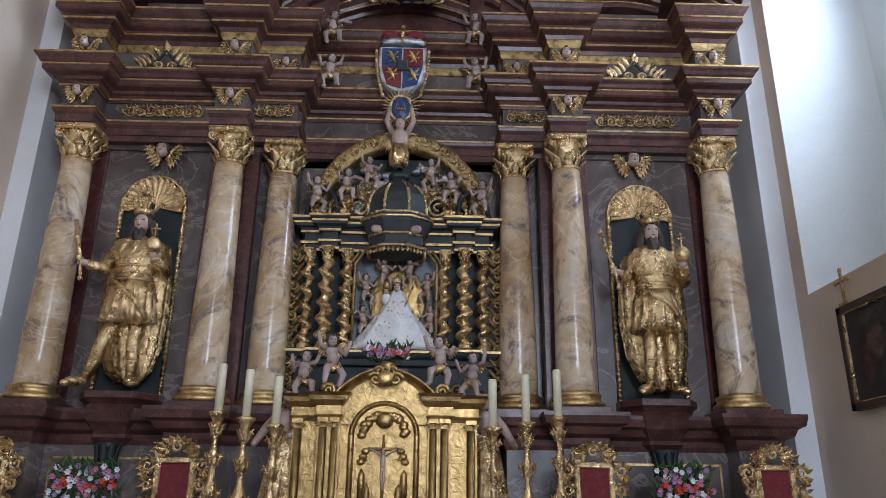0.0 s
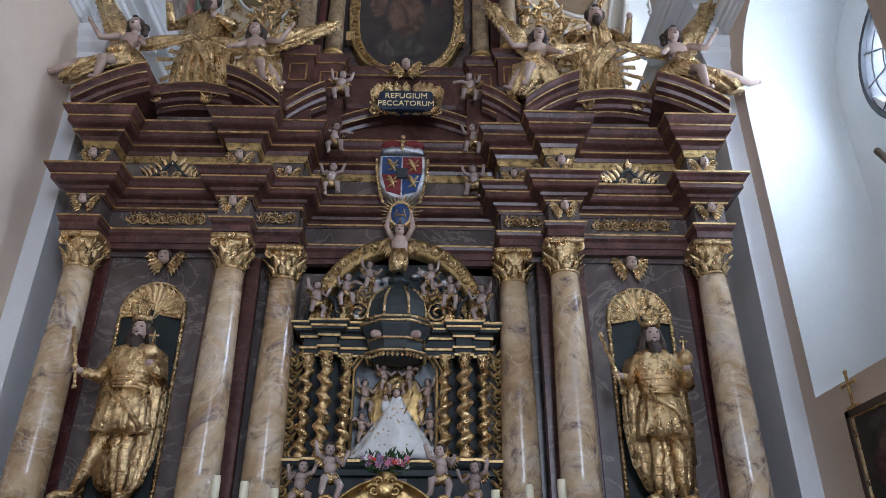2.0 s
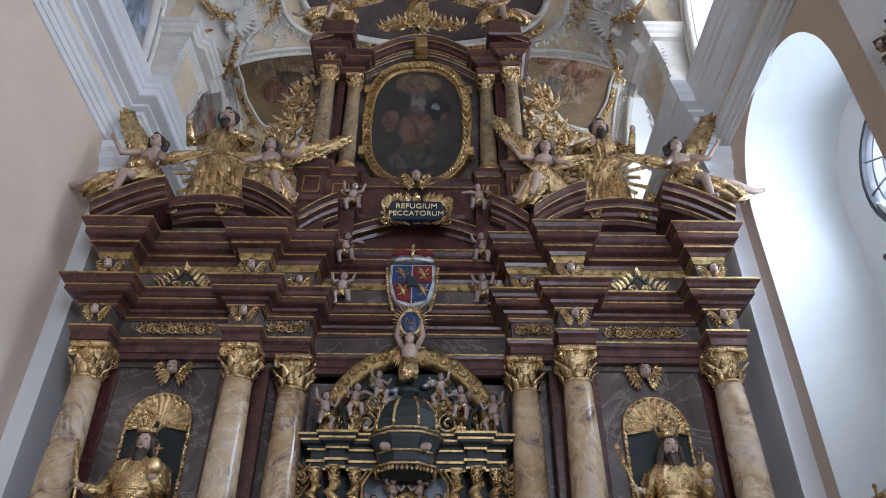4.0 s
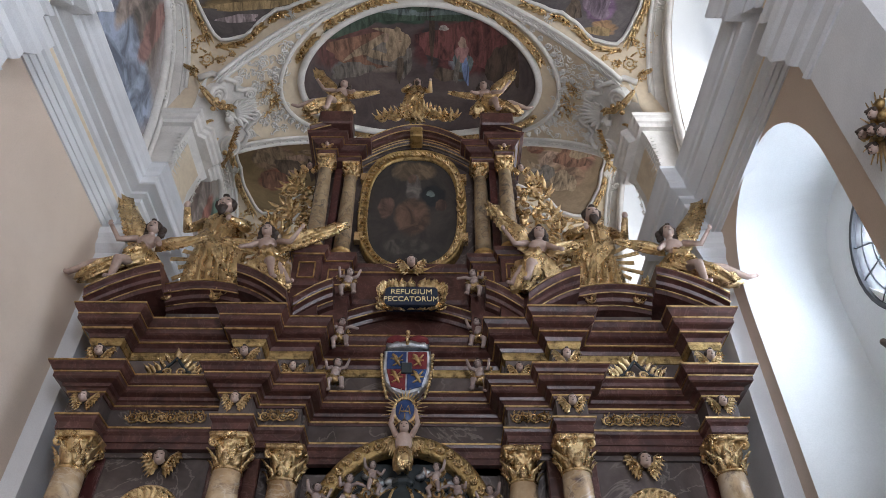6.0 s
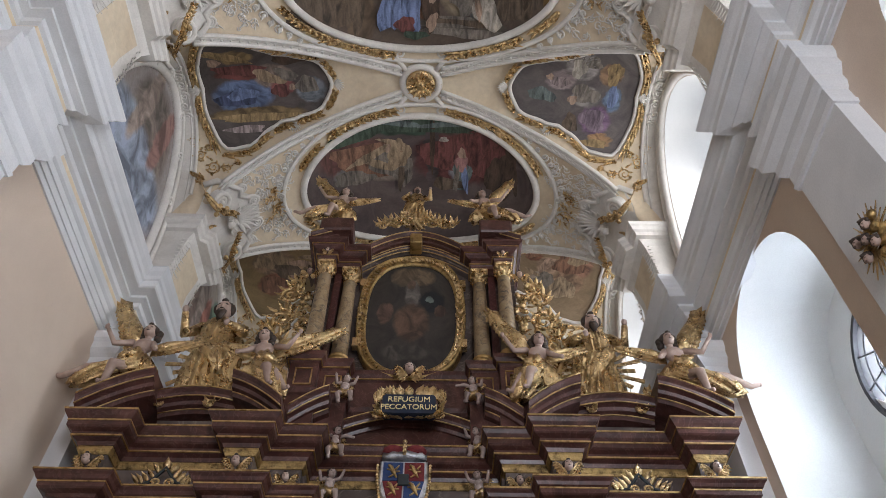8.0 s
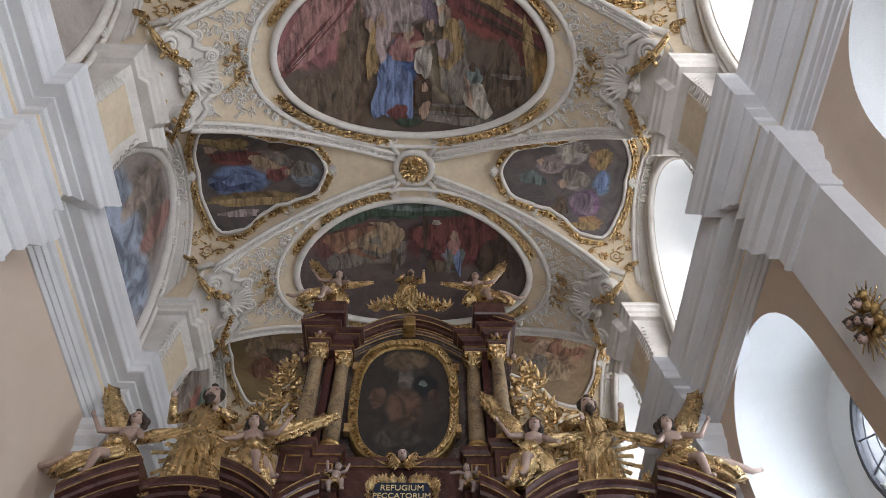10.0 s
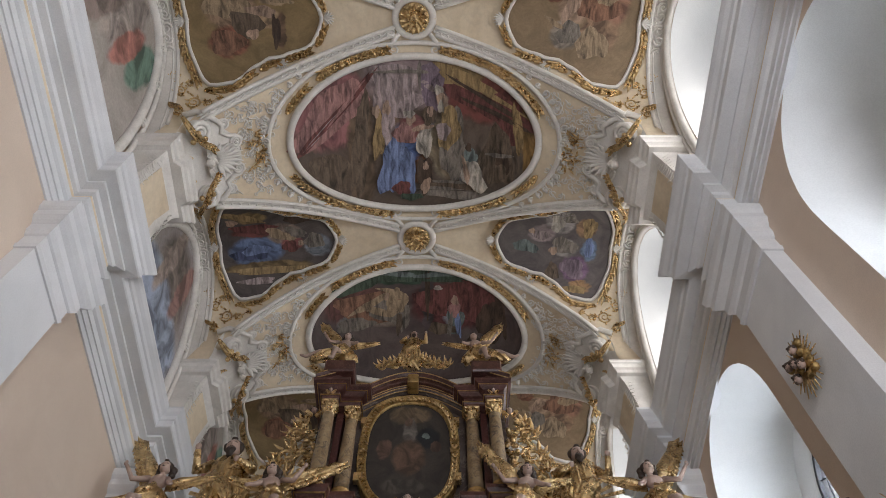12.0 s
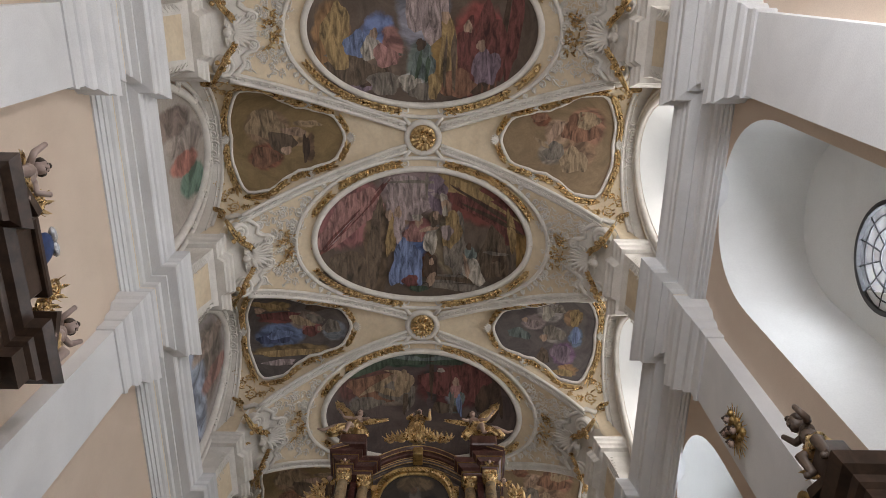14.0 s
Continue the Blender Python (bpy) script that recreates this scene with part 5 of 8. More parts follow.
OVAL_A = [(0.13, 0.75, 0.12, 0.14, 0, "umber"), (0.44, 0.2, 0.13, 0.17, 0, "mauve"), (0.57, 0.16, 0.05, 0.16, 0, "violet"), (0.15, 0.34, 0.2, 0.12, -0.75, "rose"), (0.1, 0.46, 0.13, 0.02, -0.8, "wine"), (0.2, 0.3, 0.17, 0.02, -0.8, "wine"), (0.25, 0.22, 0.12, 0.015, -0.9, "wine"),
          (0.265, 0.58, 0.035, 0.36, 0.1, "umber"), (0.8, 0.26, 0.2, 0.09, 0.45, "wine"), (0.7, 0.12, 0.13, 0.05, 0.4, "ochre"), (0.9, 0.4, 0.05, 0.13, -0.2, "wine"), (0.85, 0.62, 0.07, 0.2, 0, "umber"), (0.87, 0.67, 0.03, 0.1, 0, "brown"), (0.7, 0.9, 0.2, 0.03, 0, "stone"), (0.66, 0.84, 0.13, 0.025, 0, "umber"),
          (0.06, 0.5, 0.1, 0.012, -0.85, "wine"), (0.14, 0.4, 0.15, 0.012, -0.8, "mauve"), (0.17, 0.36, 0.17, 0.012, -0.78, "wine"), (0.23, 0.25, 0.13, 0.014, -0.85, "rose"), (0.29, 0.16, 0.08, 0.012, -0.9, "wine"), (0.78, 0.18, 0.2, 0.018, 0.5, "ochre"), (0.8, 0.24, 0.18, 0.014, 0.5, "brown"), (0.84, 0.33, 0.16, 0.016, 0.4, "brown"), (0.93, 0.42, 0.02, 0.16, -0.15, "ochre"),
          (0.86, 0.6, 0.06, 0.015, 0, "stone"), (0.86, 0.72, 0.035, 0.06, 0, "umber"), (0.6, 0.86, 0.1, 0.012, 0, "stone"), (0.66, 0.81, 0.1, 0.01, 0, "stone"), (0.52, 0.1, 0.008, 0.1, 0, "stone"), (0.45, 0.08, 0.12, 0.012, 0, "stone"),
          (0.345, 0.5, 0.025, 0.16, 0.1, "ochre"), (0.385, 0.44, 0.03, 0.11, 0, "mauve"), (0.335, 0.33, 0.016, 0.04, 0, "flesh"), (0.38, 0.31, 0.018, 0.045, 0, "flesh"), (0.405, 0.7, 0.06, 0.21, 0.25, "blue"), (0.47, 0.74, 0.03, 0.18, -0.1, "blue"), (0.44, 0.86, 0.04, 0.05, 0, "wine"), (0.455, 0.48, 0.05, 0.07, 0.3, "rose"), (0.48, 0.38, 0.02, 0.045, 0, "flesh"), (0.475, 0.35, 0.025, 0.025, 0, "cream"),
          (0.54, 0.54, 0.035, 0.1, 0.1, "cream"), (0.53, 0.44, 0.05, 0.018, -0.2, "flesh"), (0.56, 0.36, 0.028, 0.06, 0, "umber"), (0.565, 0.33, 0.014, 0.035, 0, "flesh"), (0.665, 0.56, 0.055, 0.25, 0, "stone"), (0.645, 0.44, 0.045, 0.15, 0.1, "ochre"), (0.62, 0.46, 0.03, 0.06, 0, "mauve"), (0.61, 0.25, 0.018, 0.05, 0, "flesh"), (0.61, 0.3, 0.014, 0.04, 0, "cream"), (0.6, 0.19, 0.02, 0.03, 0, "cream"),
          (0.54, 0.76, 0.035, 0.13, 0, "brown"), (0.545, 0.84, 0.02, 0.06, 0.3, "flesh"), (0.545, 0.7, 0.012, 0.03, 0, "flesh"), (0.735, 0.63, 0.03, 0.07, 0.3, "teal"), (0.755, 0.76, 0.045, 0.12, -0.5, "cream"), (0.73, 0.56, 0.013, 0.03, 0, "brown"), (0.72, 0.72, 0.012, 0.1, -0.2, "flesh"), (0.48, 0.92, 0.05, 0.025, 0, "green")]
OVAL_B = [(0.5, 0.05, 0.3, 0.05, 0, "green"), (0.25, 0.1, 0.16, 0.05, -0.3, "green"), (0.28, 0.3, 0.16, 0.13, 0, "rust"), (0.7, 0.26, 0.2, 0.16, 0, "wine"), (0.36, 0.36, 0.1, 0.09, 0.5, "stone"), (0.4, 0.28, 0.05, 0.12, 0.3, "tan"), (0.35, 0.22, 0.018, 0.035, 0, "flesh"), (0.3, 0.34, 0.08, 0.03, 0.4, "tan"), (0.2, 0.44, 0.09, 0.06, 0, "stone"),
          (0.685, 0.42, 0.04, 0.12, 0, "teal"), (0.68, 0.33, 0.03, 0.07, 0, "rose"), (0.68, 0.25, 0.018, 0.04, 0, "flesh"), (0.62, 0.5, 0.07, 0.05, 0, "umber"), (0.55, 0.2, 0.012, 0.2, 0, "brown"), (0.4, 0.04, 0.12, 0.02, 0.1, "teal"), (0.62, 0.04, 0.14, 0.02, -0.1, "teal"), (0.5, 0.09, 0.2, 0.014, 0, "green"), (0.27, 0.28, 0.1, 0.03, -0.5, "tan"), (0.38, 0.18, 0.07, 0.02, 0.3, "tan"), (0.44, 0.42, 0.02, 0.12, 0.2, "stone"), (0.41, 0.46, 0.015, 0.1, 0.1, "umber"), (0.7, 0.46, 0.015, 0.1, -0.1, "blue"), (0.66, 0.46, 0.012, 0.1, 0.1, "stone"), (0.76, 0.2, 0.02, 0.14, 0.1, "wine"), (0.9, 0.3, 0.02, 0.2, -0.2, "brown"), (0.85, 0.4, 0.06, 0.18, 0, "brown"), (0.6, 0.15, 0.02, 0.02, 0, "cream")]
OVAL_C = [(0.24, 0.66, 0.16, 0.03, 0, "stone"), (0.2, 0.84, 0.14, 0.09, 0, "violet"), (0.33, 0.82, 0.012, 0.12, 0, "brown"), (0.14, 0.8, 0.02, 0.06, 0, "ochre"), (0.24, 0.84, 0.03, 0.05, 0, "brown"), (0.9, 0.5, 0.03, 0.3, 0.1, "wine"), (0.86, 0.5, 0.012, 0.26, 0.1, "brown"), (0.52, 0.3, 0.09, 0.3, 0, "mauve"), (0.18, 0.78, 0.13, 0.1, 0, "umber"), (0.33, 0.86, 0.08, 0.08, 0, "stone"), (0.12, 0.55, 0.06, 0.22, 0, "ochre"), (0.2, 0.6, 0.05, 0.09, 0.4, "blue"), (0.27, 0.63, 0.05, 0.08, 0.3, "cream"), (0.33, 0.68, 0.06, 0.07, 0.5, "rose"), (0.28, 0.53, 0.018, 0.035, 0, "flesh"),
          (0.5, 0.73, 0.055, 0.12, 0.1, "teal"), (0.49, 0.6, 0.022, 0.04, 0, "brown"), (0.44, 0.86, 0.05, 0.06, 0.4, "cream"), (0.5, 0.92, 0.06, 0.06, 0, "stone"), (0.615, 0.66, 0.045, 0.24, 0, "ochre"), (0.6, 0.42, 0.02, 0.04, 0, "flesh"), (0.7, 0.68, 0.045, 0.26, 0, "wine"), (0.7, 0.48, 0.02, 0.04, 0, "flesh"), (0.8, 0.62, 0.07, 0.28, 0, "wine"), (0.78, 0.76, 0.06, 0.15, 0.2, "violet"), (0.76, 0.6, 0.02, 0.04, 0, "flesh"), (0.66, 0.86, 0.08, 0.1, 0, "rust"), (0.55, 0.88, 0.03, 0.09, 0, "ochre"), (0.64, 0.7, 0.012, 0.2, 0, "umber"), (0.6, 0.72, 0.008, 0.18, 0.05, "umber"), (0.79, 0.9, 0.07, 0.05, 0, "brown"), (0.77, 0.9, 0.006, 0.05, 0, "rust"), (0.8, 0.9, 0.006, 0.05, 0, "rust"), (0.83, 0.89, 0.006, 0.05, 0, "rust"), (0.48, 0.74, 0.01, 0.1, 0.2, "green"), (0.52, 0.76, 0.01, 0.09, 0.1, "green"), (0.43, 0.86, 0.035, 0.035, 0.3, "cream")]
M_LEFT = [(0.2, 0.2, 0.2, 0.04, 0.3, "ochre"), (0.12, 0.26, 0.05, 0.04, 0, "flesh"), (0.3, 0.34, 0.2, 0.05, 0, "wine"), (0.25, 0.6, 0.17, 0.07, -0.1, "navy"), (0.3, 0.57, 0.13, 0.05, -0.1, "blue"), (0.52, 0.42, 0.14, 0.05, 0.45, "tan"), (0.66, 0.4, 0.1, 0.05, 0.5, "stone"), (0.6, 0.55, 0.07, 0.06, 0.2, "wine"), (0.7, 0.52, 0.03, 0.03, 0, "flesh"), (0.4, 0.77, 0.34, 0.035, 0, "ochre"), (0.3, 0.86, 0.16, 0.03, 0, "mauve"), (0.82, 0.5, 0.09, 0.08, 0, "stone"), (0.7, 0.24, 0.14, 0.06, 0, "brown")]
M_RIGHT = [(0.58, 0.2, 0.11, 0.07, 0.2, "stone"), (0.52, 0.28, 0.06, 0.1, 0, "cream"), (0.38, 0.42, 0.09, 0.05, 0.2, "mauve"), (0.3, 0.38, 0.03, 0.03, 0, "flesh"), (0.25, 0.55, 0.12, 0.06, 0.2, "teal"), (0.6, 0.52, 0.12, 0.08, 0.3, "stone"), (0.5, 0.58, 0.04, 0.04, 0, "flesh"), (0.68, 0.74, 0.11, 0.09, 0.4, "violet"), (0.82, 0.52, 0.04, 0.11, 0, "blue"), (0.8, 0.3, 0.06, 0.12, 0, "ochre"), (0.7, 0.92, 0.11, 0.03, 0, "ochre"), (0.5, 0.78, 0.06, 0.08, 0, "umber")]
M_CLOUD = [(0.3, 0.36, 0.17, 0.14, 0, "tan"), (0.28, 0.68, 0.13, 0.1, 0, "rust"), (0.44, 0.54, 0.13, 0.1, 0.3, "umber"), (0.56, 0.44, 0.12, 0.045, 0.15, "flesh"), (0.72, 0.36, 0.1, 0.02, 0.1, "tan"), (0.66, 0.6, 0.035, 0.13, 0, "brown"), (0.48, 0.62, 0.05, 0.04, 0, "flesh")]
M_FLY = [(0.7, 0.36, 0.16, 0.15, 0, "rust"), (0.76, 0.28, 0.1, 0.09, 0, "tan"), (0.48, 0.4, 0.05, 0.13, 0.5, "flesh"), (0.48, 0.6, 0.1, 0.09, -0.3, "stone"), (0.66, 0.68, 0.13, 0.12, 0, "tan"), (0.32, 0.26, 0.08, 0.05, 0, "rust"), (0.36, 0.52, 0.09, 0.02, 0.6, "tan")]
for ob in list(scene.objects):
    if ob.parent or ob.name.split(".")[0] not in ("ceiling_painting", "ceiling_medallion"):
        continue
    yc = ob.matrix_basis.translation.y
    k = round((yc - BAY0) / BAY * 2) / 2
    if ob.name.startswith("ceiling_painting"):
        shapes = {-0.5: OVAL_A, 0.5: OVAL_B, -1.5: OVAL_C}.get(k)
        if shapes:
            paint_shapes(ob, yc, (-OVAL_X, yc - OVAL_Y, 2 * OVAL_X, 2 * OVAL_Y), shapes)
    elif -1 <= k <= 1:
        left = sum(v.co.x for v in ob.children[0].data.vertices) / len(ob.children[0].data.vertices) < CX
        shapes = (M_LEFT if left else M_RIGHT) if k == 0 else (M_CLOUD if left else M_FLY)
        paint_shapes(ob, yc, (-4.32 if left else 1.86, yc - 1.2, 2.46, 2.4), shapes)

# ---- carved figures ----
FIG = [GOLD, FLESH, HAIR]


def limb(me, pts, radii, slot=0, n=8):
    me.tube(pts, radii, n, slot)
    me.blob(pts[0], (radii[0],) * 3, slot, 8, 5)
    me.blob(pts[-1], (radii[-1] * 1.05,) * 3, slot, 8, 5)


def cloth(me, rings, folds=9, depth=0.12, slot=0, n=72, phase=0.0, twist=0.0):
    """Drapery: rings of (centre, rx, ry), with folds that deepen towards the hem."""
    out = []
    for i, (c, rx, ry) in enumerate(rings):
        q = i / (len(rings) - 1)
        ring = []
        for j in range(n):
            a = 2 * math.pi * j / n
            f = 1 + depth * (0.25 + q) * (1.1 - 1.9 * abs(math.sin(folds * a / 2 + phase + twist * q)) ** 0.7 + 0.5 * math.sin(folds * 1.9 * a + 2 + 3 * q))
            ring.append((c[0] + rx * f * math.cos(a), c[1] + ry * f * math.sin(a), c[2] + 0.02 * math.sin(5 * a + phase)))
        out.append(ring)
    me.loft(out, slot=slot)


def king(s, splay):
    """A crowned, bearded king in armour and cloak, with sceptre and orb; faces -y, feet at 0."""
    me = Mesh()
    # cloak behind, then tunic, breastplate
    cloth(me, [((0, 0.1, 1.78), 0.17, 0.1), ((0, 0.11, 1.66), 0.36, 0.14), ((0, 0.13, 1.3), 0.42, 0.14), ((0, 0.14, 0.9), 0.43, 0.14), ((0.02 * s, 0.14, 0.5), 0.38, 0.12), ((0.04 * s, 0.14, 0.22), 0.27, 0.1), ((0.05 * s, 0.14, 0.1), 0.14, 0.06)], 15, 0.1, phase=s)
    cloth(me, [((0, 0, 1.72), 0.12, 0.1), ((0, 0, 1.66), 0.27, 0.16), ((0, -0.02, 1.5), 0.29, 0.2), ((0, -0.02, 1.28), 0.24, 0.18), ((0, -0.02, 1.2), 0.23, 0.17)], 4, 0.02)
    for z in (1.22, 1.3, 1.38):
        me.tube([(0.25 * math.cos(a), -0.02 + 0.19 * math.sin(a), z) for a in arc(0, 2 * math.pi, 24)], 0.018, 6, caps=False)
    cloth(me, [((0, -0.02, 1.22), 0.24, 0.18), ((0, -0.03, 1.08), 0.29, 0.22), ((0, -0.03, 0.9), 0.31, 0.24), ((0, -0.02, 0.74), 0.33, 0.25), ((0, -0.02, 0.72), 0.24, 0.16)], 15, 0.15, phase=2 * s, twist=0.8)
    me.tube([(-0.2 * s, -0.2, 1.2), (0.1 * s, -0.27, 1.0), (0.28 * s, -0.2, 0.78)], 0.035, 6)
    # mantle over the shoulders
    cloth(me, [((0, 0.02, 1.77), 0.1, 0.1), ((0, 0.02, 1.7), 0.3, 0.19), ((0, 0.02, 1.56), 0.38, 0.21), ((0, 0.02, 1.45), 0.35, 0.19)], 13, 0.12, phase=1)
    # legs and boots
    for k, fx, fy in ((-1, splay, -0.16), (1, 0.06, -0.12)):
        hip = Vector((k * 0.12 * s, 0, 0.85))
        foot = Vector(((k * 0.14 + (k * fx if k < 0 else 0)) * s, fy * 0.4, 0.1))
        knee = hip.lerp(foot, 0.45) + Vector((0, -0.07, 0))
        limb(me, [hip, knee, knee.lerp(foot, 0.45) + Vector((0, 0.03, 0)), foot], [0.11, 0.085, 0.085, 0.055])
        for q in (0.25, 0.45, 0.65, 0.85):
            c = knee.lerp(foot, q)
            me.blob(c, (0.085 - 0.03 * q, 0.09 - 0.03 * q, 0.025), 0, 8, 4)
        toe = Vector((-0.16 * s if k < 0 else 0.1 * s, -0.16, -0.06))
        me.blob(foot + toe * 0.5, (0.1, 0.12, 0.055), 0, 10, 6, Matrix.Rotation(math.atan2(toe.x, -toe.y), 3, "Z"))
        me.blob(foot + toe * 0.95, (0.06, 0.06, 0.04), 0, 8, 5)
    # arms: one out with the sceptre, one bent with the orb
    limb(me, [(-0.28 * s, 0, 1.58), (-0.42 * s, -0.08, 1.36), (-0.5 * s, -0.24, 1.36)], [0.1, 0.085, 0.06])
    me.blob((-0.56 * s, -0.28, 1.37), (0.06, 0.05, 0.04), 1)
    for i in range(4):
        me.tube([(-0.57 * s, -0.29, 1.36 + 0.02 * i), (-0.63 * s, -0.31, 1.35 + 0.025 * i)], 0.012, 5, 1)
    limb(me, [(0.28 * s, 0, 1.58), (0.4 * s, -0.06, 1.34), (0.32 * s, -0.26, 1.44)], [0.1, 0.085, 0.06])
    me.blob((0.3 * s, -0.3, 1.47), (0.06, 0.05, 0.05), 1)
    me.blob((0.3 * s, -0.31, 1.58), (0.1, 0.1, 0.1), 0, 14, 9)
    me.tube([(0.3 * s, -0.31, 1.66), (0.3 * s, -0.31, 1.84)], 0.013, 6)
    me.tube([(0.24 * s, -0.31, 1.78), (0.36 * s, -0.31, 1.78)], 0.013, 6)
    lean = -0.1 if s > 0 else 0.1
    me.tube([(-0.55 * s, -0.32, 1.16), (-0.6 * s, -0.3, 1.4), (-0.66 * s + lean, -0.28, 1.88)], [0.02, 0.022, 0.026], 8)
    for q in (0.0, 0.35, 0.7, 0.95):
        me.blob((-0.56 * s - (0.1 * s - lean) * q, -0.31 + 0.03 * q, 1.18 + 0.7 * q), (0.034, 0.034, 0.03), 0, 8, 5)
    # head, beard, hair, crown
    face(me, (0, -0.06, 1.93), 0.115, 1, 2)
    cloth(me, [((0, -0.1, 1.855), 0.06, 0.045), ((0, -0.12, 1.79), 0.085, 0.055), ((0.01, -0.13, 1.7), 0.065, 0.05), ((0, -0.13, 1.63), 0.02, 0.02)], 6, 0.15, 2, 24)
    for k in (-1, 1):
        cloth(me, [((k * 0.09, 0, 1.98), 0.05, 0.08), ((k * 0.13, 0, 1.85), 0.06, 0.09), ((k * 0.15, 0.02, 1.72), 0.06, 0.07), ((k * 0.14, 0.02, 1.66), 0.02, 0.02)], 5, 0.2, 2, 20)
    me.lathe([(0.118, 0), (0.13, 0.015), (0.125, 0.05), (0.135, 0.065), (0.128, 0.068), (0.11, 0.02), (0.1, 0.01)], 24, (0, -0.05, 2.03))
    for i in range(8):
        a = 2 * math.pi * i / 8
        c, sn = math.cos(a), math.sin(a)
        me.leaf((0.125 * c, -0.05 + 0.125 * sn, 2.08), (0.16 * c, -0.05 + 0.16 * sn, 2.2), 0.035, (0.02 * c, 0.02 * sn, -0.005))
        if i % 2 == 0:
            me.tube([(0.14 * c, -0.05 + 0.14 * sn, 2.15), (0.13 * c, -0.05 + 0.13 * sn, 2.27), (0, -0.05, 2.3)], 0.014, 6)
    me.blob((0, -0.05, 2.33), (0.03, 0.03, 0.035))
    me.tube([(0, -0.05, 2.34), (0, -0.05, 2.43)], 0.009, 5)
    me.tube([(-0.03, -0.05, 2.4), (0.03, -0.05, 2.4)], 0.009, 5)
    return me


for s, splay, mirror, lab in ((-1, 0.27, 1, "gilded statue of a crowned king holding a sceptre and an orb"), (1, 0.03, 1, "gilded statue of a bearded king with orb and sceptre")):
    ux = s * 3.03
    st = part("king_statue", king(mirror, splay), FIG, None, "", at(CX + ux + 0.06 * (s < 0), 8.12, 1.12) @ Matrix.Diagonal((0.88, 0.95, 1, 1)))
    tagged(st, lab, "statue", "statues of the high altar")
    # niche: dark arched recess in a twisted gilt frame, with a gilt shell at its head
    hw, z0, zs = 0.39, 1.0, 3.42
    edge = [(ux - hw, z0)] + [(ux - hw * math.cos(a), zs + hw * 1.05 * math.sin(a)) for a in arc(0, math.pi, 24)] + [(ux + hw, z0)]
    me = Mesh()
    me.add([(x, 8.488, z) for x, z in edge], [tuple(range(len(edge)))[::-1]], smooth=False)
    nb = part("statue_niche", me, NICHE_DARK, altar, "dark green arched niche")
    g = Mesh()
    g.tube([(x, 8.47, z) for x, z in edge], 0.028, 8)
    fine = [Vector((edge[i][0], 8.47, edge[i][1])).lerp(Vector((edge[i + 1][0], 8.47, edge[i + 1][1])), q / m)
            for i in range(len(edge) - 1) for m in (40 if i in (0, len(edge) - 2) else 2,) for q in range(m)]
    for i in range(0, len(fine), 1):
        g.blob(fine[i] + Vector((0, -0.02, 0)), (0.03, 0.02, 0.02), 0, 6, 4)
    part("twisted_frame", g, GOLD, nb)
    sh = Mesh()
    n = 15
    ctr = Vector((ux, 8.474, zs + 0.01))
    rows = []
    for q in arc(0.12, 1, 6):
        ring = []
        for j in range(n * 4 + 1):
            a = math.pi * (-0.08 + 1.16 * j / (n * 4))
            rr = hw * 0.95 * q * (1 + 0.04 * q * math.cos(j * math.pi / 2))
            ring.append((ctr.x - rr * math.cos(a), ctr.y - 0.04 * q * q - 0.022 * q * math.cos(j * math.pi / 2), ctr.z + rr * math.sin(a)))
        rows.append(ring)
    sh.loft(rows, closed=False, caps=False)
    part("shell", sh, GOLD, nb, "gilt scallop shell")
    # corbel
    co = Mesh()
    prof = [(0.44, 0.31, 1.1), (0.44, 0.31, 1.03), (0.4, 0.28, 1.0), (0.38, 0.26, 0.97), (0.41, 0.29, 0.92), (0.37, 0.26, 0.78), (0.28, 0.2, 0.66), (0.29, 0.21, 0.62), (0.2, 0.14, 0.54)]
    rings = []
    for w, d, z in prof:
        y0 = 8.5
        rings.append([(ux - w, y0, z), (ux - w, y0 - d * 0.6, z), (ux - w * 0.6, y0 - d * 1.5, z), (ux + w * 0.6, y0 - d * 1.5, z), (ux + w, y0 - d * 0.6, z), (ux + w, y0, z)])
    co.loft(rings, smooth=False)
    part("corbel", co, RED, altar, "red marble bracket under the statue")
    me = Mesh()
    me.lathe([(0.02, 0.3), (0.06, 0.34), (0.1, 0.42), (0.11, 0.5), (0.16, 0.56)], 12, (ux, 8.22, 0))
    for i in range(8):
        a = math.pi * i / 4
        me.leaf((ux + 0.14 * math.cos(a), 8.22 + 0.14 * math.sin(a), 0.55), (ux + 0.05 * math.cos(a), 8.22 + 0.05 * math.sin(a), 0.33), 0.05, (0.04 * math.cos(a), 0.04 * math.sin(a), 0))
    part("pendant", me, BLACK, altar)


def cherub(label="gilt-winged cherub head with a painted face"):
    t = thing("winged_cherub", label, "cherub", None, "cherub heads of the altar")
    me = Mesh()
    face(me, (0, -0.06, 0.04), 0.064, 0, 1)
    part("head", me, [FLESH, HAIR], t, "painted face with dark hair")
    for s in (-1, 1):
        w = Mesh()
        wing(w, (s * 0.03, 0, -0.04), (s * 0.15, -0.01, 0.13), (s * 0.05, 0, -0.2), (0, -1, 0), 6)
        part("wing", w, GOLD, t, "gilt wing")
    return t


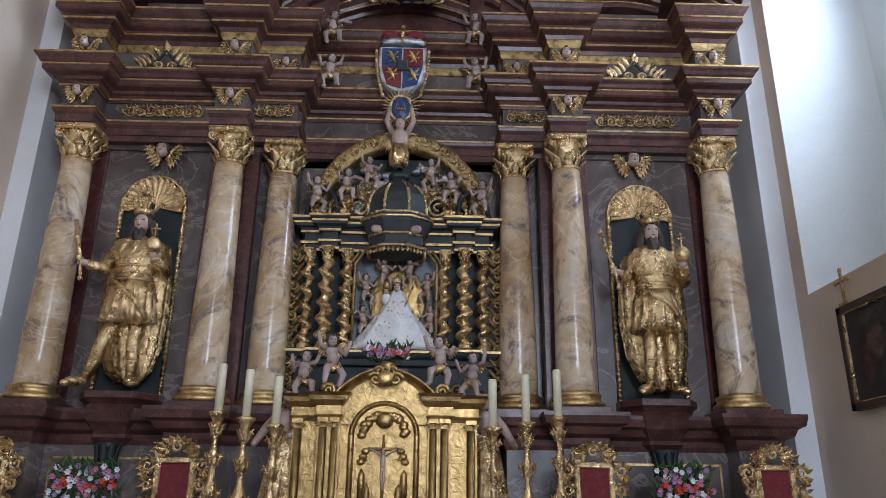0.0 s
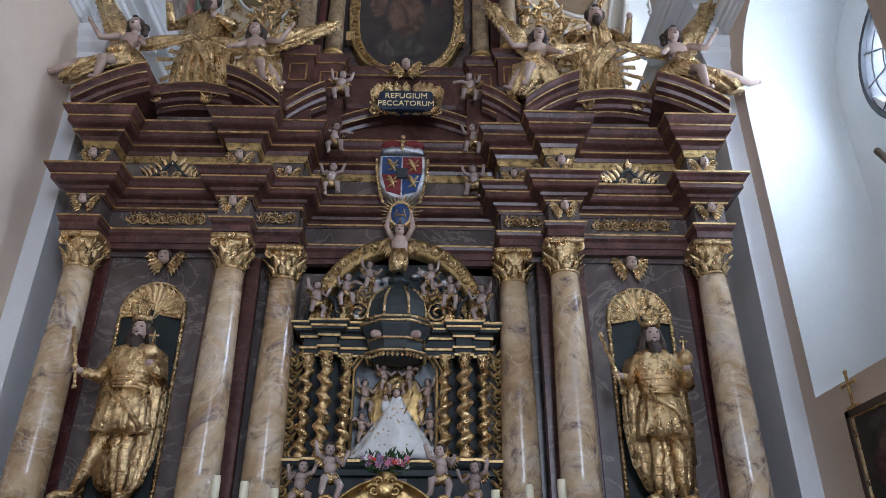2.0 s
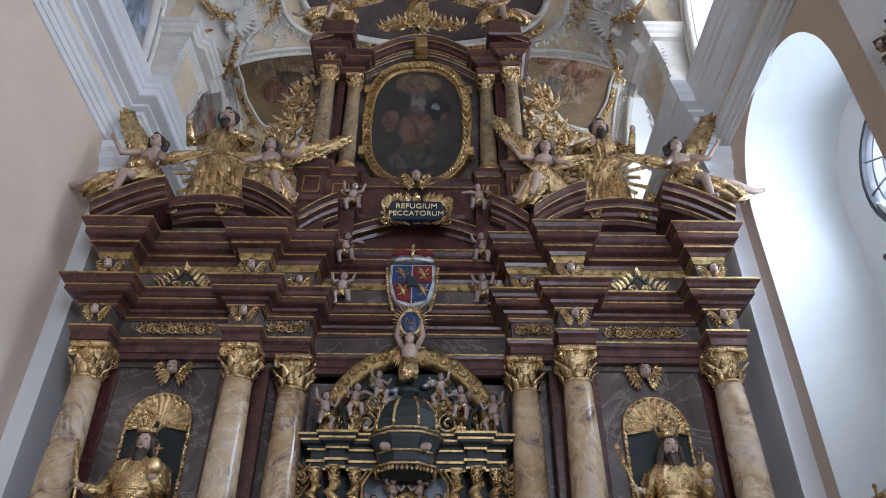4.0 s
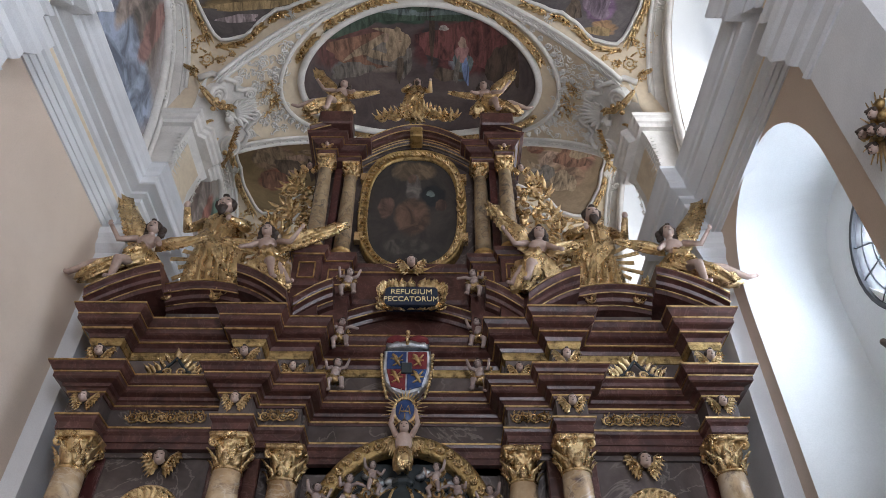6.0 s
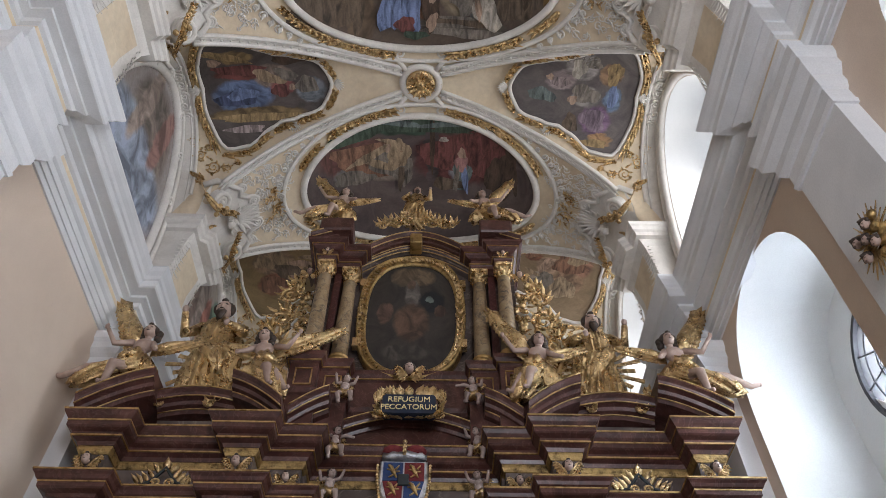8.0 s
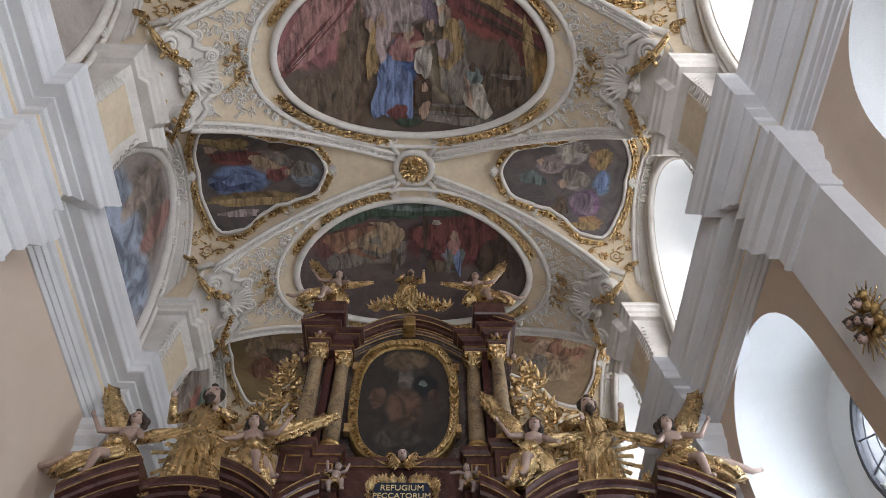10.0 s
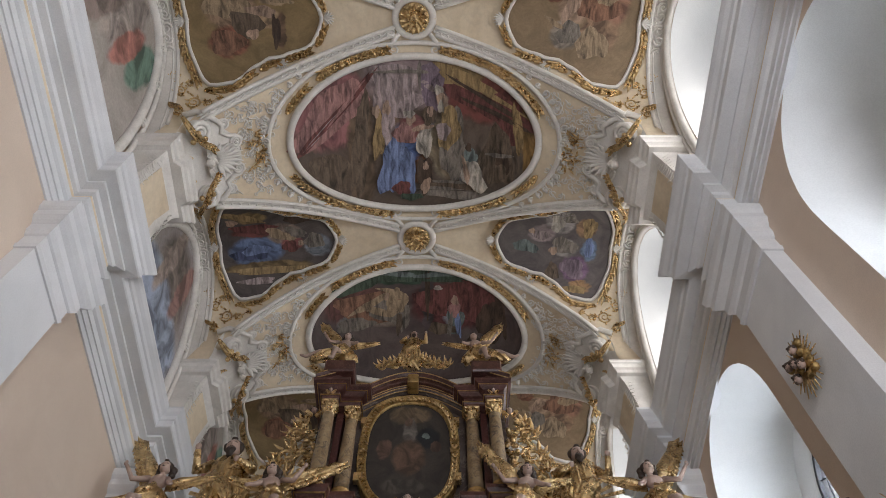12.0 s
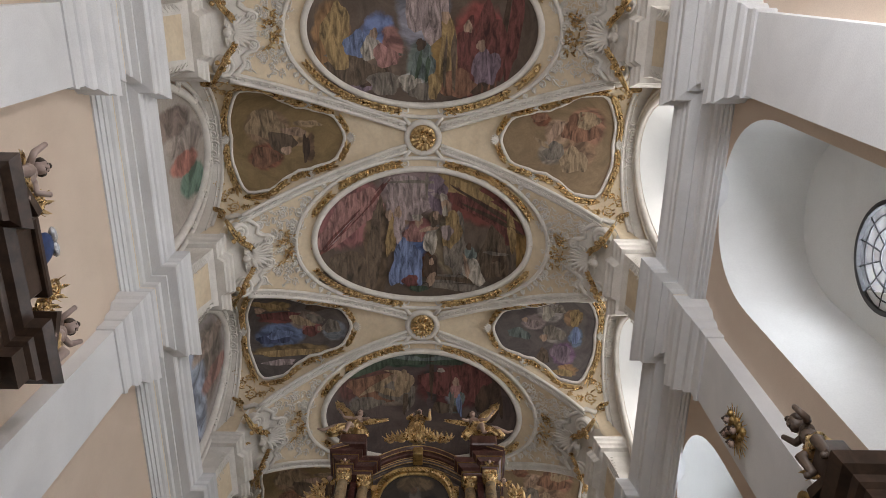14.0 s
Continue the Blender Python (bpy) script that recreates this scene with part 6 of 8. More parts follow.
ch = cherub()
ch.matrix_basis = at(CX - 3.96, 7.97, 4.7)
for s in (-1, 1):
    for u, y, z, k in ((3.96, 7.97, 4.7, 1), (2.09, 7.97, 4.7, 1), (3.96, 7.93, 5.36, 1.05), (2.09, 7.93, 5.36, 1.05), (1.5, 8.22, 5.34, 0.9), (2.98, 8.42, 4.1, 1.35)):
        if not (s < 0 and u == 3.96 and z == 4.7):
            copy_thing(ch, at(CX + s * u, y, z) @ Matrix.Scale(k, 4))
copy_thing(ch, at(CX, 8.42, 7.34) @ Matrix.Scale(1.3, 4))


def rinceau(w, h, mat, name="acanthus_panel", label="gilt openwork panel of scrolling acanthus", seed=3):
    """Scrolling acanthus: a wave of volutes with leaves, in the plane of x and z."""
    r = random.Random(seed)
    t = thing(name, label, "carving", None, "carved panels of the altar")
    n = max(1, round(w / h / 1.1))
    for i in range(n):
        for half in (-1, 1):
            me = Mesh()
            c = Vector(((i - (n - 1) / 2) * w / n + half * w / n * 0.25, 0, 0))
            me.spiral(c, h * 0.4, 1.9, h * 0.07, (half, 0, 0), (0, 0, 1), start=math.pi * 0.9, hand=-half)
            for q in range(8):
                a = q * math.pi / 4 + r.uniform(-0.3, 0.3)
                p = c + Vector((half * h * 0.34 * math.cos(a), -0.01, h * 0.34 * math.sin(a)))
                me.leaf(p, p + Vector((half * h * 0.2 * math.cos(a + 0.9), 0, h * 0.17 * math.sin(a + 0.9))), h * 0.09, (0, -0.025, 0), rows=3)
            me.blob(c + Vector((0, -0.02, 0)), (h * 0.1, 0.03, h * 0.1), 0, 8, 5)
            part("volute", me, mat, t)
    return t


pan = rinceau(0.98, 0.2, GOLD)
pan.matrix_basis = at(CX - 3.03, 8.32, 4.68)
copy_thing(pan, at(CX + 3.03, 8.32, 4.68))
pan2 = rinceau(0.46, 0.19, GOLD, seed=5)
pan2.matrix_basis = at(CX - 1.6, 8.26, 4.68)
copy_thing(pan2, at(CX + 1.6, 8.26, 4.68))
# gilt leaf gables on the upper frieze
for s in (-1, 1):
    t = thing("leaf_gable", "small black and gilt gable of acanthus leaves", "carving", at(CX + s * 3.03, 8.16, 5.16), "leaf gables of the altar")
    me = Mesh()
    me.tube([(-0.36, 0, 0.03), (-0.16, -0.01, 0.1), (0, -0.02, 0.3), (0.16, -0.01, 0.1), (0.36, 0, 0.03)], [0.02, 0.025, 0.03, 0.025, 0.02], 6)
    part("gable_bar", me, BLACK, t)
    me = Mesh()
    for k in (-1, 1):
        for i in range(5):
            q = i / 5
            a = Vector((k * (0.3 - 0.28 * q), -0.02, 0.06 + 0.26 * q * q))
            me.leaf(a, a + Vector((k * 0.07, 0, 0.12)), 0.035, (k * 0.02, -0.03, 0))
        me.spiral((k * 0.08, -0.03, 0.08), 0.06, 1.4, 0.018, (k, 0, 0), (0, 0, 1))
    me.leaf((0, -0.02, 0.26), (0, -0.02, 0.42), 0.06, (0, -0.04, 0))
    part("leaves", me, GOLD, t)


def putto(pose_id, wings=True, mats=None):
    """A naked child angel, about half a metre high; origin at the seat."""
    r = random.Random(pose_id * 11 + 1)
    me = Mesh()
    s = 1 if pose_id % 2 else -1
    me.blob((0, 0, 0.02), (0.085, 0.075, 0.075))
    me.blob((0.01 * s, -0.02, 0.11), (0.08, 0.075, 0.085))
    me.blob((0.02 * s, 0, 0.2), (0.085, 0.065, 0.07))
    face(me, (0.03 * s, -0.03, 0.34), 0.075, 0, 2)
    raised = (0.1 * s, -0.06, 0.42) if pose_id % 3 else (0.17 * s, -0.14, 0.2)
    limb(me, [(0.09 * s, 0, 0.24), (0.18 * s, -0.03, 0.28), Vector(raised) + Vector((0.12 * s, 0, 0))], [0.035, 0.032, 0.024])
    limb(me, [(-0.07 * s, 0, 0.24), (-0.15 * s, -0.06, 0.16), (-0.19 * s, -0.12, 0.22 + 0.1 * r.random())], [0.035, 0.032, 0.024])
    limb(me, [(0.05 * s, -0.02, 0), (0.1 * s, -0.14, -0.03), (0.12 * s, -0.12, -0.19), (0.13 * s, -0.17, -0.21)], [0.055, 0.05, 0.036, 0.028])
    limb(me, [(-0.05 * s, -0.02, 0), (-0.12 * s, -0.1, -0.1), (-0.08 * s, -0.06, -0.24), (-0.1 * s, -0.12, -0.27)], [0.055, 0.048, 0.036, 0.028])
    cloth(me, [((0, -0.02, 0.04), 0.1, 0.09), ((0.02, -0.03, -0.02), 0.11, 0.1), ((0.04 * s, -0.03, -0.07), 0.08, 0.07)], 6, 0.12, 1, 24)
    if wings:
        for k in (-1, 1):
            wing(me, (k * 0.04, 0.05, 0.2), (k * 0.17, 0.07, 0.3), (k * 0.06, 0, -0.16), (0, -1, 0), 5, 1)
    return me


def set_putto(pid, u, y, z, k=1.0, rz=0, label="small painted wooden putto with gilt wings", wings=True, flesh=PUTTO):
    ob = part("putto", putto(pid, wings), [flesh, GOLD, HAIR], None, "", at(CX + u, y, z, rz) @ Matrix.Scale(k, 4))
    return tagged(ob, label, "putto", "putti of the altar")


for i, (u, y, z) in enumerate(((-0.98, 8.42, 5.32), (1.0, 8.42, 5.32), (-0.98, 8.42, 6.0), (1.0, 8.42, 6.02), (-0.93, 8.25, 6.8), (0.96, 8.25, 6.8))):
    set_putto(i + 1, u, y, z, 0.8, rz=(20 if u < 0 else -20))


# coat of arms with a princely hat, on the middle of the upper frieze
arms = thing("coat_of_arms", "quartered red and blue coat of arms under a red princely hat", "coat of arms", at(CX, 8.36, 5.42))
SH = [(-0.3, 0.3), (0.3, 0.3), (0.31, 0.0), (0.27, -0.2), (0.16, -0.33), (0, -0.4), (-0.16, -0.33), (-0.27, -0.2), (-0.31, 0.0)]
me = Mesh()
me.loft([[(x * k, y, z * k) for x, z in SH] for k, y in ((1.06, 0.2), (1.06, -0.02), (1.0, -0.05), (0.98, -0.06))], smooth=False)
part("shield", me, SILVER, arms)
for sx, sz, mt in ((-1, 1, BLUE), (1, 1, VELVET), (-1, -1, VELVET), (1, -1, BLUE)):
    me = Mesh()
    x0, x1 = (0.01, 0.27)
    z0, z1 = (0.0, 0.27) if sz > 0 else (-0.01, -0.27)
    pts = [(sx * x0, z0), (sx * x1, z0), (sx * (x1 if sz > 0 else 0.2), z1), (sx * x0, z1 - (0.06 if sz < 0 else 0))]
    if (sx > 0) != (sz > 0):
        pts = pts[::-1]
    me.loft([[(x, y, z) for x, z in pts] for y in (-0.055, -0.075)], smooth=False)
    q = part("quarter", me, mt, arms)
    g = Mesh()
    c = Vector((sx * 0.14, -0.085, sz * 0.13))
    g.tube([c + Vector((0.05, 0, -0.09)), c + Vector((0, -0.01, 0)), c + Vector((-0.02, 0, 0.06)), c + Vector((-0.06, 0, 0.09))], [0.012, 0.03, 0.026, 0.02], 6)
    for a, b2 in (((0.0, 0.02), (-0.08, 0.03)), ((0, -0.01), (0.09, 0.0)), ((0.02, -0.04), (-0.05, -0.09)), ((0.03, 0.02), (0.08, 0.09))):
        g.tube([c + Vector((a[0], 0, a[1])), c + Vector((b2[0], 0, b2[1]))], [0.016, 0.01], 5)
    part("charge", g, GOLD_FINE, q)
me = Mesh()
me.box(-0.075, -0.1, -0.08, 0.075, -0.06, 0.09, bevel=0.012)
part("inner_shield", me, BLACK, arms)
for k in (-1, 1):
    me = Mesh()
    me.blob((k * 0.15, -0.06, 0.45), (0.15, 0.1, 0.085), 0, 14, 8)
    part("hat_lobe", me, VELVET, arms, "red velvet cap")
    me = Mesh()
    for i in range(15):
        q = i / 14
        me.blob((k * (0.35 - 0.1 * q * q), -0.03, 0.25 - 0.66 * q), (0.026, 0.026, 0.026), 0, 6, 5)
    part("order_chain", me, GOLD, arms, "gilt chain of beads")
me = Mesh()
me.loft([[(0.3 * c, -0.06 + 0.09 * sn, z + 0.02 * math.cos(9 * a)) for a in arc(0, 2 * math.pi, 27)[:-1] for c, sn in ((math.cos(a), math.sin(a)),)] for z in (0.32, 0.39)])
part("ermine_brim", me, SILVER, arms)
me = Mesh()
me.tube([(0, -0.13, 0.34), (0, -0.17, 0.46), (0, -0.1, 0.55)], 0.03, 6)
me.blob((0, -0.1, 0.58), (0.035,) * 3)
part("hat_arch", me, GOLD, arms)

# monogram badge in a burst of rays, held up by a winged figure
bd = thing("monogram_badge", "blue oval badge with a gilt monogram and rays", "badge", at(CX, 8.3, 4.78))
me = Mesh()
me.loft([[(0.13 * k * math.cos(a), y, 0.17 * k * math.sin(a)) for a in arc(0, 2 * math.pi, 28)[:-1]] for k, y in ((1, 0.1), (1, -0.02), (0.9, -0.035), (0.01, -0.036))])
part("field", me, BLUE, bd)
me = Mesh()
me.tube([(0.14 * math.cos(a), -0.03, 0.18 * math.sin(a)) for a in arc(0, 2 * math.pi, 30)], 0.022, 6, caps=False)
part("rim", me, GOLD, bd)
for i in range(32):
    me = Mesh()
    a = 2 * math.pi * i / 32
    L = 0.3 if i % 2 else 0.25
    me.tube([(0.15 * math.cos(a), -0.02, 0.19 * math.sin(a)), (L * math.cos(a), -0.02, (L + 0.04) * math.sin(a))], [0.014, 0.003], 4)
    part("ray", me, GOLD, bd)
me = Mesh()
for pts in (((-0.07, -0.06), (-0.045, 0.07), (0, -0.03), (0.045, 0.07), (0.07, -0.06)), ((-0.05, -0.02), (0.05, -0.02)), ((0, -0.05), (0, -0.12))):
    me.tube([(x, -0.045, z) for x, z in pts], 0.009, 5)
part("monogram", me, GOLD_FINE, bd)
me = Mesh()
cloth(me, [((0, 0, 0.3), 0.1, 0.08), ((0, 0, 0.15), 0.12, 0.09), ((0, -0.02, 0.02), 0.1, 0.09)], 6, 0.1)
me.blob((0, 0, 0.4), (0.11, 0.08, 0.15), 1)
face(me, (0, -0.03, 0.6), 0.075, 1, 2)
for k in (-1, 1):
    limb(me, [(k * 0.1, 0, 0.5), (k * 0.17, -0.02, 0.64), (k * 0.14, -0.05, 0.82)], [0.04, 0.035, 0.025], 1)
    wing(me, (k * 0.06, 0.06, 0.45), (k * 0.22, 0.06, 0.5), (k * 0.04, 0, -0.34), (0, -1, 0), 6)
tagged(part("angel_statue", me, FIG, None, "", at(CX, 8.3, 3.95)), "winged figure with raised arms carrying the badge", "statue")

# inscription
NAVY = painted("navy_paint", [(0.3, (0.006, 0.012, 0.03)), (0.7, (0.012, 0.024, 0.055))], 0.6, 8)
pl = thing("inscription_plaque", "dark blue plaque with gilt lettering in a gilt leaf frame", "plaque", at(CX + 0.03, 8.22, 6.56) @ Matrix.Scale(0.94, 4))
me = Mesh()
P = [(-0.4, 0.13), (-0.36, 0.17), (0.36, 0.17), (0.4, 0.13), (0.4, -0.13), (0.36, -0.17), (-0.36, -0.17), (-0.4, -0.13)]
me.loft([[(x, y, z) for x, z in P] for y in (0.1, -0.08)], smooth=False)
part("field", me, NAVY, pl)
g = Mesh()
r2 = random.Random(5)
for i in range(44):
    a = 2 * math.pi * i / 44
    x, z = 0.44 * math.copysign(abs(math.cos(a)) ** 0.6, math.cos(a)), 0.2 * math.copysign(abs(math.sin(a)) ** 0.6, math.sin(a))
    g.leaf((x, -0.03, z), (x * 1.22 + r2.uniform(-0.03, 0.03), -0.05, z * 1.5), 0.075, (0.01, -0.06, 0))
for k in (-1, 1):
    for q in (-1, 1):
        g.spiral((k * 0.44, -0.05, q * 0.16), 0.09, 1.5, 0.025, (k, 0, 0), (0, 0, q))
part("leaf_frame", g, GOLD, pl)


def lettering(text, size, m, mat, parent):
    cu = bpy.data.curves.new("lettering", "FONT")
    cu.body, cu.size, cu.align_x, cu.align_y, cu.extrude = text, size, "CENTER", "CENTER", 0.006
    tmp = bpy.data.objects.new("lettering_tmp", cu)
    scene.collection.objects.link(tmp)
    data = bpy.data.meshes.new_from_object(tmp.evaluated_get(bpy.context.evaluated_depsgraph_get()))
    bpy.data.objects.remove(tmp)
    bpy.data.curves.remove(cu)
    data.materials.clear()
    data.materials.append(mat)
    ob = new("lettering", data)
    ob.parent, ob.matrix_basis = parent, m
    return ob


LETTER = painted("gilt_letter_paint", [(0.3, (0.72, 0.56, 0.28)), (0.7, (0.85, 0.7, 0.4))], 0.45, 12)
lettering("REFUGIUM", 0.135, pose(0, -0.088, 0.07, 90), LETTER, pl)
lettering("PECCATORUM", 0.128, pose(0, -0.088, -0.07, 90), LETTER, pl)

# painting of the upper storey
PIC = fresco("altar_painting", (0.02, 0.017, 0.015), (0.045, 0.036, 0.03), [
    (0.5, 0.12, 0.26, 0.1, (0.14, 0.1, 0.06)), (0.5, 0.28, 0.09, 0.13, (0.13, 0.115, 0.1)), (0.48, 0.2, 0.05, 0.05, (0.16, 0.1, 0.07)), (0.72, 0.36, 0.15, 0.1, (0.008, 0.012, 0.014)), (0.7, 0.34, 0.05, 0.025, (0.13, 0.16, 0.15)),
    (0.5, 0.55, 0.2, 0.17, (0.11, 0.065, 0.042)), (0.2, 0.48, 0.09, 0.1, (0.12, 0.07, 0.05)), (0.45, 0.82, 0.26, 0.07, (0.07, 0.06, 0.05)), (0.82, 0.45, 0.07, 0.06, (0.09, 0.05, 0.035))], upright="X")


def stadium(hw, zc, hh, n=40):
    return [(hw * math.copysign(abs(math.cos(a)) ** 0.8, math.cos(a)), zc + hh * math.copysign(abs(math.sin(a)) ** 0.72, math.sin(a))) for a in arc(0, 2 * math.pi, n)[:-1]]


pt = thing("altar_painting", "dark oil painting in a carved gilt frame", "painting", at(CX - 0.03, 8.68, 0))
ZP, HP = 8.9, 1.3
me = Mesh()
me.loft([[(x * k, 0.05, ZP + (z - ZP) * k) for x, z in stadium(0.76, ZP, HP)] for k in (1, 0.6, 0.2, 0.01)], caps=False)
part("canvas", me, PIC, pt)
fr = Mesh()
E1 = stadium(0.78, ZP, HP + 0.02, 80)
fr.loft([[(x * kx, y, ZP + (z - ZP) * kz) for x, z in E1] for kx, kz, y in ((0.97, 0.98, 0.04), (0.98, 0.985, -0.02), (1.02, 1.015, 0.0), (1.12, 1.07, -0.03), (1.15, 1.09, -0.08), (1.18, 1.11, -0.02), (1.18, 1.11, 0.15))], caps=False)
part("frame", fr, GOLD_OLD, pt)
g = Mesh()
for i in range(len(E1)):
    x, z = E1[i]
    x2, z2 = E1[(i + 1) % len(E1)]
    d = Vector((x2 - x, 0, z2 - z)) * 1.08
    p = Vector((x * 1.065, -0.03, ZP + (z - ZP) * 1.04))
    side = Vector((d.z, 0, -d.x))
    for w in (-0.4, 0.4):
        g.leaf(p, p + d * 0.8 + side * w, 0.035, (0, -0.03, 0), rows=3)
for k in (-1, 1):
    for q in (-1, 1):
        g.box(min(k * 0.8, k * 0.93), -0.07, ZP + q * 0.72 - 0.09, max(k * 0.8, k * 0.93), 0.05, ZP + q * 0.72 + 0.09)
part("leaf_border", g, GOLD, pt)

# ---- the shrine in the middle of the altar ----
shrine = thing("shrine", "black and gilt carved shrine with twisted columns and a small dome", "shrine", at(CX, 8.5, 0))


def sp(name, me, mat, label="", parent=None):
    return part(name, me, mat, parent or shrine, label)


me = Mesh()
me.box(-1.17, 0.1, -1.0, 1.17, 0.42, 1.5)
me.box(-1.17, 0.02, 1.5, 1.17, 0.42, 1.58, bevel=0.01)
me.box(-1.12, 0.28, 1.6, 1.12, 0.42, 3.0)
sp("body", me, BLACK)
SF = [(-1.2, 0.4), (-1.2, 0.0), (-0.97, 0.0), (-0.97, -0.08), (-0.68, -0.08), (-0.68, 0.02), (-0.36, 0.02), (-0.2, -0.2), (0.2, -0.2), (0.36, 0.02), (0.68, 0.02), (0.68, -0.08), (0.97, -0.08), (0.97, 0.0), (1.2, 0.0), (1.2, 0.4)]
for nm, prof, mat, fil in (("base_moulding", [(-0.1, 1.58), (0.0, 1.58), (0.03, 1.61), (0.05, 1.66), (0.05, 1.69), (-0.1, 1.7)], BLACK, (3,)),
                           ("architrave", [(-0.1, 2.93), (-0.04, 2.93), (-0.04, 3.0), (-0.02, 3.02), (-0.1, 3.03)], BLACK, (1, 3)),
                           ("frieze", [(-0.1, 3.03), (-0.05, 3.03), (-0.05, 3.17), (-0.1, 3.17)], BLACK, ()),
                           ("cornice", [(-0.1, 3.16), (-0.02, 3.16), (0.0, 3.2), (0.05, 3.22), (0.06, 3.26), (0.09, 3.29), (0.09, 3.32), (-0.1, 3.33)], BLACK, (1, 4, 6))):
    m2 = Mesh()
    m2.sweep(SF if nm != "base_moulding" else [p for p in SF if abs(p[0]) > 0.4], prof)
    o = sp(nm, m2, mat)
    for i in fil:
        g = Mesh()
        a, z = prof[i]
        g.sweep(SF if nm != "base_moulding" else [p for p in SF if abs(p[0]) > 0.4], [(a - 0.01, z - 0.014), (a + 0.012, z - 0.014), (a + 0.012, z + 0.014), (a - 0.01, z + 0.014)])
        sp("gilt_fillet", g, GOLD_FINE, "", o)
for s in (-1, 1):
    for u, y, k in ((1.06, -0.03, 0.95), (0.83, -0.12, 1.08), (0.6, -0.03, 0.95)):
        c = thing("twisted_column", "gilded twisted column with a leafy capital", "column", at(CX + s * u, 8.5 + y + 0.02, 1.68), "twisted columns of the shrine")
        b = Mesh()
        b.lathe([(0.085, 0), (0.085, 0.02), (0.075, 0.03), (0.08, 0.05), (0.06, 0.07)], 14)
        part("base", b, GOLD, c)
        t = Mesh()
        n, turns = 60, 5.2
        rings = []
        for i in range(n + 1):
            q = i / n
            a = s * q * turns * 2 * math.pi
            rr = 0.072 * k * (1 - 0.12 * q)
            cx2, cy2 = 0.03 * math.cos(a), 0.03 * math.sin(a)
            rings.append([(cx2 + rr * math.cos(b2), cy2 + rr * math.sin(b2), 0.06 + 1.02 * q) for b2 in arc(0, 2 * math.pi, 14)[:-1]])
        t.loft(rings)
        part("shaft", t, GOLD, c)
        cp = Mesh()
        capital(cp, 0.05, 0.17)
        part("capital", cp, GOLD, c).location = (0, 0, 1.07)
    # pierced carved strip at the side of the shrine
    g = Mesh()
    for i in range(12):
        z = 0.75 + i * 0.19
        g.spiral((s * 1.24, 0.05, z), 0.075, 1.5, 0.022, (s * (1 if i % 2 else -1), 0, 0), (0, 0, 1))
        for q in range(3):
            g.leaf((s * 1.22, 0.04, z + 0.05 * q), (s * (1.22 + 0.1 * (1 if (i + q) % 2 else -1)), 0.02, z + 0.09 + 0.05 * q), 0.035, (0, -0.03, 0), rows=3)
    g.tube([(s * 1.32, 0.08, 0.6), (s * 1.32, 0.08, 3.05)], 0.02, 6)
    sp("carved_wing", g, GOLD_OLD, "pierced gilt acanthus strip")
    for z0, z1, n in ((0.62, 1.5, 4),):
        g = Mesh()
        for i in range(n):
            g.spiral((s * 0.75, 0.08, z0 + 0.2 * i), 0.08, 1.4, 0.02, (s, 0, 0), (0, 0, 1))
        sp("scrolls", g, GOLD_OLD)
    bars = Mesh()
    for x in (0.56, 0.5):
        bars.tube([(s * x, 0.02, 1.72), (s * x, 0.02, 2.75), (s * (x - 0.12), 0.0, 2.92)], 0.02, 6)
    sp("niche_jamb", bars, GOLD_OLD)
CLOUD = painted("grey_marbling", [(0.3, (0.1, 0.11, 0.12)), (0.6, (0.24, 0.26, 0.28))], 0.5, 4)
me = Mesh()
me.add([(-0.55, 0.27, 1.66), (0.55, 0.27, 1.66), (0.55, 0.27, 2.94), (-0.55, 0.27, 2.94)], [(0, 1, 2, 3)], smooth=False)
sp("niche_back", me, CLOUD)
me = Mesh()
me.blob((0.02, 0.24, 2.36), (0.36, 0.03, 0.42), 0, 32, 12)
sp("halo", me, BRASS, "polished gilt halo disc")
# hanging baldachin and dome
me = Mesh()
oct8 = lambda r, z: [(r * math.cos(math.pi / 8 + math.pi / 4 * i), -0.06 + 0.75 * r * math.sin(math.pi / 8 + math.pi / 4 * i), z) for i in range(8)]
me.loft([oct8(r, z) for r, z in ((0.02, 2.78), (0.3, 2.82), (0.36, 2.86), (0.38, 2.9), (0.34, 2.93), (0.35, 3.05), (0.37, 3.06), (0.42, 3.15), (0.45, 3.2), (0.47, 3.26), (0.4, 3.32))], smooth=False)
sp("baldachin", me, BLACK)
g = Mesh()
for r, z in ((0.385, 2.89), (0.36, 3.05), (0.47, 3.24), (0.42, 3.31)):
    p = oct8(r, z)
    g.tube(p + p[:1], 0.018, 6, caps=False)
for i in range(40):
    p = oct8(0.37, 2.83)
    j = i // 5
    q = (i % 5) / 5
    v = Vector(p[j]).lerp(Vector(p[(j + 1) % 8]), q)
    g.leaf(v + Vector((0, 0, 0.04)), v - Vector((0, 0, 0.03)), 0.022, (0, -0.015, 0), rows=2)
sp("gilt_trim", g, GOLD)
me = Mesh()
me.loft([oct8(r, z) for r, z in ((0.38, 3.32), (0.38, 3.45), (0.35, 3.58), (0.27, 3.7), (0.16, 3.78), (0.1, 3.83), (0.14, 3.86), (0.14, 3.9), (0.08, 3.95))], smooth=False)
sp("dome", me, BLACK)
g = Mesh()
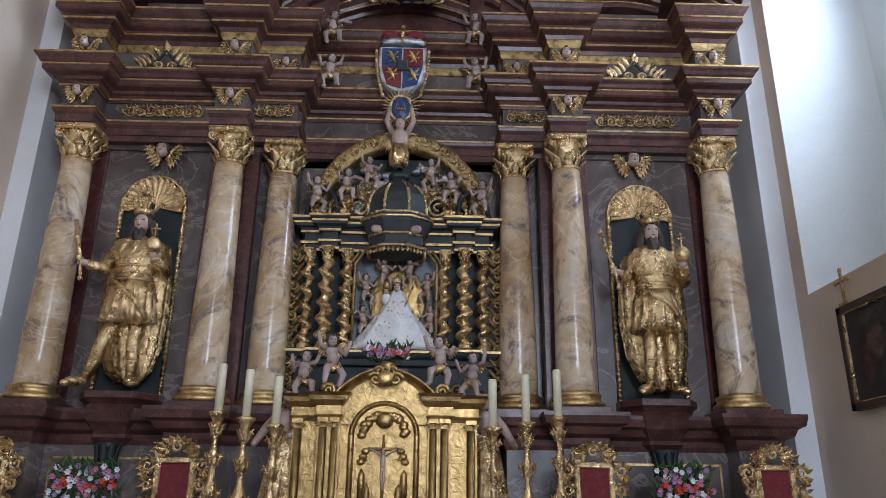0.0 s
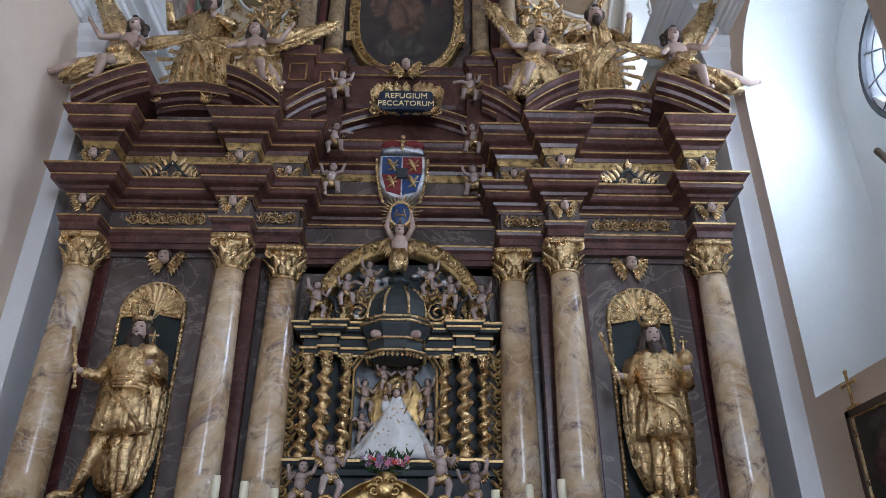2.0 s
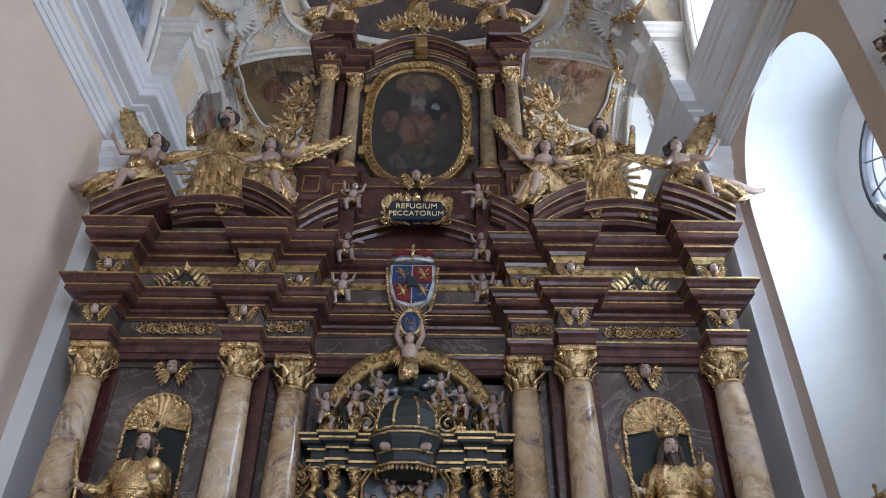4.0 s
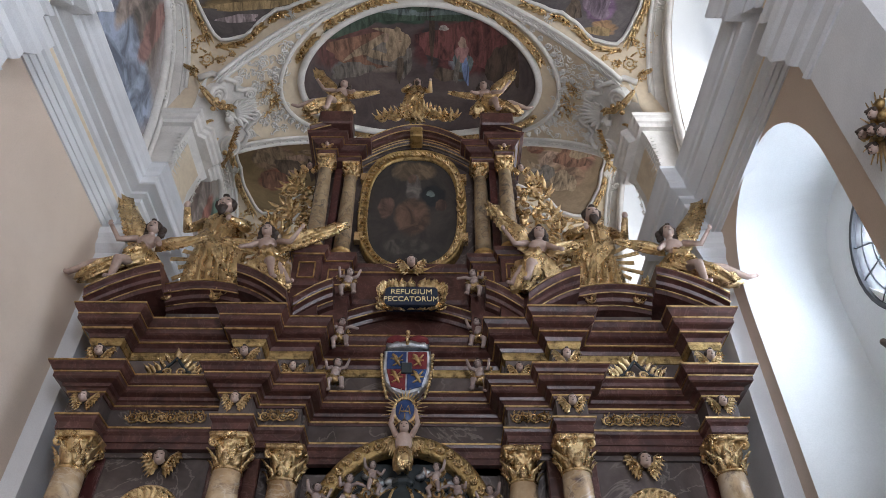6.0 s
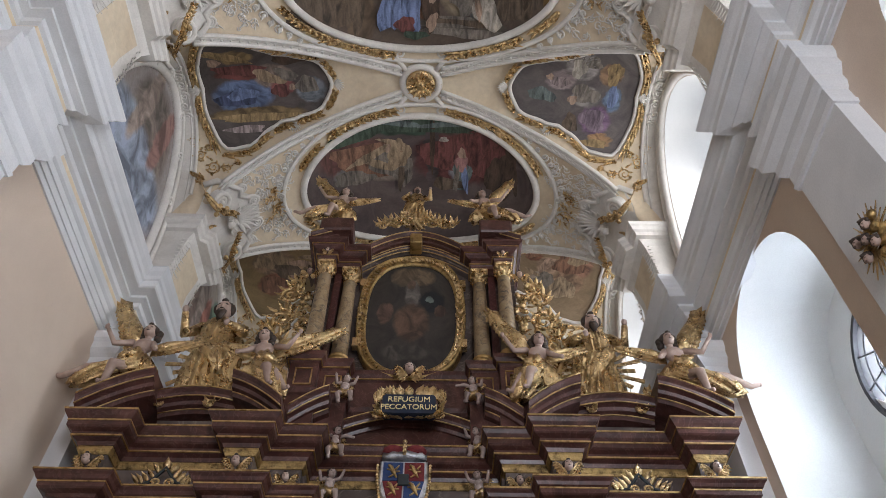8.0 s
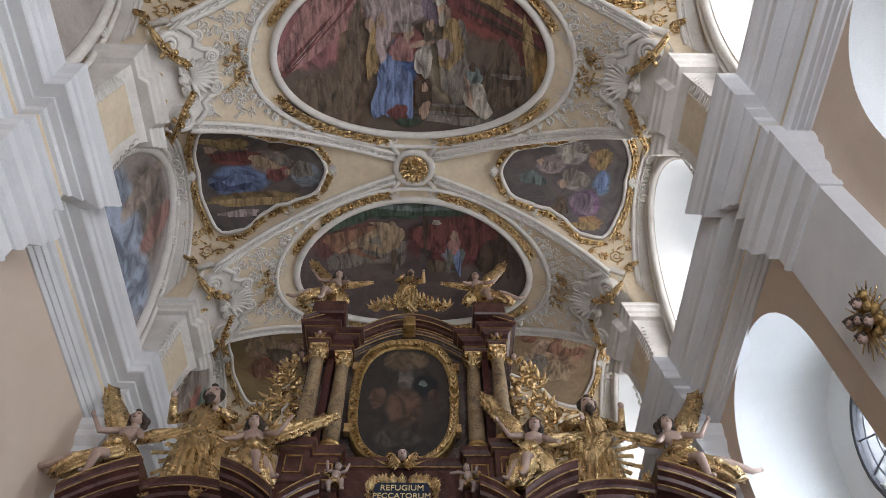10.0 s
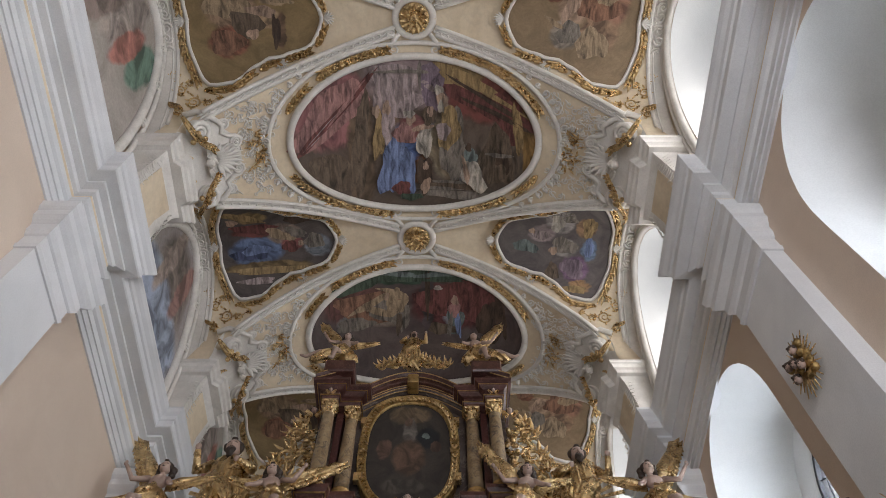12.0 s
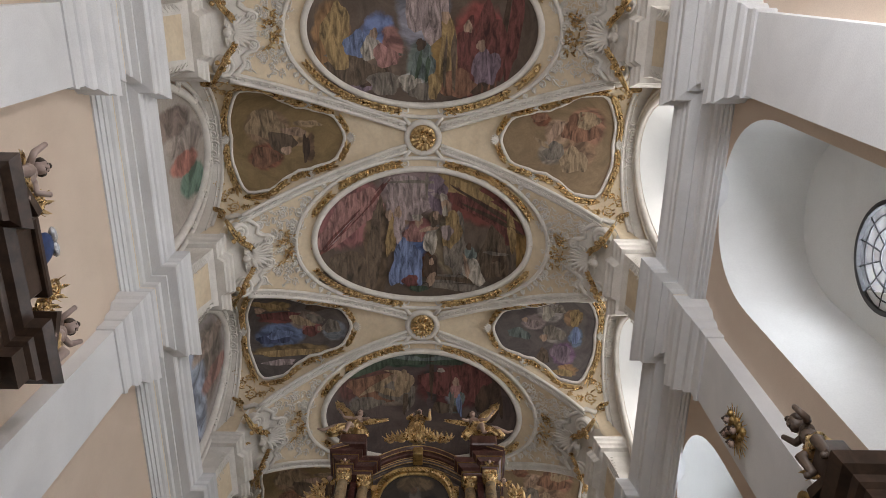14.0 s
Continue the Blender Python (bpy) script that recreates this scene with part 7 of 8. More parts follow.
for i in range(8):
    pts = [Vector(oct8(r * 1.02, z)[i]) for r, z in ((0.38, 3.33), (0.38, 3.45), (0.35, 3.58), (0.27, 3.7), (0.16, 3.78))]
    g.tube(pts, 0.016, 5)
    leaf_row(g, [a.lerp(b2, q) for a, b2 in zip(pts, pts[1:]) for q in (0, 0.5)], 0.022, Vector((0, -1, 0)))
sp("dome_rib", g, GOLD)
# gilt arch over the shrine, clouds and scrolls inside it
rows = []
for k, y in ((1.02, 0.2), (1.02, 0.06), (0.99, 0.02), (0.86, 0.02), (0.83, 0.06), (0.83, 0.2)):
    rows.append([(1.14 * k * math.cos(a), y, 3.3 + 1.26 * k * math.sin(a)) for a in arc(0, math.pi, 48)])
me = Mesh()
me.loft(rows, closed=False, caps=False)
ar = sp("gilt_arch", me, GOLD_OLD, "gilt arch band")
for i in range(24):
    a = math.pi * (i + 0.5) / 24
    g = Mesh()
    c = Vector((1.055 * math.cos(a), 0.0, 3.3 + 1.165 * math.sin(a)))
    tx = Vector((-math.sin(a), 0, math.cos(a)))
    ty = Vector((math.cos(a), 0, math.sin(a)))
    g.spiral(c, 0.055, 1.5, 0.016, tx, ty, hand=1 if i % 2 else -1)
    for q in range(3):
        g.leaf(c + tx * (0.03 * q - 0.05), c + tx * (0.03 * q) + ty * (0.06 if (i + q) % 2 else -0.06), 0.022, (0, -0.025, 0), rows=3)
    sp("scroll_link", g, GOLD, "", ar)
me = Mesh()
me.loft([[(1.0 * k * math.cos(a), 0.22, 3.28 + 1.1 * k * math.sin(a)) for a in arc(0, math.pi, 24)] for k in (1, 0.5, 0.01)], closed=False, caps=False)
sp("arch_field", me, BLACK)
me = Mesh()
r3 = random.Random(9)
for i in range(42):
    a, q = r3.uniform(0.25, math.pi - 0.25), r3.uniform(0.55, 0.9)
    rr = r3.uniform(0.05, 0.1)
    me.blob((q * math.cos(a), 0.17, 3.28 + 1.05 * q * math.sin(a)), (rr * 1.2, 0.05, rr * 0.8), 0, 10, 6)
sp("cloud", me, SILVER, "silvered carved clouds")
for s in (-1, 1):
    for i, (x, z, r) in enumerate(((0.5, 3.5, 0.16), (0.78, 3.45, 0.14), (0.42, 3.78, 0.12), (0.3, 3.62, 0.08), (0.98, 3.46, 0.13), (0.64, 3.62, 0.1), (0.66, 3.4, 0.08))):
        g = Mesh()
        g.spiral((s * x, 0.02, z), r, 1.8, 0.03, (s, 0, 0), (0, 0, 1), start=i)
        for q in range(5):
            a = q * 1.2 + i
            g.leaf((s * x + r * math.cos(a), 0.0, z + r * math.sin(a)), (s * x + r * 1.5 * math.cos(a + 0.5), -0.03, z + r * 1.5 * math.sin(a + 0.5)), 0.035, (0, -0.04, 0), rows=3)
        sp("scroll", g, GOLD)
    g = Mesh()
    g.tube([(s * 1.14, -0.02, 3.36), (s * 1.1, -0.03, 3.55), (s * 0.9, -0.03, 3.72), (s * 0.78, -0.03, 3.6), (s * 0.74, -0.02, 3.36)], 0.035, 6)
    sp("broken_gable", g, BLACK)
for i, (u, z, k) in enumerate(((-1.0, 3.54, 0.95), (-0.66, 3.68, 0.9), (-0.36, 3.86, 0.85), (0.4, 3.84, 0.85), (0.68, 3.66, 0.9), (1.04, 3.52, 0.95))):
    set_putto(i + 2, u, 8.38, z, k * 0.74, rz=(25 if u < 0 else -25), label="pale painted wooden putto seated on the shrine")
for i, (u, z) in enumerate(((-0.36, 2.4), (0.38, 2.42), (-0.38, 2.0), (0.42, 2.02), (-0.14, 2.62), (0.16, 2.62))):
    set_putto(i + 4, u, 8.6, z, 0.56, rz=(30 if u < 0 else -30), label="small painted putto beside the halo", flesh=FLESH)
me = Mesh()
for sx in (-1, 1):
    for i in range(4):
        me.blob((sx * (0.2 + 0.02 * i), -0.28, 3.1), (0.045, 0.04, 0.05), 0, 8, 6)
sp("frieze_heads", me, FLESH)
# Madonna in a stiff white robe
me = Mesh()
rings = []
for q in arc(0, 1, 12):
    w = 0.07 + 0.5 * q ** 1.2
    rings.append(((0.0, 0, 0.72 - 0.72 * q), w, 0.06 + 0.13 * q))
cloth(me, rings, 8, 0.035, 0, 64)
face(me, (0.0, -0.04, 0.78), 0.05, 1, 2)
face(me, (-0.13, -0.05, 0.72), 0.036, 1, 2)
me.blob((-0.13, -0.02, 0.63), (0.055, 0.05, 0.08), 0)
me.tube([(0.1, -0.1, 0.52), (0.2, -0.12, 0.78)], 0.012, 6, 3)
for c, r in (((0, -0.02, 0.82), 0.05), ((-0.13, -0.04, 0.755), 0.034)):
    me.lathe([(r, 0), (r * 1.15, 0.03), (r * 1.25, 0.07), (r * 0.6, 0.1), (0.005, 0.12)], 12, c, 3)
r4 = random.Random(4)
for i in range(70):
    q, a = r4.uniform(0.15, 0.98), r4.uniform(math.pi * 1.05, math.pi * 1.95)
    w, d = 0.07 + 0.5 * q ** 1.2, 0.06 + 0.13 * q
    me.blob((w * math.cos(a) * 1.01, d * math.sin(a) * 1.01, 0.72 - 0.72 * q), (0.011, 0.008, 0.011), 3, 5, 3)
tagged(part("madonna_statue", me, [WHITECLOTH, FLESH, HAIR, GOLD], None, "", at(CX + 0.02, 8.56, 1.68)), "robed white statue with gilt crowns before a halo", "statue")

# ---- tabernacle ----
tab = thing("tabernacle", "polished brass tabernacle with an arched door and fluted columns", "tabernacle", at(CX, 7.2, 0))
me = Mesh()
TB = [(-0.9, 0.5), (-0.9, 0.12), (-0.64, 0.12), (-0.64, -0.02), (-0.42, -0.02), (-0.42, 0.04), (0.42, 0.04), (0.42, -0.02), (0.64, -0.02), (0.64, 0.12), (0.9, 0.12), (0.9, 0.5)]
me.sweep(TB, [(-0.4, -0.62), (0.0, -0.62), (0.0, 0.76), (-0.4, 0.76)])
part("body", me, BRASS, tab)
me = Mesh()
for s in (-1, 1):
    seg = [(s * x, y) for x, y in ((0.92, 0.5), (0.92, 0.1), (0.66, 0.1), (0.66, -0.04), (0.42, -0.04), (0.42, 0.2))]
    me.sweep(seg[::-1] if s > 0 else seg, [(-0.1, 0.74), (0.0, 0.74), (0.02, 0.78), (0.0, 0.79), (0.0, 0.87), (0.03, 0.88), (0.06, 0.92), (0.07, 0.96), (0.1, 0.99), (-0.1, 1.0)])
part("cornice", me, BRASS, tab)
me = Mesh()
me.loft([[(x * k, y, 0.98 + (0.24 * k + 0.02) * math.cos(x / 0.5 * math.pi / 2) ** 0.8 - (1 - k) * 0.02) for x in arc(-0.499, 0.499, 24)] for k, y in ((1.0, 0.3), (1.0, -0.08), (0.96, -0.1), (0.93, -0.06), (0.88, -0.05), (0.85, -0.01), (0.72, 0.0))], closed=False, caps=False)
me.add([(x, -0.005, z) for x in (-0.42, 0.42) for z in (0.7, 0.99)] , [(0, 2, 3, 1)], smooth=False)
top = [(-0.46, 0.95)] + [(x, 0.97 + 0.2 * math.cos(x / 0.5 * math.pi / 2) ** 0.8) for x in arc(-0.46, 0.46, 20)] + [(0.46, 0.95)]
me.add([(x, 0.0, z) for x, z in top], [tuple(range(len(top)))[::-1]], smooth=False)
part("pediment", me, BRASS, tab)
for s in (-1, 1):
    for x, y, r in ((0.47, -0.06, 0.036), (0.58, -0.06, 0.04), (0.84, 0.08, 0.042)):
        c = Mesh()
        n = 32
        c.loft([[(s * x + r * k * (1 - 0.12 * (i % 2)) * math.cos(2 * math.pi * i / n), y + r * k * (1 - 0.12 * (i % 2)) * math.sin(2 * math.pi * i / n), z) for i in range(n)] for k, z in ((1.05, -0.6), (1.0, -0.5), (0.9, 0.66))])
        c.box(s * x - r * 1.3, y - r * 1.3, 0.71, s * x + r * 1.3, y + r * 1.3, 0.75)
        part("fluted_column", c, BRASS, tab)
        c = Mesh()
        for k in (-1, 1):
            c.spiral((s * x + k * r * 1.1, y - r, 0.69), r * 0.6, 1.4, r * 0.22, (k, 0, 0), (0, 0, 1))
        part("volute", c, BRASS, tab)
dr = Mesh()
D = [(-0.29, -0.6)] + [(-0.29 * math.cos(a), 0.58 + 0.3 * math.sin(a)) for a in arc(0, math.pi, 24)] + [(0.29, -0.6)]
dr.add([(x, 0.012, z) for x, z in D], [tuple(range(len(D)))[::-1]], smooth=False)
door = part("door", dr, BRASS, tab, "brass door with a relief of a crucifix")
g = Mesh()
g.tube([(x * 1.08, 0.0, z + 0.02) for x, z in D], 0.028, 8)
for i in range(60):
    q = i / 59
    j = q * (len(D) - 1)
    a, b2 = D[int(j)], D[min(len(D) - 1, int(j) + 1)]
    x, z = a[0] + (b2[0] - a[0]) * (j % 1), a[1] + (b2[1] - a[1]) * (j % 1)
    g.blob((x * 1.08, -0.025, z + 0.02), (0.016, 0.012, 0.016), 0, 6, 4)
part("door_frame", g, BRASS, door)
g = Mesh()
g.tube([(0, -0.01, -0.1), (0, -0.01, 0.6)], 0.016, 6)
g.tube([(-0.15, -0.01, 0.47), (0.15, -0.01, 0.47)], 0.016, 6)
g.box(-0.025, -0.02, 0.54, 0.025, 0.0, 0.6)
part("cross", g, BRASS, door)
g = Mesh()
g.blob((0, -0.03, 0.44), (0.02, 0.02, 0.027), 0, 8, 6)
g.blob((0, -0.025, 0.36), (0.025, 0.018, 0.065), 0, 8, 6)
for k in (-1, 1):
    g.tube([(k * 0.02, -0.025, 0.41), (k * 0.08, -0.02, 0.45), (k * 0.13, -0.02, 0.47)], 0.01, 5)
    g.tube([(k * 0.012, -0.02, 0.31), (k * 0.01, -0.03, 0.2), (0, -0.02, 0.1)], 0.012, 5)
part("relief_figure", g, FLESH, door)
for k in (-1, 1):
    g = Mesh()
    for q in range(3):
        g.blob((k * (0.17 + 0.02 * q), -0.02, 0.45 - 0.05 * q), (0.04, 0.02, 0.03), 0, 8, 5)
    g.leaf((k * 0.2, -0.01, 0.42), (k * 0.14, -0.02, 0.36), 0.02, (0, -0.02, 0))
    part("relief_cloud", g, BRASS, door)
    g = Mesh()
    for q in range(5):
        g.lathe([(0.035, 0), (0.035, 0.2), (0.03, 0.24), (0.0, 0.29)], 8, (k * (0.2 - 0.05 * (q % 2)), 0.0, -0.1 - 0.13 * q + 0.1))
    part("relief_tower", g, BRASS, door)
g = Mesh()
for i in range(26):
    a = math.pi * i / 25
    g.blob((-0.2 * math.cos(a) + 0.02 * r3.uniform(-1, 1), -0.015, 0.6 + 0.2 * math.sin(a) + 0.02 * r3.uniform(-1, 1)), (0.045, 0.03, 0.035), 0, 8, 5)
g.blob((0, -0.02, 0.74), (0.09, 0.05, 0.08), 0, 10, 6)
part("relief_clouds", g, BRASS, door)
g = Mesh()
for i in range(30):
    g.blob((r3.uniform(-0.22, 0.22), -0.01, r3.uniform(-0.55, -0.12)), (0.035, 0.025, 0.05), 0, 7, 5)
part("relief_foliage", g, BRASS, door)
g = Mesh()
g.blob((0, -0.1, 1.13), (0.09, 0.04, 0.08), 0, 12, 8)
for k in (-1, 1):
    g.spiral((k * 0.1, -0.1, 1.12), 0.07, 1.5, 0.022, (k, 0, 0), (0, 0, 1))
    g.spiral((k * 0.06, -0.1, 1.2), 0.05, 1.4, 0.018, (k, 0, 0), (0, 0, 1))
    g.spiral((k * 0.55, -0.02, 1.02), 0.07, 1.6, 0.025, (k, 0, 0), (0, 0, 1))
part("cartouche", g, BRASS, tab)
me = Mesh()
me.box(-0.2, 0.1, 1.22, 0.2, 0.34, 1.26)
part("top_shelf", me, WOOD, tab)
for s in (-1, 1):
    set_putto(3 + s, s * 0.55, 7.34, 1.27, 0.78, rz=-s * 20, label="painted putto seated on the tabernacle")
    set_putto(6 + s, s * 0.86, 7.42, 1.14, 0.74, rz=-s * 25, label="painted putto seated on the tabernacle")
    # adoring angels beside the tabernacle
    a = Mesh()
    cloth(a, [((0, 0, 0.75), 0.12, 0.1), ((0, 0, 0.6), 0.16, 0.13), ((s * 0.02, 0, 0.3), 0.19, 0.15), ((s * 0.03, 0, 0), 0.22, 0.17), ((s * 0.03, 0, -0.6), 0.24, 0.18)], 8, 0.14, twist=2)
    a.blob((0, 0, 0.86), (0.13, 0.09, 0.13), 1)
    limb(a, [(s * 0.1, 0, 0.94), (s * 0.22, -0.05, 0.78), (s * 0.3, -0.16, 0.62)], [0.05, 0.045, 0.03], 1)
    limb(a, [(-s * 0.1, 0, 0.94), (-s * 0.15, -0.1, 0.75), (-s * 0.05, -0.2, 0.7)], [0.05, 0.045, 0.03], 1)
    face(a, (0, -0.02, 1.08), 0.09, 1, 2)
    tagged(part("angel_statue", a, FIG, None, "", at(CX + s * 0.98, 7.56, -0.1)), "gilt-robed adoring angel beside the tabernacle", "statue", "adoring angels")

# gradine that carries reliquaries and flowers
me = Mesh()
me.box(-4.25, 7.3, FLOOR + 0.5, 4.25, 7.98, -0.3, bevel=0.02)
part("gradine", me, GREY, altar)


def candlestick():
    t = thing("candlestick", "tall gilt altar candlestick with an ivory wax candle", "candlestick", None, "altar candlesticks")
    me = Mesh()
    me.lathe([(0.13, 0), (0.13, 0.03), (0.09, 0.06), (0.05, 0.12), (0.035, 0.2), (0.06, 0.26), (0.065, 0.3), (0.03, 0.36), (0.028, 0.44), (0.05, 0.5), (0.06, 0.56), (0.055, 0.62), (0.03, 0.7), (0.026, 0.78), (0.045, 0.84), (0.05, 0.9),
              (0.028, 0.97), (0.025, 1.06), (0.04, 1.12), (0.042, 1.2), (0.07, 1.25), (0.09, 1.27), (0.09, 1.29), (0.04, 1.3)], 18)
    for z, r in ((0.3, 0.06), (0.56, 0.055), (0.88, 0.045), (1.14, 0.04)):
        for i in range(6):
            a = math.pi / 3 * i
            me.leaf((r * math.cos(a), r * math.sin(a), z - 0.07), (r * 1.15 * math.cos(a), r * 1.15 * math.sin(a), z + 0.05), 0.026, (0.02 * math.cos(a), 0.02 * math.sin(a), 0))
        for i in range(3):
            a = 2 * math.pi / 3 * i + 0.5
            me.spiral((1.25 * r * math.cos(a), 1.25 * r * math.sin(a), z), 0.03, 1.3, 0.01, (math.cos(a), math.sin(a), 0), (0, 0, 1))
    part("stem", me, GOLD, t)
    me = Mesh()
    me.lathe([(0.04, 1.29), (0.04, 1.72), (0.034, 1.735), (0.01, 1.735)], 16)
    part("candle", me, WAX, t, "ivory wax candle")
    me = Mesh()
    me.tube([(0, 0, 1.73), (0.003, 0, 1.75)], 0.004, 5)
    part("wick", me, IRON, t)
    return t


cs = candlestick()
CANDLES = ((-1.52, 1.21), (-1.26, 1.16), (-0.985, 1.1), (1.02, 1.1), (1.33, 1.15), (1.63, 1.2))
cs.matrix_basis = at(CX + CANDLES[0][0], 6.9, CANDLES[0][1] - 1.735)
for i, (u, z) in enumerate(CANDLES[1:]):
    copy_thing(cs, at(CX + u, 6.9, z - 1.735, 40 * i))
for i, (u, z) in enumerate(CANDLES):
    me = Mesh()
    me.box(u - 0.13, 6.77, -0.63, u + 0.13, 7.03, z - 1.735, bevel=0.01)
    part("candle_step", me, GREY, altar)


def reliquary(mat):
    t = thing("reliquary_frame", "gilt carved reliquary frame with a dark red panel", "reliquary", None, "reliquaries of the altar")
    me = Mesh()
    me.box(-0.17, -0.01, 0.06, 0.17, 0.03, 0.52)
    part("panel", me, mat, t, "dark red velvet panel")
    g = Mesh()
    for x0, z0, x1, z1 in ((-0.2, 0.02, 0.2, 0.08), (-0.2, 0.5, 0.2, 0.56), (-0.2, 0.02, -0.14, 0.56), (0.14, 0.02, 0.2, 0.56)):
        g.box(x0, -0.04, z0, x1, 0.04, z1, bevel=0.012)
    part("frame", g, GOLD, t)
    for k in (-1, 1):
        g = Mesh()
        for i, (x, z, r) in enumerate(((0.27, 0.48, 0.08), (0.26, 0.3, 0.065), (0.25, 0.12, 0.07), (0.16, 0.63, 0.075), (0.29, 0.4, 0.04))):
            g.spiral((k * x, -0.01, z), r, 1.6, 0.022, (k, 0, 0), (0, 0, 1), start=i)
            for q in range(6):
                a = q * 1.05 + i
                g.leaf((k * x + r * 0.7 * math.cos(a), -0.02, z + r * 0.7 * math.sin(a)), (k * x + r * 1.25 * math.cos(a + 0.4), -0.03, z + r * 1.25 * math.sin(a + 0.4)), 0.025, (0, -0.03, 0), rows=3)
        part("carved_side", g, GOLD, t)
    g = Mesh()
    g.spiral((0, -0.02, 0.66), 0.07, 1.5, 0.02)
    for i in range(9):
        a = math.pi * (0.05 + 0.9 * i / 8)
        g.leaf((0.1 * math.cos(a), -0.02, 0.62 + 0.06 * math.sin(a)), (0.22 * math.cos(a), -0.03, 0.62 + 0.15 * math.sin(a)), 0.035, (0, -0.03, 0))
    part("crest", g, GOLD, t)
    return t


rq = reliquary(VELVET)
rq.matrix_basis = at(CX - 2.04, 7.5, -0.17)
for u in (2.07, -3.86, 3.87):
    copy_thing(rq, at(CX + u, 7.5, -0.17))
for u in (-2.04, 2.07, -3.86, 3.87):
    me = Mesh()
    me.box(u - 0.24, 7.4, -0.31, u + 0.24, 7.7, -0.165, bevel=0.01)
    part("reliquary_step", me, RED, altar)


def bouquet(seed, w, h, n, tall=True):
    """Cut flowers: many small heads and leaves over a vase."""
    r = random.Random(seed)
    t = thing("flower_bouquet", "mixed bouquet of white, red and pink flowers with green leaves", "flowers", None, "bouquets of the altar")
    me = Mesh()
    me.lathe([(0.07, 0), (0.1, 0.06), (0.08, 0.16), (0.1, 0.2)], 14)
    part("vase", me, BRASS, t)
    lv = Mesh()
    for i in range(n * 3):
        a, q = r.uniform(0, 2 * math.pi), r.random() ** 0.5
        p = Vector((w * q * math.cos(a), 0.4 * w * q * math.sin(a) - 0.02, 0.2 + h * r.random()))
        lv.leaf(p, p + Vector((r.uniform(-0.08, 0.08), r.uniform(-0.06, 0.02), r.uniform(0, 0.1))), 0.018, (0, -0.012, 0.004), rows=3)
    tagged(part("foliage", lv, LEAF, t), kind="stuff")
    for c, mt in enumerate(PETALS):
        fm = Mesh()
        for i in range(n // 4):
            a, q = r.uniform(0, 2 * math.pi), r.random() ** 0.5
            z = 0.22 + h * (0.15 + 0.75 * r.random()) if c != 1 else 0.22 + h * r.uniform(0.4, 0.6)
            p = Vector((w * q * math.cos(a), -abs(0.4 * w * q * math.sin(a)) - 0.05, z))
            for k in range(6):
                b2 = math.pi / 3 * k
                fm.leaf(p, p + Vector((0.03 * math.cos(b2), -0.015, 0.03 * math.sin(b2))), 0.015, (0, -0.012, 0), rows=2)
            fm.blob(p, (0.014, 0.014, 0.014), 0, 6, 4)
        tagged(part("blossom", fm, mt, t), kind="stuff")
    return t


b1 = bouquet(1, 0.34, 0.42, 88)
b1.matrix_basis = at(CX - 2.86, 7.48, -0.3)
bouquet(2, 0.3, 0.45, 88).matrix_basis = at(CX + 2.94, 7.48, -0.3)
bouquet(3, 0.24, 0.14, 60).matrix_basis = at(CX + 0.0, 7.45, 1.14)

# ---- figures on the pediments ----


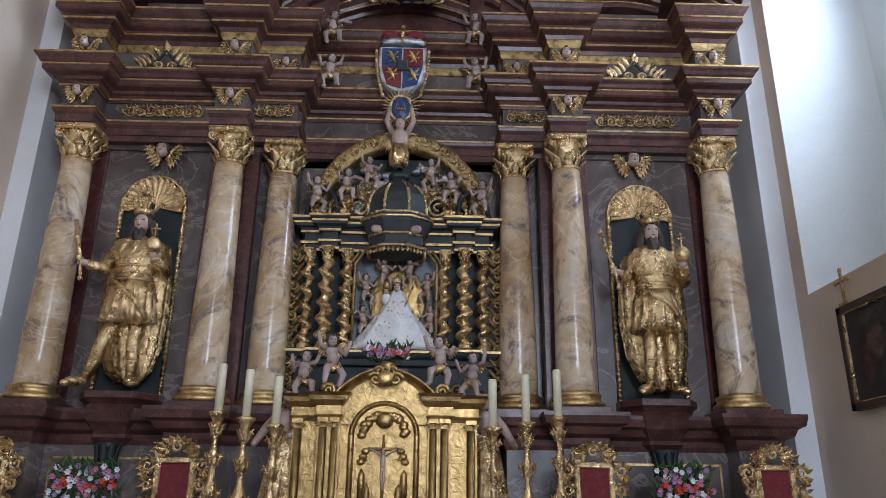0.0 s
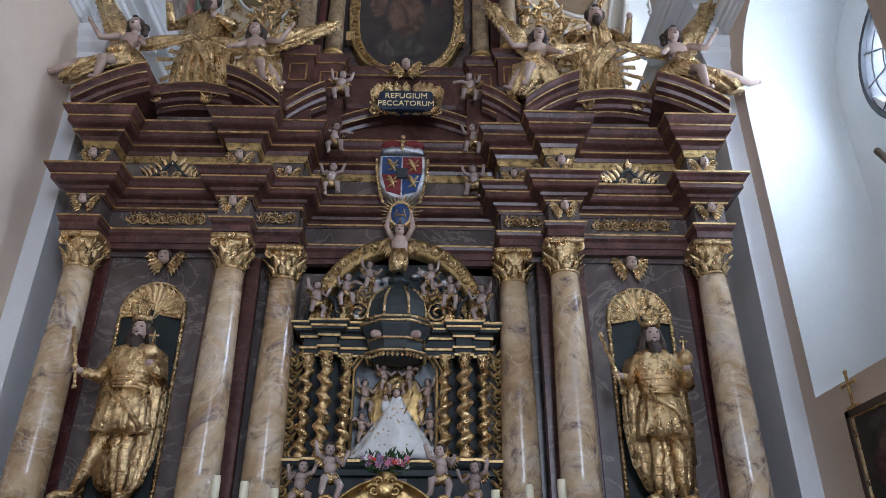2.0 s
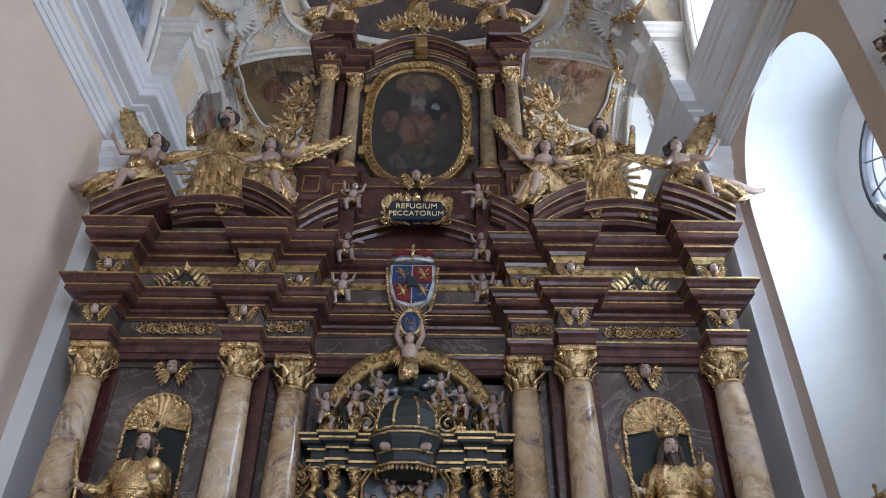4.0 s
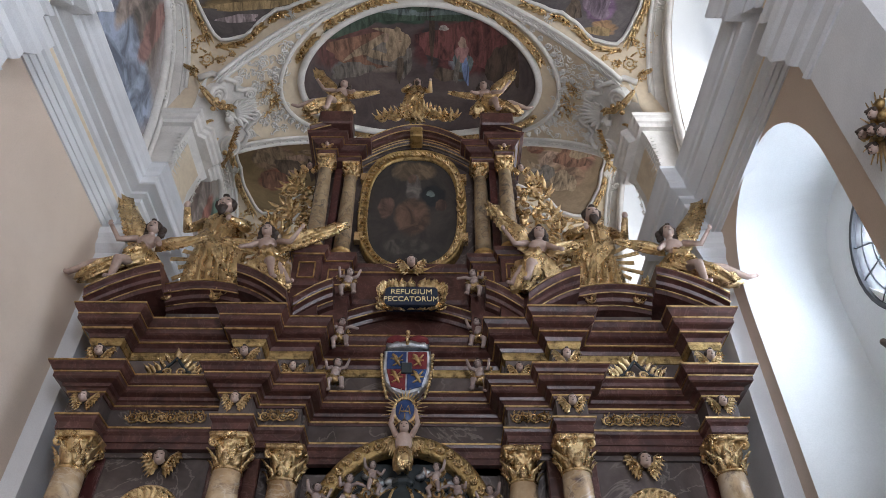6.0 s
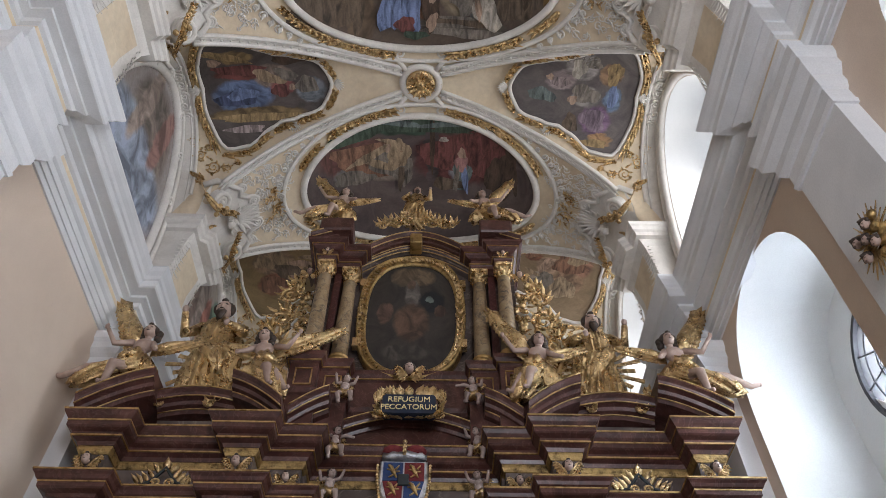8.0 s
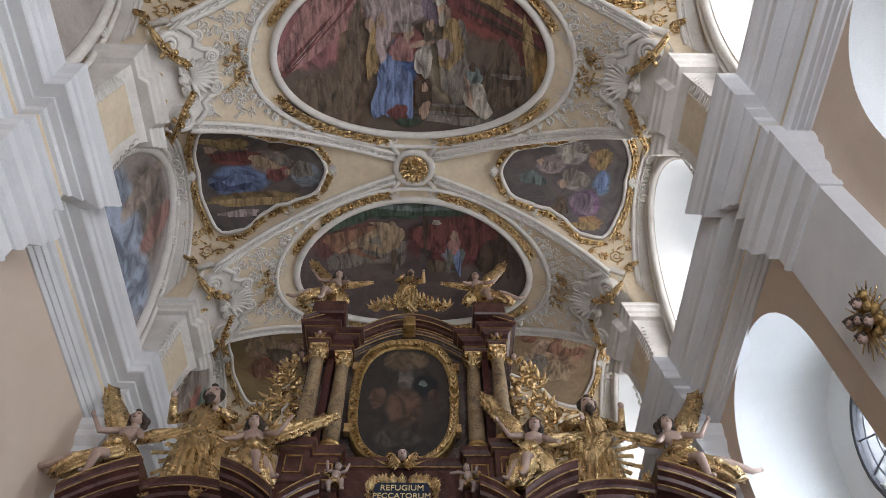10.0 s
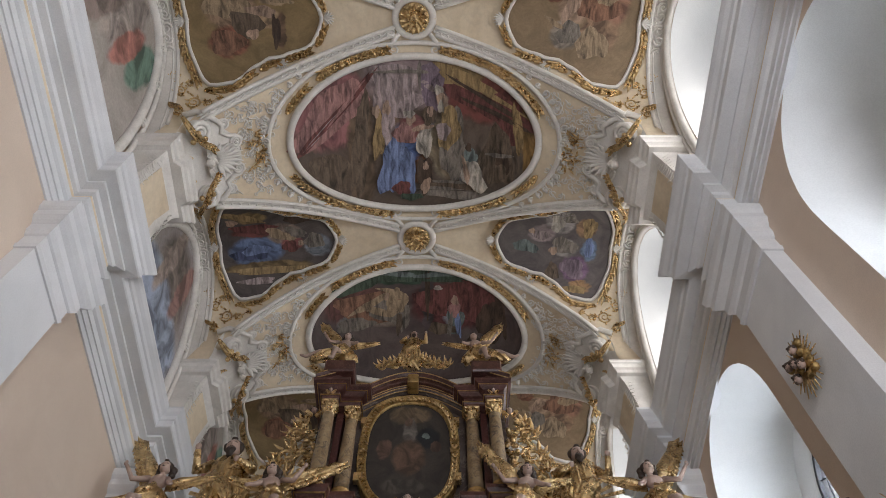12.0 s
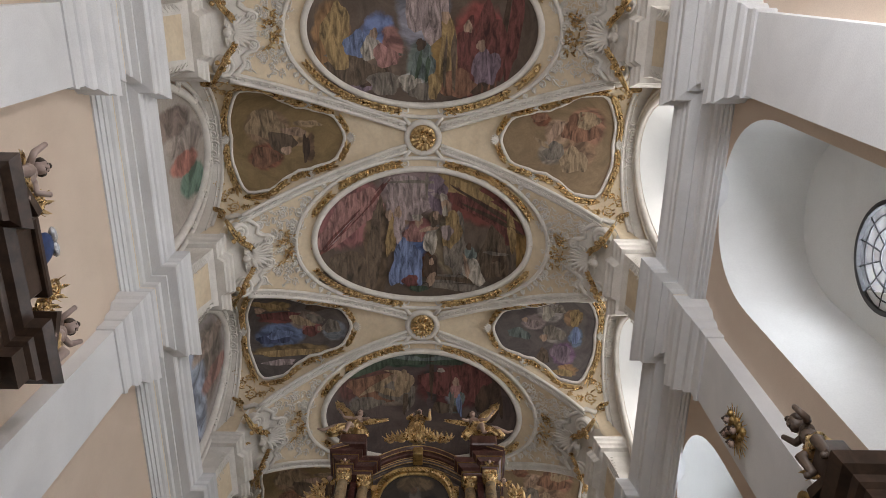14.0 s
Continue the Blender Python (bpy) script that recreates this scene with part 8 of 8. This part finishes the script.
def angel(s, out, tip=(0.5, 1.42)):
    """A winged angel that reclines on a pediment slope. Origin at the hip; s is the side it leans to, out > 0 if its legs point outwards."""
    me = Mesh()
    d = s * out
    f, low = (d, 0) if out > 0 else (0.5 * d, -0.16)
    # drapery over hip and thighs, legs down the slope
    cloth(me, [((-0.05 * d, 0, 0.24), 0.14, 0.12), ((0, 0, 0.12), 0.18, 0.15), ((0.12 * d, -0.03, 0.02), 0.22, 0.17), ((0.3 * f, -0.06, -0.08 + low * 0.4), 0.2, 0.17), ((0.48 * f, -0.06, -0.19 + low), 0.15, 0.13), ((0.58 * f, -0.05, -0.27 + low), 0.1, 0.08)], 11, 0.2, twist=2.4)
    cloth(me, [((-0.1 * d, 0.05, 0.3), 0.1, 0.08), ((-0.2 * d, 0.08, 0.1), 0.15, 0.1), ((-0.22 * d, 0.08, -0.15), 0.17, 0.1)], 6, 0.16)
    limb(me, [(0.15 * d, -0.08, 0.02), (0.46 * f, -0.16, -0.08 + low * 0.3), (0.76 * f, -0.12, -0.2 + low), (0.86 * f, -0.16, -0.2 + low)], [0.08, 0.06, 0.04, 0.028], 1)
    limb(me, [(0.05 * d, -0.1, 0.02), (0.1 * d, -0.24, -0.06), (0.16 * d, -0.16, -0.3), (0.2 * d, -0.22, -0.34)], [0.085, 0.07, 0.045, 0.03], 1)
    # torso, arms, head
    cloth(me, [((-0.02 * d, -0.01, 0.36), 0.1, 0.09), ((0.0, -0.02, 0.26), 0.15, 0.12), ((0.02 * d, -0.02, 0.18), 0.17, 0.14)], 6, 0.14, phase=1)
    me.blob((-0.04 * d, 0, 0.32), (0.11, 0.085, 0.14), 1)
    me.blob((-0.07 * d, 0, 0.46), (0.145, 0.095, 0.12), 1)
    limb(me, [(-0.02 * d + 0.12 * d, 0, 0.52), (0.29 * d, -0.1, 0.42), (0.42 * d, -0.16, 0.62)], [0.05, 0.042, 0.028], 1)
    me.blob((0.45 * d, -0.17, 0.67), (0.03, 0.025, 0.05), 1)
    for c, r in (((0.0, 0.05, 0.76), 0.075), ((-0.09, 0.05, 0.72), 0.07), ((0.09, 0.05, 0.72), 0.07), ((0.1, 0.05, 0.63), 0.055), ((-0.1, 0.05, 0.63), 0.055), ((0.0, 0.0, 0.8), 0.06)):
        me.blob((c[0] - 0.1 * d, c[1], c[2]), (r, r * 0.9, r), 2, 8, 6)
    limb(me, [(-0.19 * d, 0, 0.5), (-0.28 * d, -0.1, 0.34), (-0.34 * d, -0.2, 0.24)], [0.05, 0.042, 0.028], 1)
    me.blob((-0.36 * d, -0.23, 0.2), (0.04, 0.03, 0.035), 1)
    face(me, (-0.1 * d, -0.04, 0.7), 0.098, 1, 2)
    limb(me, [(-0.09 * d, 0, 0.52), (-0.1 * d, -0.02, 0.64)], [0.05, 0.045], 1)
    # wings: one raised outwards, one level inwards
    wing(me, (0.06 * d, 0.1, 0.5), (tip[0] * d, 0.16, tip[1]), (0.16 * d, 0.02, -0.26), (0, -1, 0), 12)
    wing(me, (-0.16 * d, 0.1, 0.46), (-0.72 * d, 0.14, 0.7), (-0.04 * d, 0.02, -0.22), (0, -1, 0), 12)
    return me


def saint(s):
    """A robed figure before a burst of rays; feet at 0."""
    me = Mesh()
    cloth(me, [((0, 0, 1.12), 0.06, 0.06), ((0, 0, 1.06), 0.15, 0.1), ((0, -0.01, 0.92), 0.165, 0.12), ((0, -0.02, 0.74), 0.135, 0.12), ((0.01 * s, -0.02, 0.6), 0.15, 0.13), ((0.02 * s, -0.02, 0.35), 0.17, 0.15), ((0, 0, 0.12), 0.2, 0.17), ((0, 0, 0), 0.22, 0.18)], 13, 0.22, twist=1.8, n=96)
    cloth(me, [((-0.02 * s, 0.05, 1.08), 0.12, 0.08), ((-0.08 * s, 0.04, 0.9), 0.17, 0.1), ((-0.12 * s, 0.02, 0.62), 0.17, 0.12), ((-0.16 * s, 0.02, 0.4), 0.15, 0.11), ((-0.2 * s, 0.03, 0.22), 0.07, 0.05)], 9, 0.26, phase=1, twist=2.5)
    cloth(me, [((0.1 * s, -0.08, 0.8), 0.07, 0.06), ((0.02 * s, -0.13, 0.62), 0.14, 0.06), ((-0.08 * s, -0.12, 0.46), 0.1, 0.06), ((-0.14 * s, -0.08, 0.34), 0.03, 0.03)], 7, 0.25, phase=2, twist=1.5)
    limb(me, [(0.18 * s, 0, 1.0), (0.3 * s, -0.1, 0.84), (0.3 * s, -0.24, 0.98)], [0.075, 0.06, 0.035])
    me.blob((0.3 * s, -0.27, 1.02), (0.035, 0.03, 0.045), 1)
    limb(me, [(-0.18 * s, 0, 1.0), (-0.3 * s, -0.1, 0.86), (-0.18 * s, -0.22, 0.86)], [0.075, 0.06, 0.035])
    me.blob((-0.15 * s, -0.24, 0.87), (0.035, 0.03, 0.04), 1)
    face(me, (0, -0.04, 1.24), 0.1, 1, 2)
    cloth(me, [((0, -0.1, 1.175), 0.05, 0.03), ((0, -0.12, 1.12), 0.055, 0.04), ((0, -0.11, 1.05), 0.02, 0.02)], 5, 0.15, 2, 20)
    return me


for s in (-1, 1):
    us = -3.14 if s < 0 else 2.96
    for u, y, z, out, k, tip in ((4.02, 8.02, 6.96, 1, 1.08, (0.5, 1.42)), (2.08 if s < 0 else 1.84, 8.02, 6.96, -1, 1.02, (0.85, 1.0) if s < 0 else (0.5, 1.42))):
        ob = part("angel_statue", angel(s, out, tip), FIG, None, "", at(CX + s * u, y, z) @ Matrix.Scale(k, 4))
        tagged(ob, "gilt-winged angel reclining on the broken pediment", "statue", "angels of the pediment")
    pd = Mesh()
    pd.box(us - 0.22, 8.4, 6.5, us + 0.22, 8.8, 6.78, bevel=0.02)
    pd.box(us - 0.26, 8.36, 6.74, us + 0.26, 8.84, 6.82, bevel=0.02)
    part("statue_pedestal", pd, RED if s < 0 else BLACK, altar)
    tagged(part("saint_statue", saint(s), FIG, None, "", at(CX + us, 8.58, 6.82) @ Matrix.Scale(1.56 if s < 0 else 1.44, 4)), "gilt-robed saint standing on a pedestal", "statue", "saints of the pediment")
    ry = thing("sunburst", "gilt sunburst of flat rays behind the saint", "sunburst", at(CX + us, 8.85, 7.85), "sunbursts of the altar")
    for i in range(22):
        a = 2 * math.pi * i / 22
        me = Mesh()
        L = 0.78 if i % 2 else 0.64
        c, sn = math.cos(a), math.sin(a)
        w = 0.035
        me.loft([[(0.15 * c - w * sn * 0.5, y, 0.15 * sn + w * c * 0.5), (0.15 * c + w * sn * 0.5, y, 0.15 * sn - w * c * 0.5), (L * c + w * sn, y, L * sn - w * c), (L * c - w * sn, y, L * sn + w * c)] for y in (-0.012, 0.012)], smooth=False)
        part("ray", me, GOLD, ry)
    # gilt trophies of leaves at the foot of the saint
    for k in (-1, 1):
        t = thing("leaf_trophy", "gilt openwork leaf scroll beside the pedestal", "carving", at(CX + us + k * 0.42, 8.2, 6.55), "leaf trophies of the altar")
        for i, (x, z, r) in enumerate(((0, 0.14, 0.13), (k * 0.1, 0.32, 0.08), (-k * 0.06, 0.02, 0.08))):
            g = Mesh()
            g.spiral((x, 0, z), r, 1.7, 0.025, (k, 0, 0), (0, 0, 1), start=i)
            for q in range(6):
                a = q * 1.05
                g.leaf((x + r * 0.6 * math.cos(a), 0, z + r * 0.6 * math.sin(a)), (x + r * 1.2 * math.cos(a + 0.4), -0.02, z + r * 1.2 * math.sin(a + 0.4)), 0.035, (0, -0.04, 0), rows=3)
            tagged(part("scroll", g, GOLD, t), kind="stuff")
    # carved side wings of the upper storey: drop garland and great scrolls
    sw = thing("side_scroll", "gilt carved side wing of scrolls and fruit", "carving", at(CX, 8.72, 0), "side wings of the upper altar")
    for i in range(7):
        g = Mesh()
        z = 7.75 + 0.26 * i
        for q in range(9):
            g.blob((s * (1.86 + rnd.uniform(-0.1, 0.1)), rnd.uniform(-0.07, 0.03), z + rnd.uniform(-0.12, 0.12)), (0.05, 0.045, 0.05), 0, 7, 5)
        for q in range(5):
            p = Vector((s * (1.86 + rnd.uniform(-0.1, 0.1)), -0.06, z + rnd.uniform(-0.1, 0.1)))
            g.leaf(p, p + Vector((s * rnd.uniform(-0.1, 0.14), -0.02, -0.1)), 0.045, (0, -0.05, 0), rows=3)
        part("fruit_drop", g, GOLD, sw)
    for i, (x, z, r) in enumerate(((2.16, 9.35, 0.2), (2.22, 8.8, 0.22), (2.3, 8.25, 0.24), (2.2, 7.75, 0.2), (2.1, 9.65, 0.13), (2.45, 7.95, 0.13), (2.4, 8.55, 0.12))):
        g = Mesh()
        g.spiral((s * x, 0, z), r, 1.8, 0.045, (s * (1 if i % 2 else -1), 0, 0), (0, 0, 1), start=i * 1.3)
        for q in range(9):
            a = q * 0.72
            g.leaf((s * x + r * 0.75 * math.cos(a), -0.02, z + r * 0.75 * math.sin(a)), (s * x + r * 1.35 * math.cos(a + 0.45), -0.04, z + r * 1.35 * math.sin(a + 0.45)), 0.055, (0, -0.05, 0), rows=3)
        tagged(part("scroll", g, GOLD, sw), kind="stuff")
    g = Mesh()
    g.tube([(s * 1.98, 0.03, 9.7), (s * 2.2, 0.03, 9.2), (s * 2.08, 0.03, 8.6), (s * 2.45, 0.03, 8.1), (s * 2.3, 0.03, 7.5)], 0.05, 7)
    part("stem", g, GOLD, sw)
    copy_thing(ch, at(CX + s * 1.86, 8.55, 9.72) @ Matrix.Scale(0.95, 4))
    copy_thing(ch, at(CX + s * A1, 8.26, 10.02) @ Matrix.Scale(0.6, 4))
    ang = part("angel_statue", angel(s, 1), FIG, None, "", at(CX - 0.08 + s * 1.42, 8.2, 11.12) @ Matrix.Scale(0.9, 4))
    tagged(ang, "gilt-winged angel kneeling on the top cornice", "statue", "angels of the top cornice")
    me = Mesh()
    me.box(s * 1.46 - 0.3, 8.1, 10.5, s * 1.46 + 0.3, 8.6, 10.85, bevel=0.03)
    part("angel_block", me, RED, altar)
# keystone and crowning group
me = Mesh()
me.box(-0.11, 8.3, 10.4, 0.11, 8.62, 10.66, bevel=0.02)
part("keystone", me, GOLD_OLD, altar)
cr = thing("crowning_carving", "gilt leaf carving that crowns the upper altar", "carving", at(CX, 8.3, 10.84))
for i in range(14):
    g = Mesh()
    q = (i - 6.5) / 6.5
    x = q * 0.52 * (1 + 0.25 * q * q)
    z = 0.02 + 0.3 * (1 - abs(q)) ** 1.4 + 0.07 * (i % 2)
    g.spiral((x, 0, z), 0.11, 1.6, 0.03, (1 if q > 0 else -1, 0, 0), (0, 0, 1), start=i)
    for k in range(7):
        a = k * 0.9 + i
        g.leaf((x + 0.07 * math.cos(a), -0.02, z + 0.07 * math.sin(a)), (x + 0.17 * math.cos(a + 0.4), -0.04, z + 0.16 * math.sin(a + 0.4)), 0.045, (0, -0.05, 0), rows=3)
    tagged(part("scroll", g, GOLD, cr), kind="stuff")
top = part("saint_statue", saint(1), FIG, None, "", at(CX - 0.02, 8.35, 10.98) @ Matrix.Scale(0.86, 4))
tagged(top, "small gilt-robed saint on top of the altar", "statue")

# ---- pictures and fittings of the walls ----
PIC2 = fresco("side_picture", (0.018, 0.015, 0.014), (0.04, 0.032, 0.028), [(0.35, 0.45, 0.1, 0.2, (0.1, 0.06, 0.045)), (0.6, 0.4, 0.12, 0.2, (0.12, 0.07, 0.05)), (0.5, 0.15, 0.3, 0.1, (0.06, 0.05, 0.045)), (0.75, 0.6, 0.1, 0.2, (0.08, 0.03, 0.028))], upright="Y")
wp = thing("wall_picture", "dark oil painting in a black and gilt frame", "painting", at(CX + WALL - 0.04, 7.52, 0.93))
me = Mesh()
me.box(-0.02, -1.25, 0.06, 0.03, -0.06, 1.02)
part("canvas", me, PIC2, wp)
for nm, mt, o, t, d in (("frame", WOOD, 0.0, 0.07, 0.06), ("gilt_slip", GOLD, 0.065, 0.022, 0.045)):
    g = Mesh()
    for y0, z0, y1, z1 in ((-1.31 + o, o, -o, o + t), (-1.31 + o, 1.08 - o - t, -o, 1.08 - o), (-o - t, o, -o, 1.08 - o), (-1.31 + o, o, -1.31 + o + t, 1.08 - o)):
        g.box(-d, y0, z0, 0.02, y1, z1)
    part(nm, g, mt, wp)
g = Mesh()
g.box(-0.05, -0.24, 1.08, 0.0, -0.06, 1.12)
for a, b2 in (((-0.15, 1.1), (-0.15, 1.46)), ((-0.26, 1.35), (-0.04, 1.35))):
    g.tube([(-0.03, a[0], a[1]), (-0.03, b2[0], b2[1])], 0.017, 6)
for y, z in ((-0.15, 1.47), (-0.27, 1.35), (-0.03, 1.35)):
    g.blob((-0.03, y, z), (0.02, 0.03, 0.03), 0, 8, 6)
part("cross", g, GOLD_FINE, wp, "small gilt cross on the frame")

md = thing("cherub_medallion", "gilt cloud of cherub heads with rays on the pilaster", "carving", at(CX + PIL - 0.1, 4.2, 5.4) @ Matrix.Scale(0.88, 4))
for i in range(28):
    a = 2 * math.pi * i / 28
    me = Mesh()
    L = 0.34 + 0.06 * (i % 2)
    me.tube([(0, 0.1 * math.cos(a), 0.12 * math.sin(a)), (0.02, L * math.cos(a), (L + 0.08) * math.sin(a))], [0.02, 0.006], 4)
    part("ray", me, GOLD, md)
me = Mesh()
for i in range(22):
    me.blob((rnd.uniform(-0.06, 0.02), rnd.uniform(-0.2, 0.2), rnd.uniform(-0.26, 0.26)), (0.05, 0.075, 0.06), 0, 8, 6)
part("cloud", me, GOLD_OLD, md)
for y, z in ((-0.12, 0.12), (0.13, 0.1), (-0.1, -0.14), (0.12, -0.16), (0.0, 0.0)):
    me = Mesh()
    face(me, (-0.1, y, z), 0.06, 0, 1, 0, Vector((-1, 0, -0.5)))
    part("head", me, [FLESH, HAIR], md, "painted cherub face")


def side_altar(s, yc, z, label):
    """The top of a dark side altar on a side wall: a broken gable with gilt scrolls, arms and seated putti."""
    x = CX + s * (WALL - (0.2 if s < 0 else 0))
    t = thing("side_altar", label, "altar", at(x, yc, z))
    me = Mesh()
    line = [(0, -1.15), (-s * 0.55, -1.15), (-s * 0.55, -0.75), (-s * 0.35, -0.75), (-s * 0.35, 0.75), (-s * 0.55, 0.75), (-s * 0.55, 1.15), (0, 1.15)]
    me.sweep(line if s < 0 else line[::-1], [(-0.2, -0.5), (0.0, -0.5), (0.0, -0.28), (0.05, -0.24), (0.07, -0.16), (0.16, -0.12), (0.2, -0.04), (0.22, 0.0), (-0.2, 0.02)])
    part("cornice", me, WOOD, t, "dark stained wooden cornice")
    me = Mesh()
    me.box(min(s * 0.2, -s * 0.4), -1.05, FLOOR - z, max(s * 0.2, -s * 0.4), 1.05, -0.45)
    part("body", me, WOOD, t)
    for k in (-1, 1):
        me = Mesh()
        me.loft([[(-s * d, k * y, zz) for y, zz in ((1.2, 0.02), (0.62, 0.38), (0.58, 0.28), (1.1, 0.0))] for d in (0.02, 0.62, 0.68)], smooth=False)
        part("gable_wing", me, WOOD, t)
    me = Mesh()
    me.box(min(-s * 0.05, -s * 0.45), -0.42, 0.0, max(-s * 0.05, -s * 0.45), 0.42, 0.5, bevel=0.03)
    me.box(min(-s * 0.05, -s * 0.52), -0.5, 0.46, max(-s * 0.05, -s * 0.52), 0.5, 0.56, bevel=0.02)
    part("centre_block", me, WOOD, t)
    for i in range(10):
        k = -1 if i < 5 else 1
        q = i % 5
        g = Mesh()
        c = Vector((-s * 0.35, k * (0.55 + 0.06 * q), 0.2 + 0.17 * (4 - q)))
        g.spiral(c, 0.13, 1.7, 0.03, (0, k, 0), (0, 0, 1), start=q)
        for w in range(6):
            a = w * 1.05
            g.leaf(c + Vector((0, 0.08 * math.cos(a), 0.08 * math.sin(a))), c + Vector((-s * 0.03, 0.17 * math.cos(a + 0.4), 0.17 * math.sin(a + 0.4))), 0.04, (-s * 0.05, 0, 0), rows=3)
        tagged(part("scroll", g, GOLD, t), kind="stuff")
    g = Mesh()
    g.blob((-s * 0.36, 0, 0.78), (0.035, 0.2, 0.26), 0, 16, 9)
    part("shield", g, BLUE if s < 0 else GOLD_OLD, t, "carved shield")
    for k in (-1, 1) if s < 0 else ():
        g = Mesh()
        g.blob((-s * 0.36, k * 0.09, 1.05), (0.05, 0.11, 0.06), 0, 12, 8)
        part("hat_lobe", g, SILVER, t)
    for k in (-1, 1) if s > 0 else ():
        me = Mesh()
        me.box(-0.62, k * 0.98 - 0.16, -0.02, -0.34, k * 0.98 + 0.16, 0.5, bevel=0.02)
        part("angel_block", me, WOOD, t)
    for k in (-1, 1):
        b = part("angel_statue", putto(4 if k < 0 else 5, s < 0), [PUTTO if s < 0 else CARVED, GOLD, HAIR], None, "", pose(x - s * 0.5, yc + k * 0.98, z + (0.3 if s < 0 else 0.62), 0, 0, 90 * s + 180) @ Matrix.Scale(1.3, 4))
        tagged(b, "painted angel with gilt wings seated on the side altar" if s < 0 else "dark carved wooden putto seated on the side altar", "statue", "angels of the side altars")
    return t


side_altar(-1, 1.55, 4.3, "dark wooden side altar with gilt scrolls and a shield")
side_altar(1, 3.86, 2.6, "dark wooden side altar with gilt scrolls under the medallion")
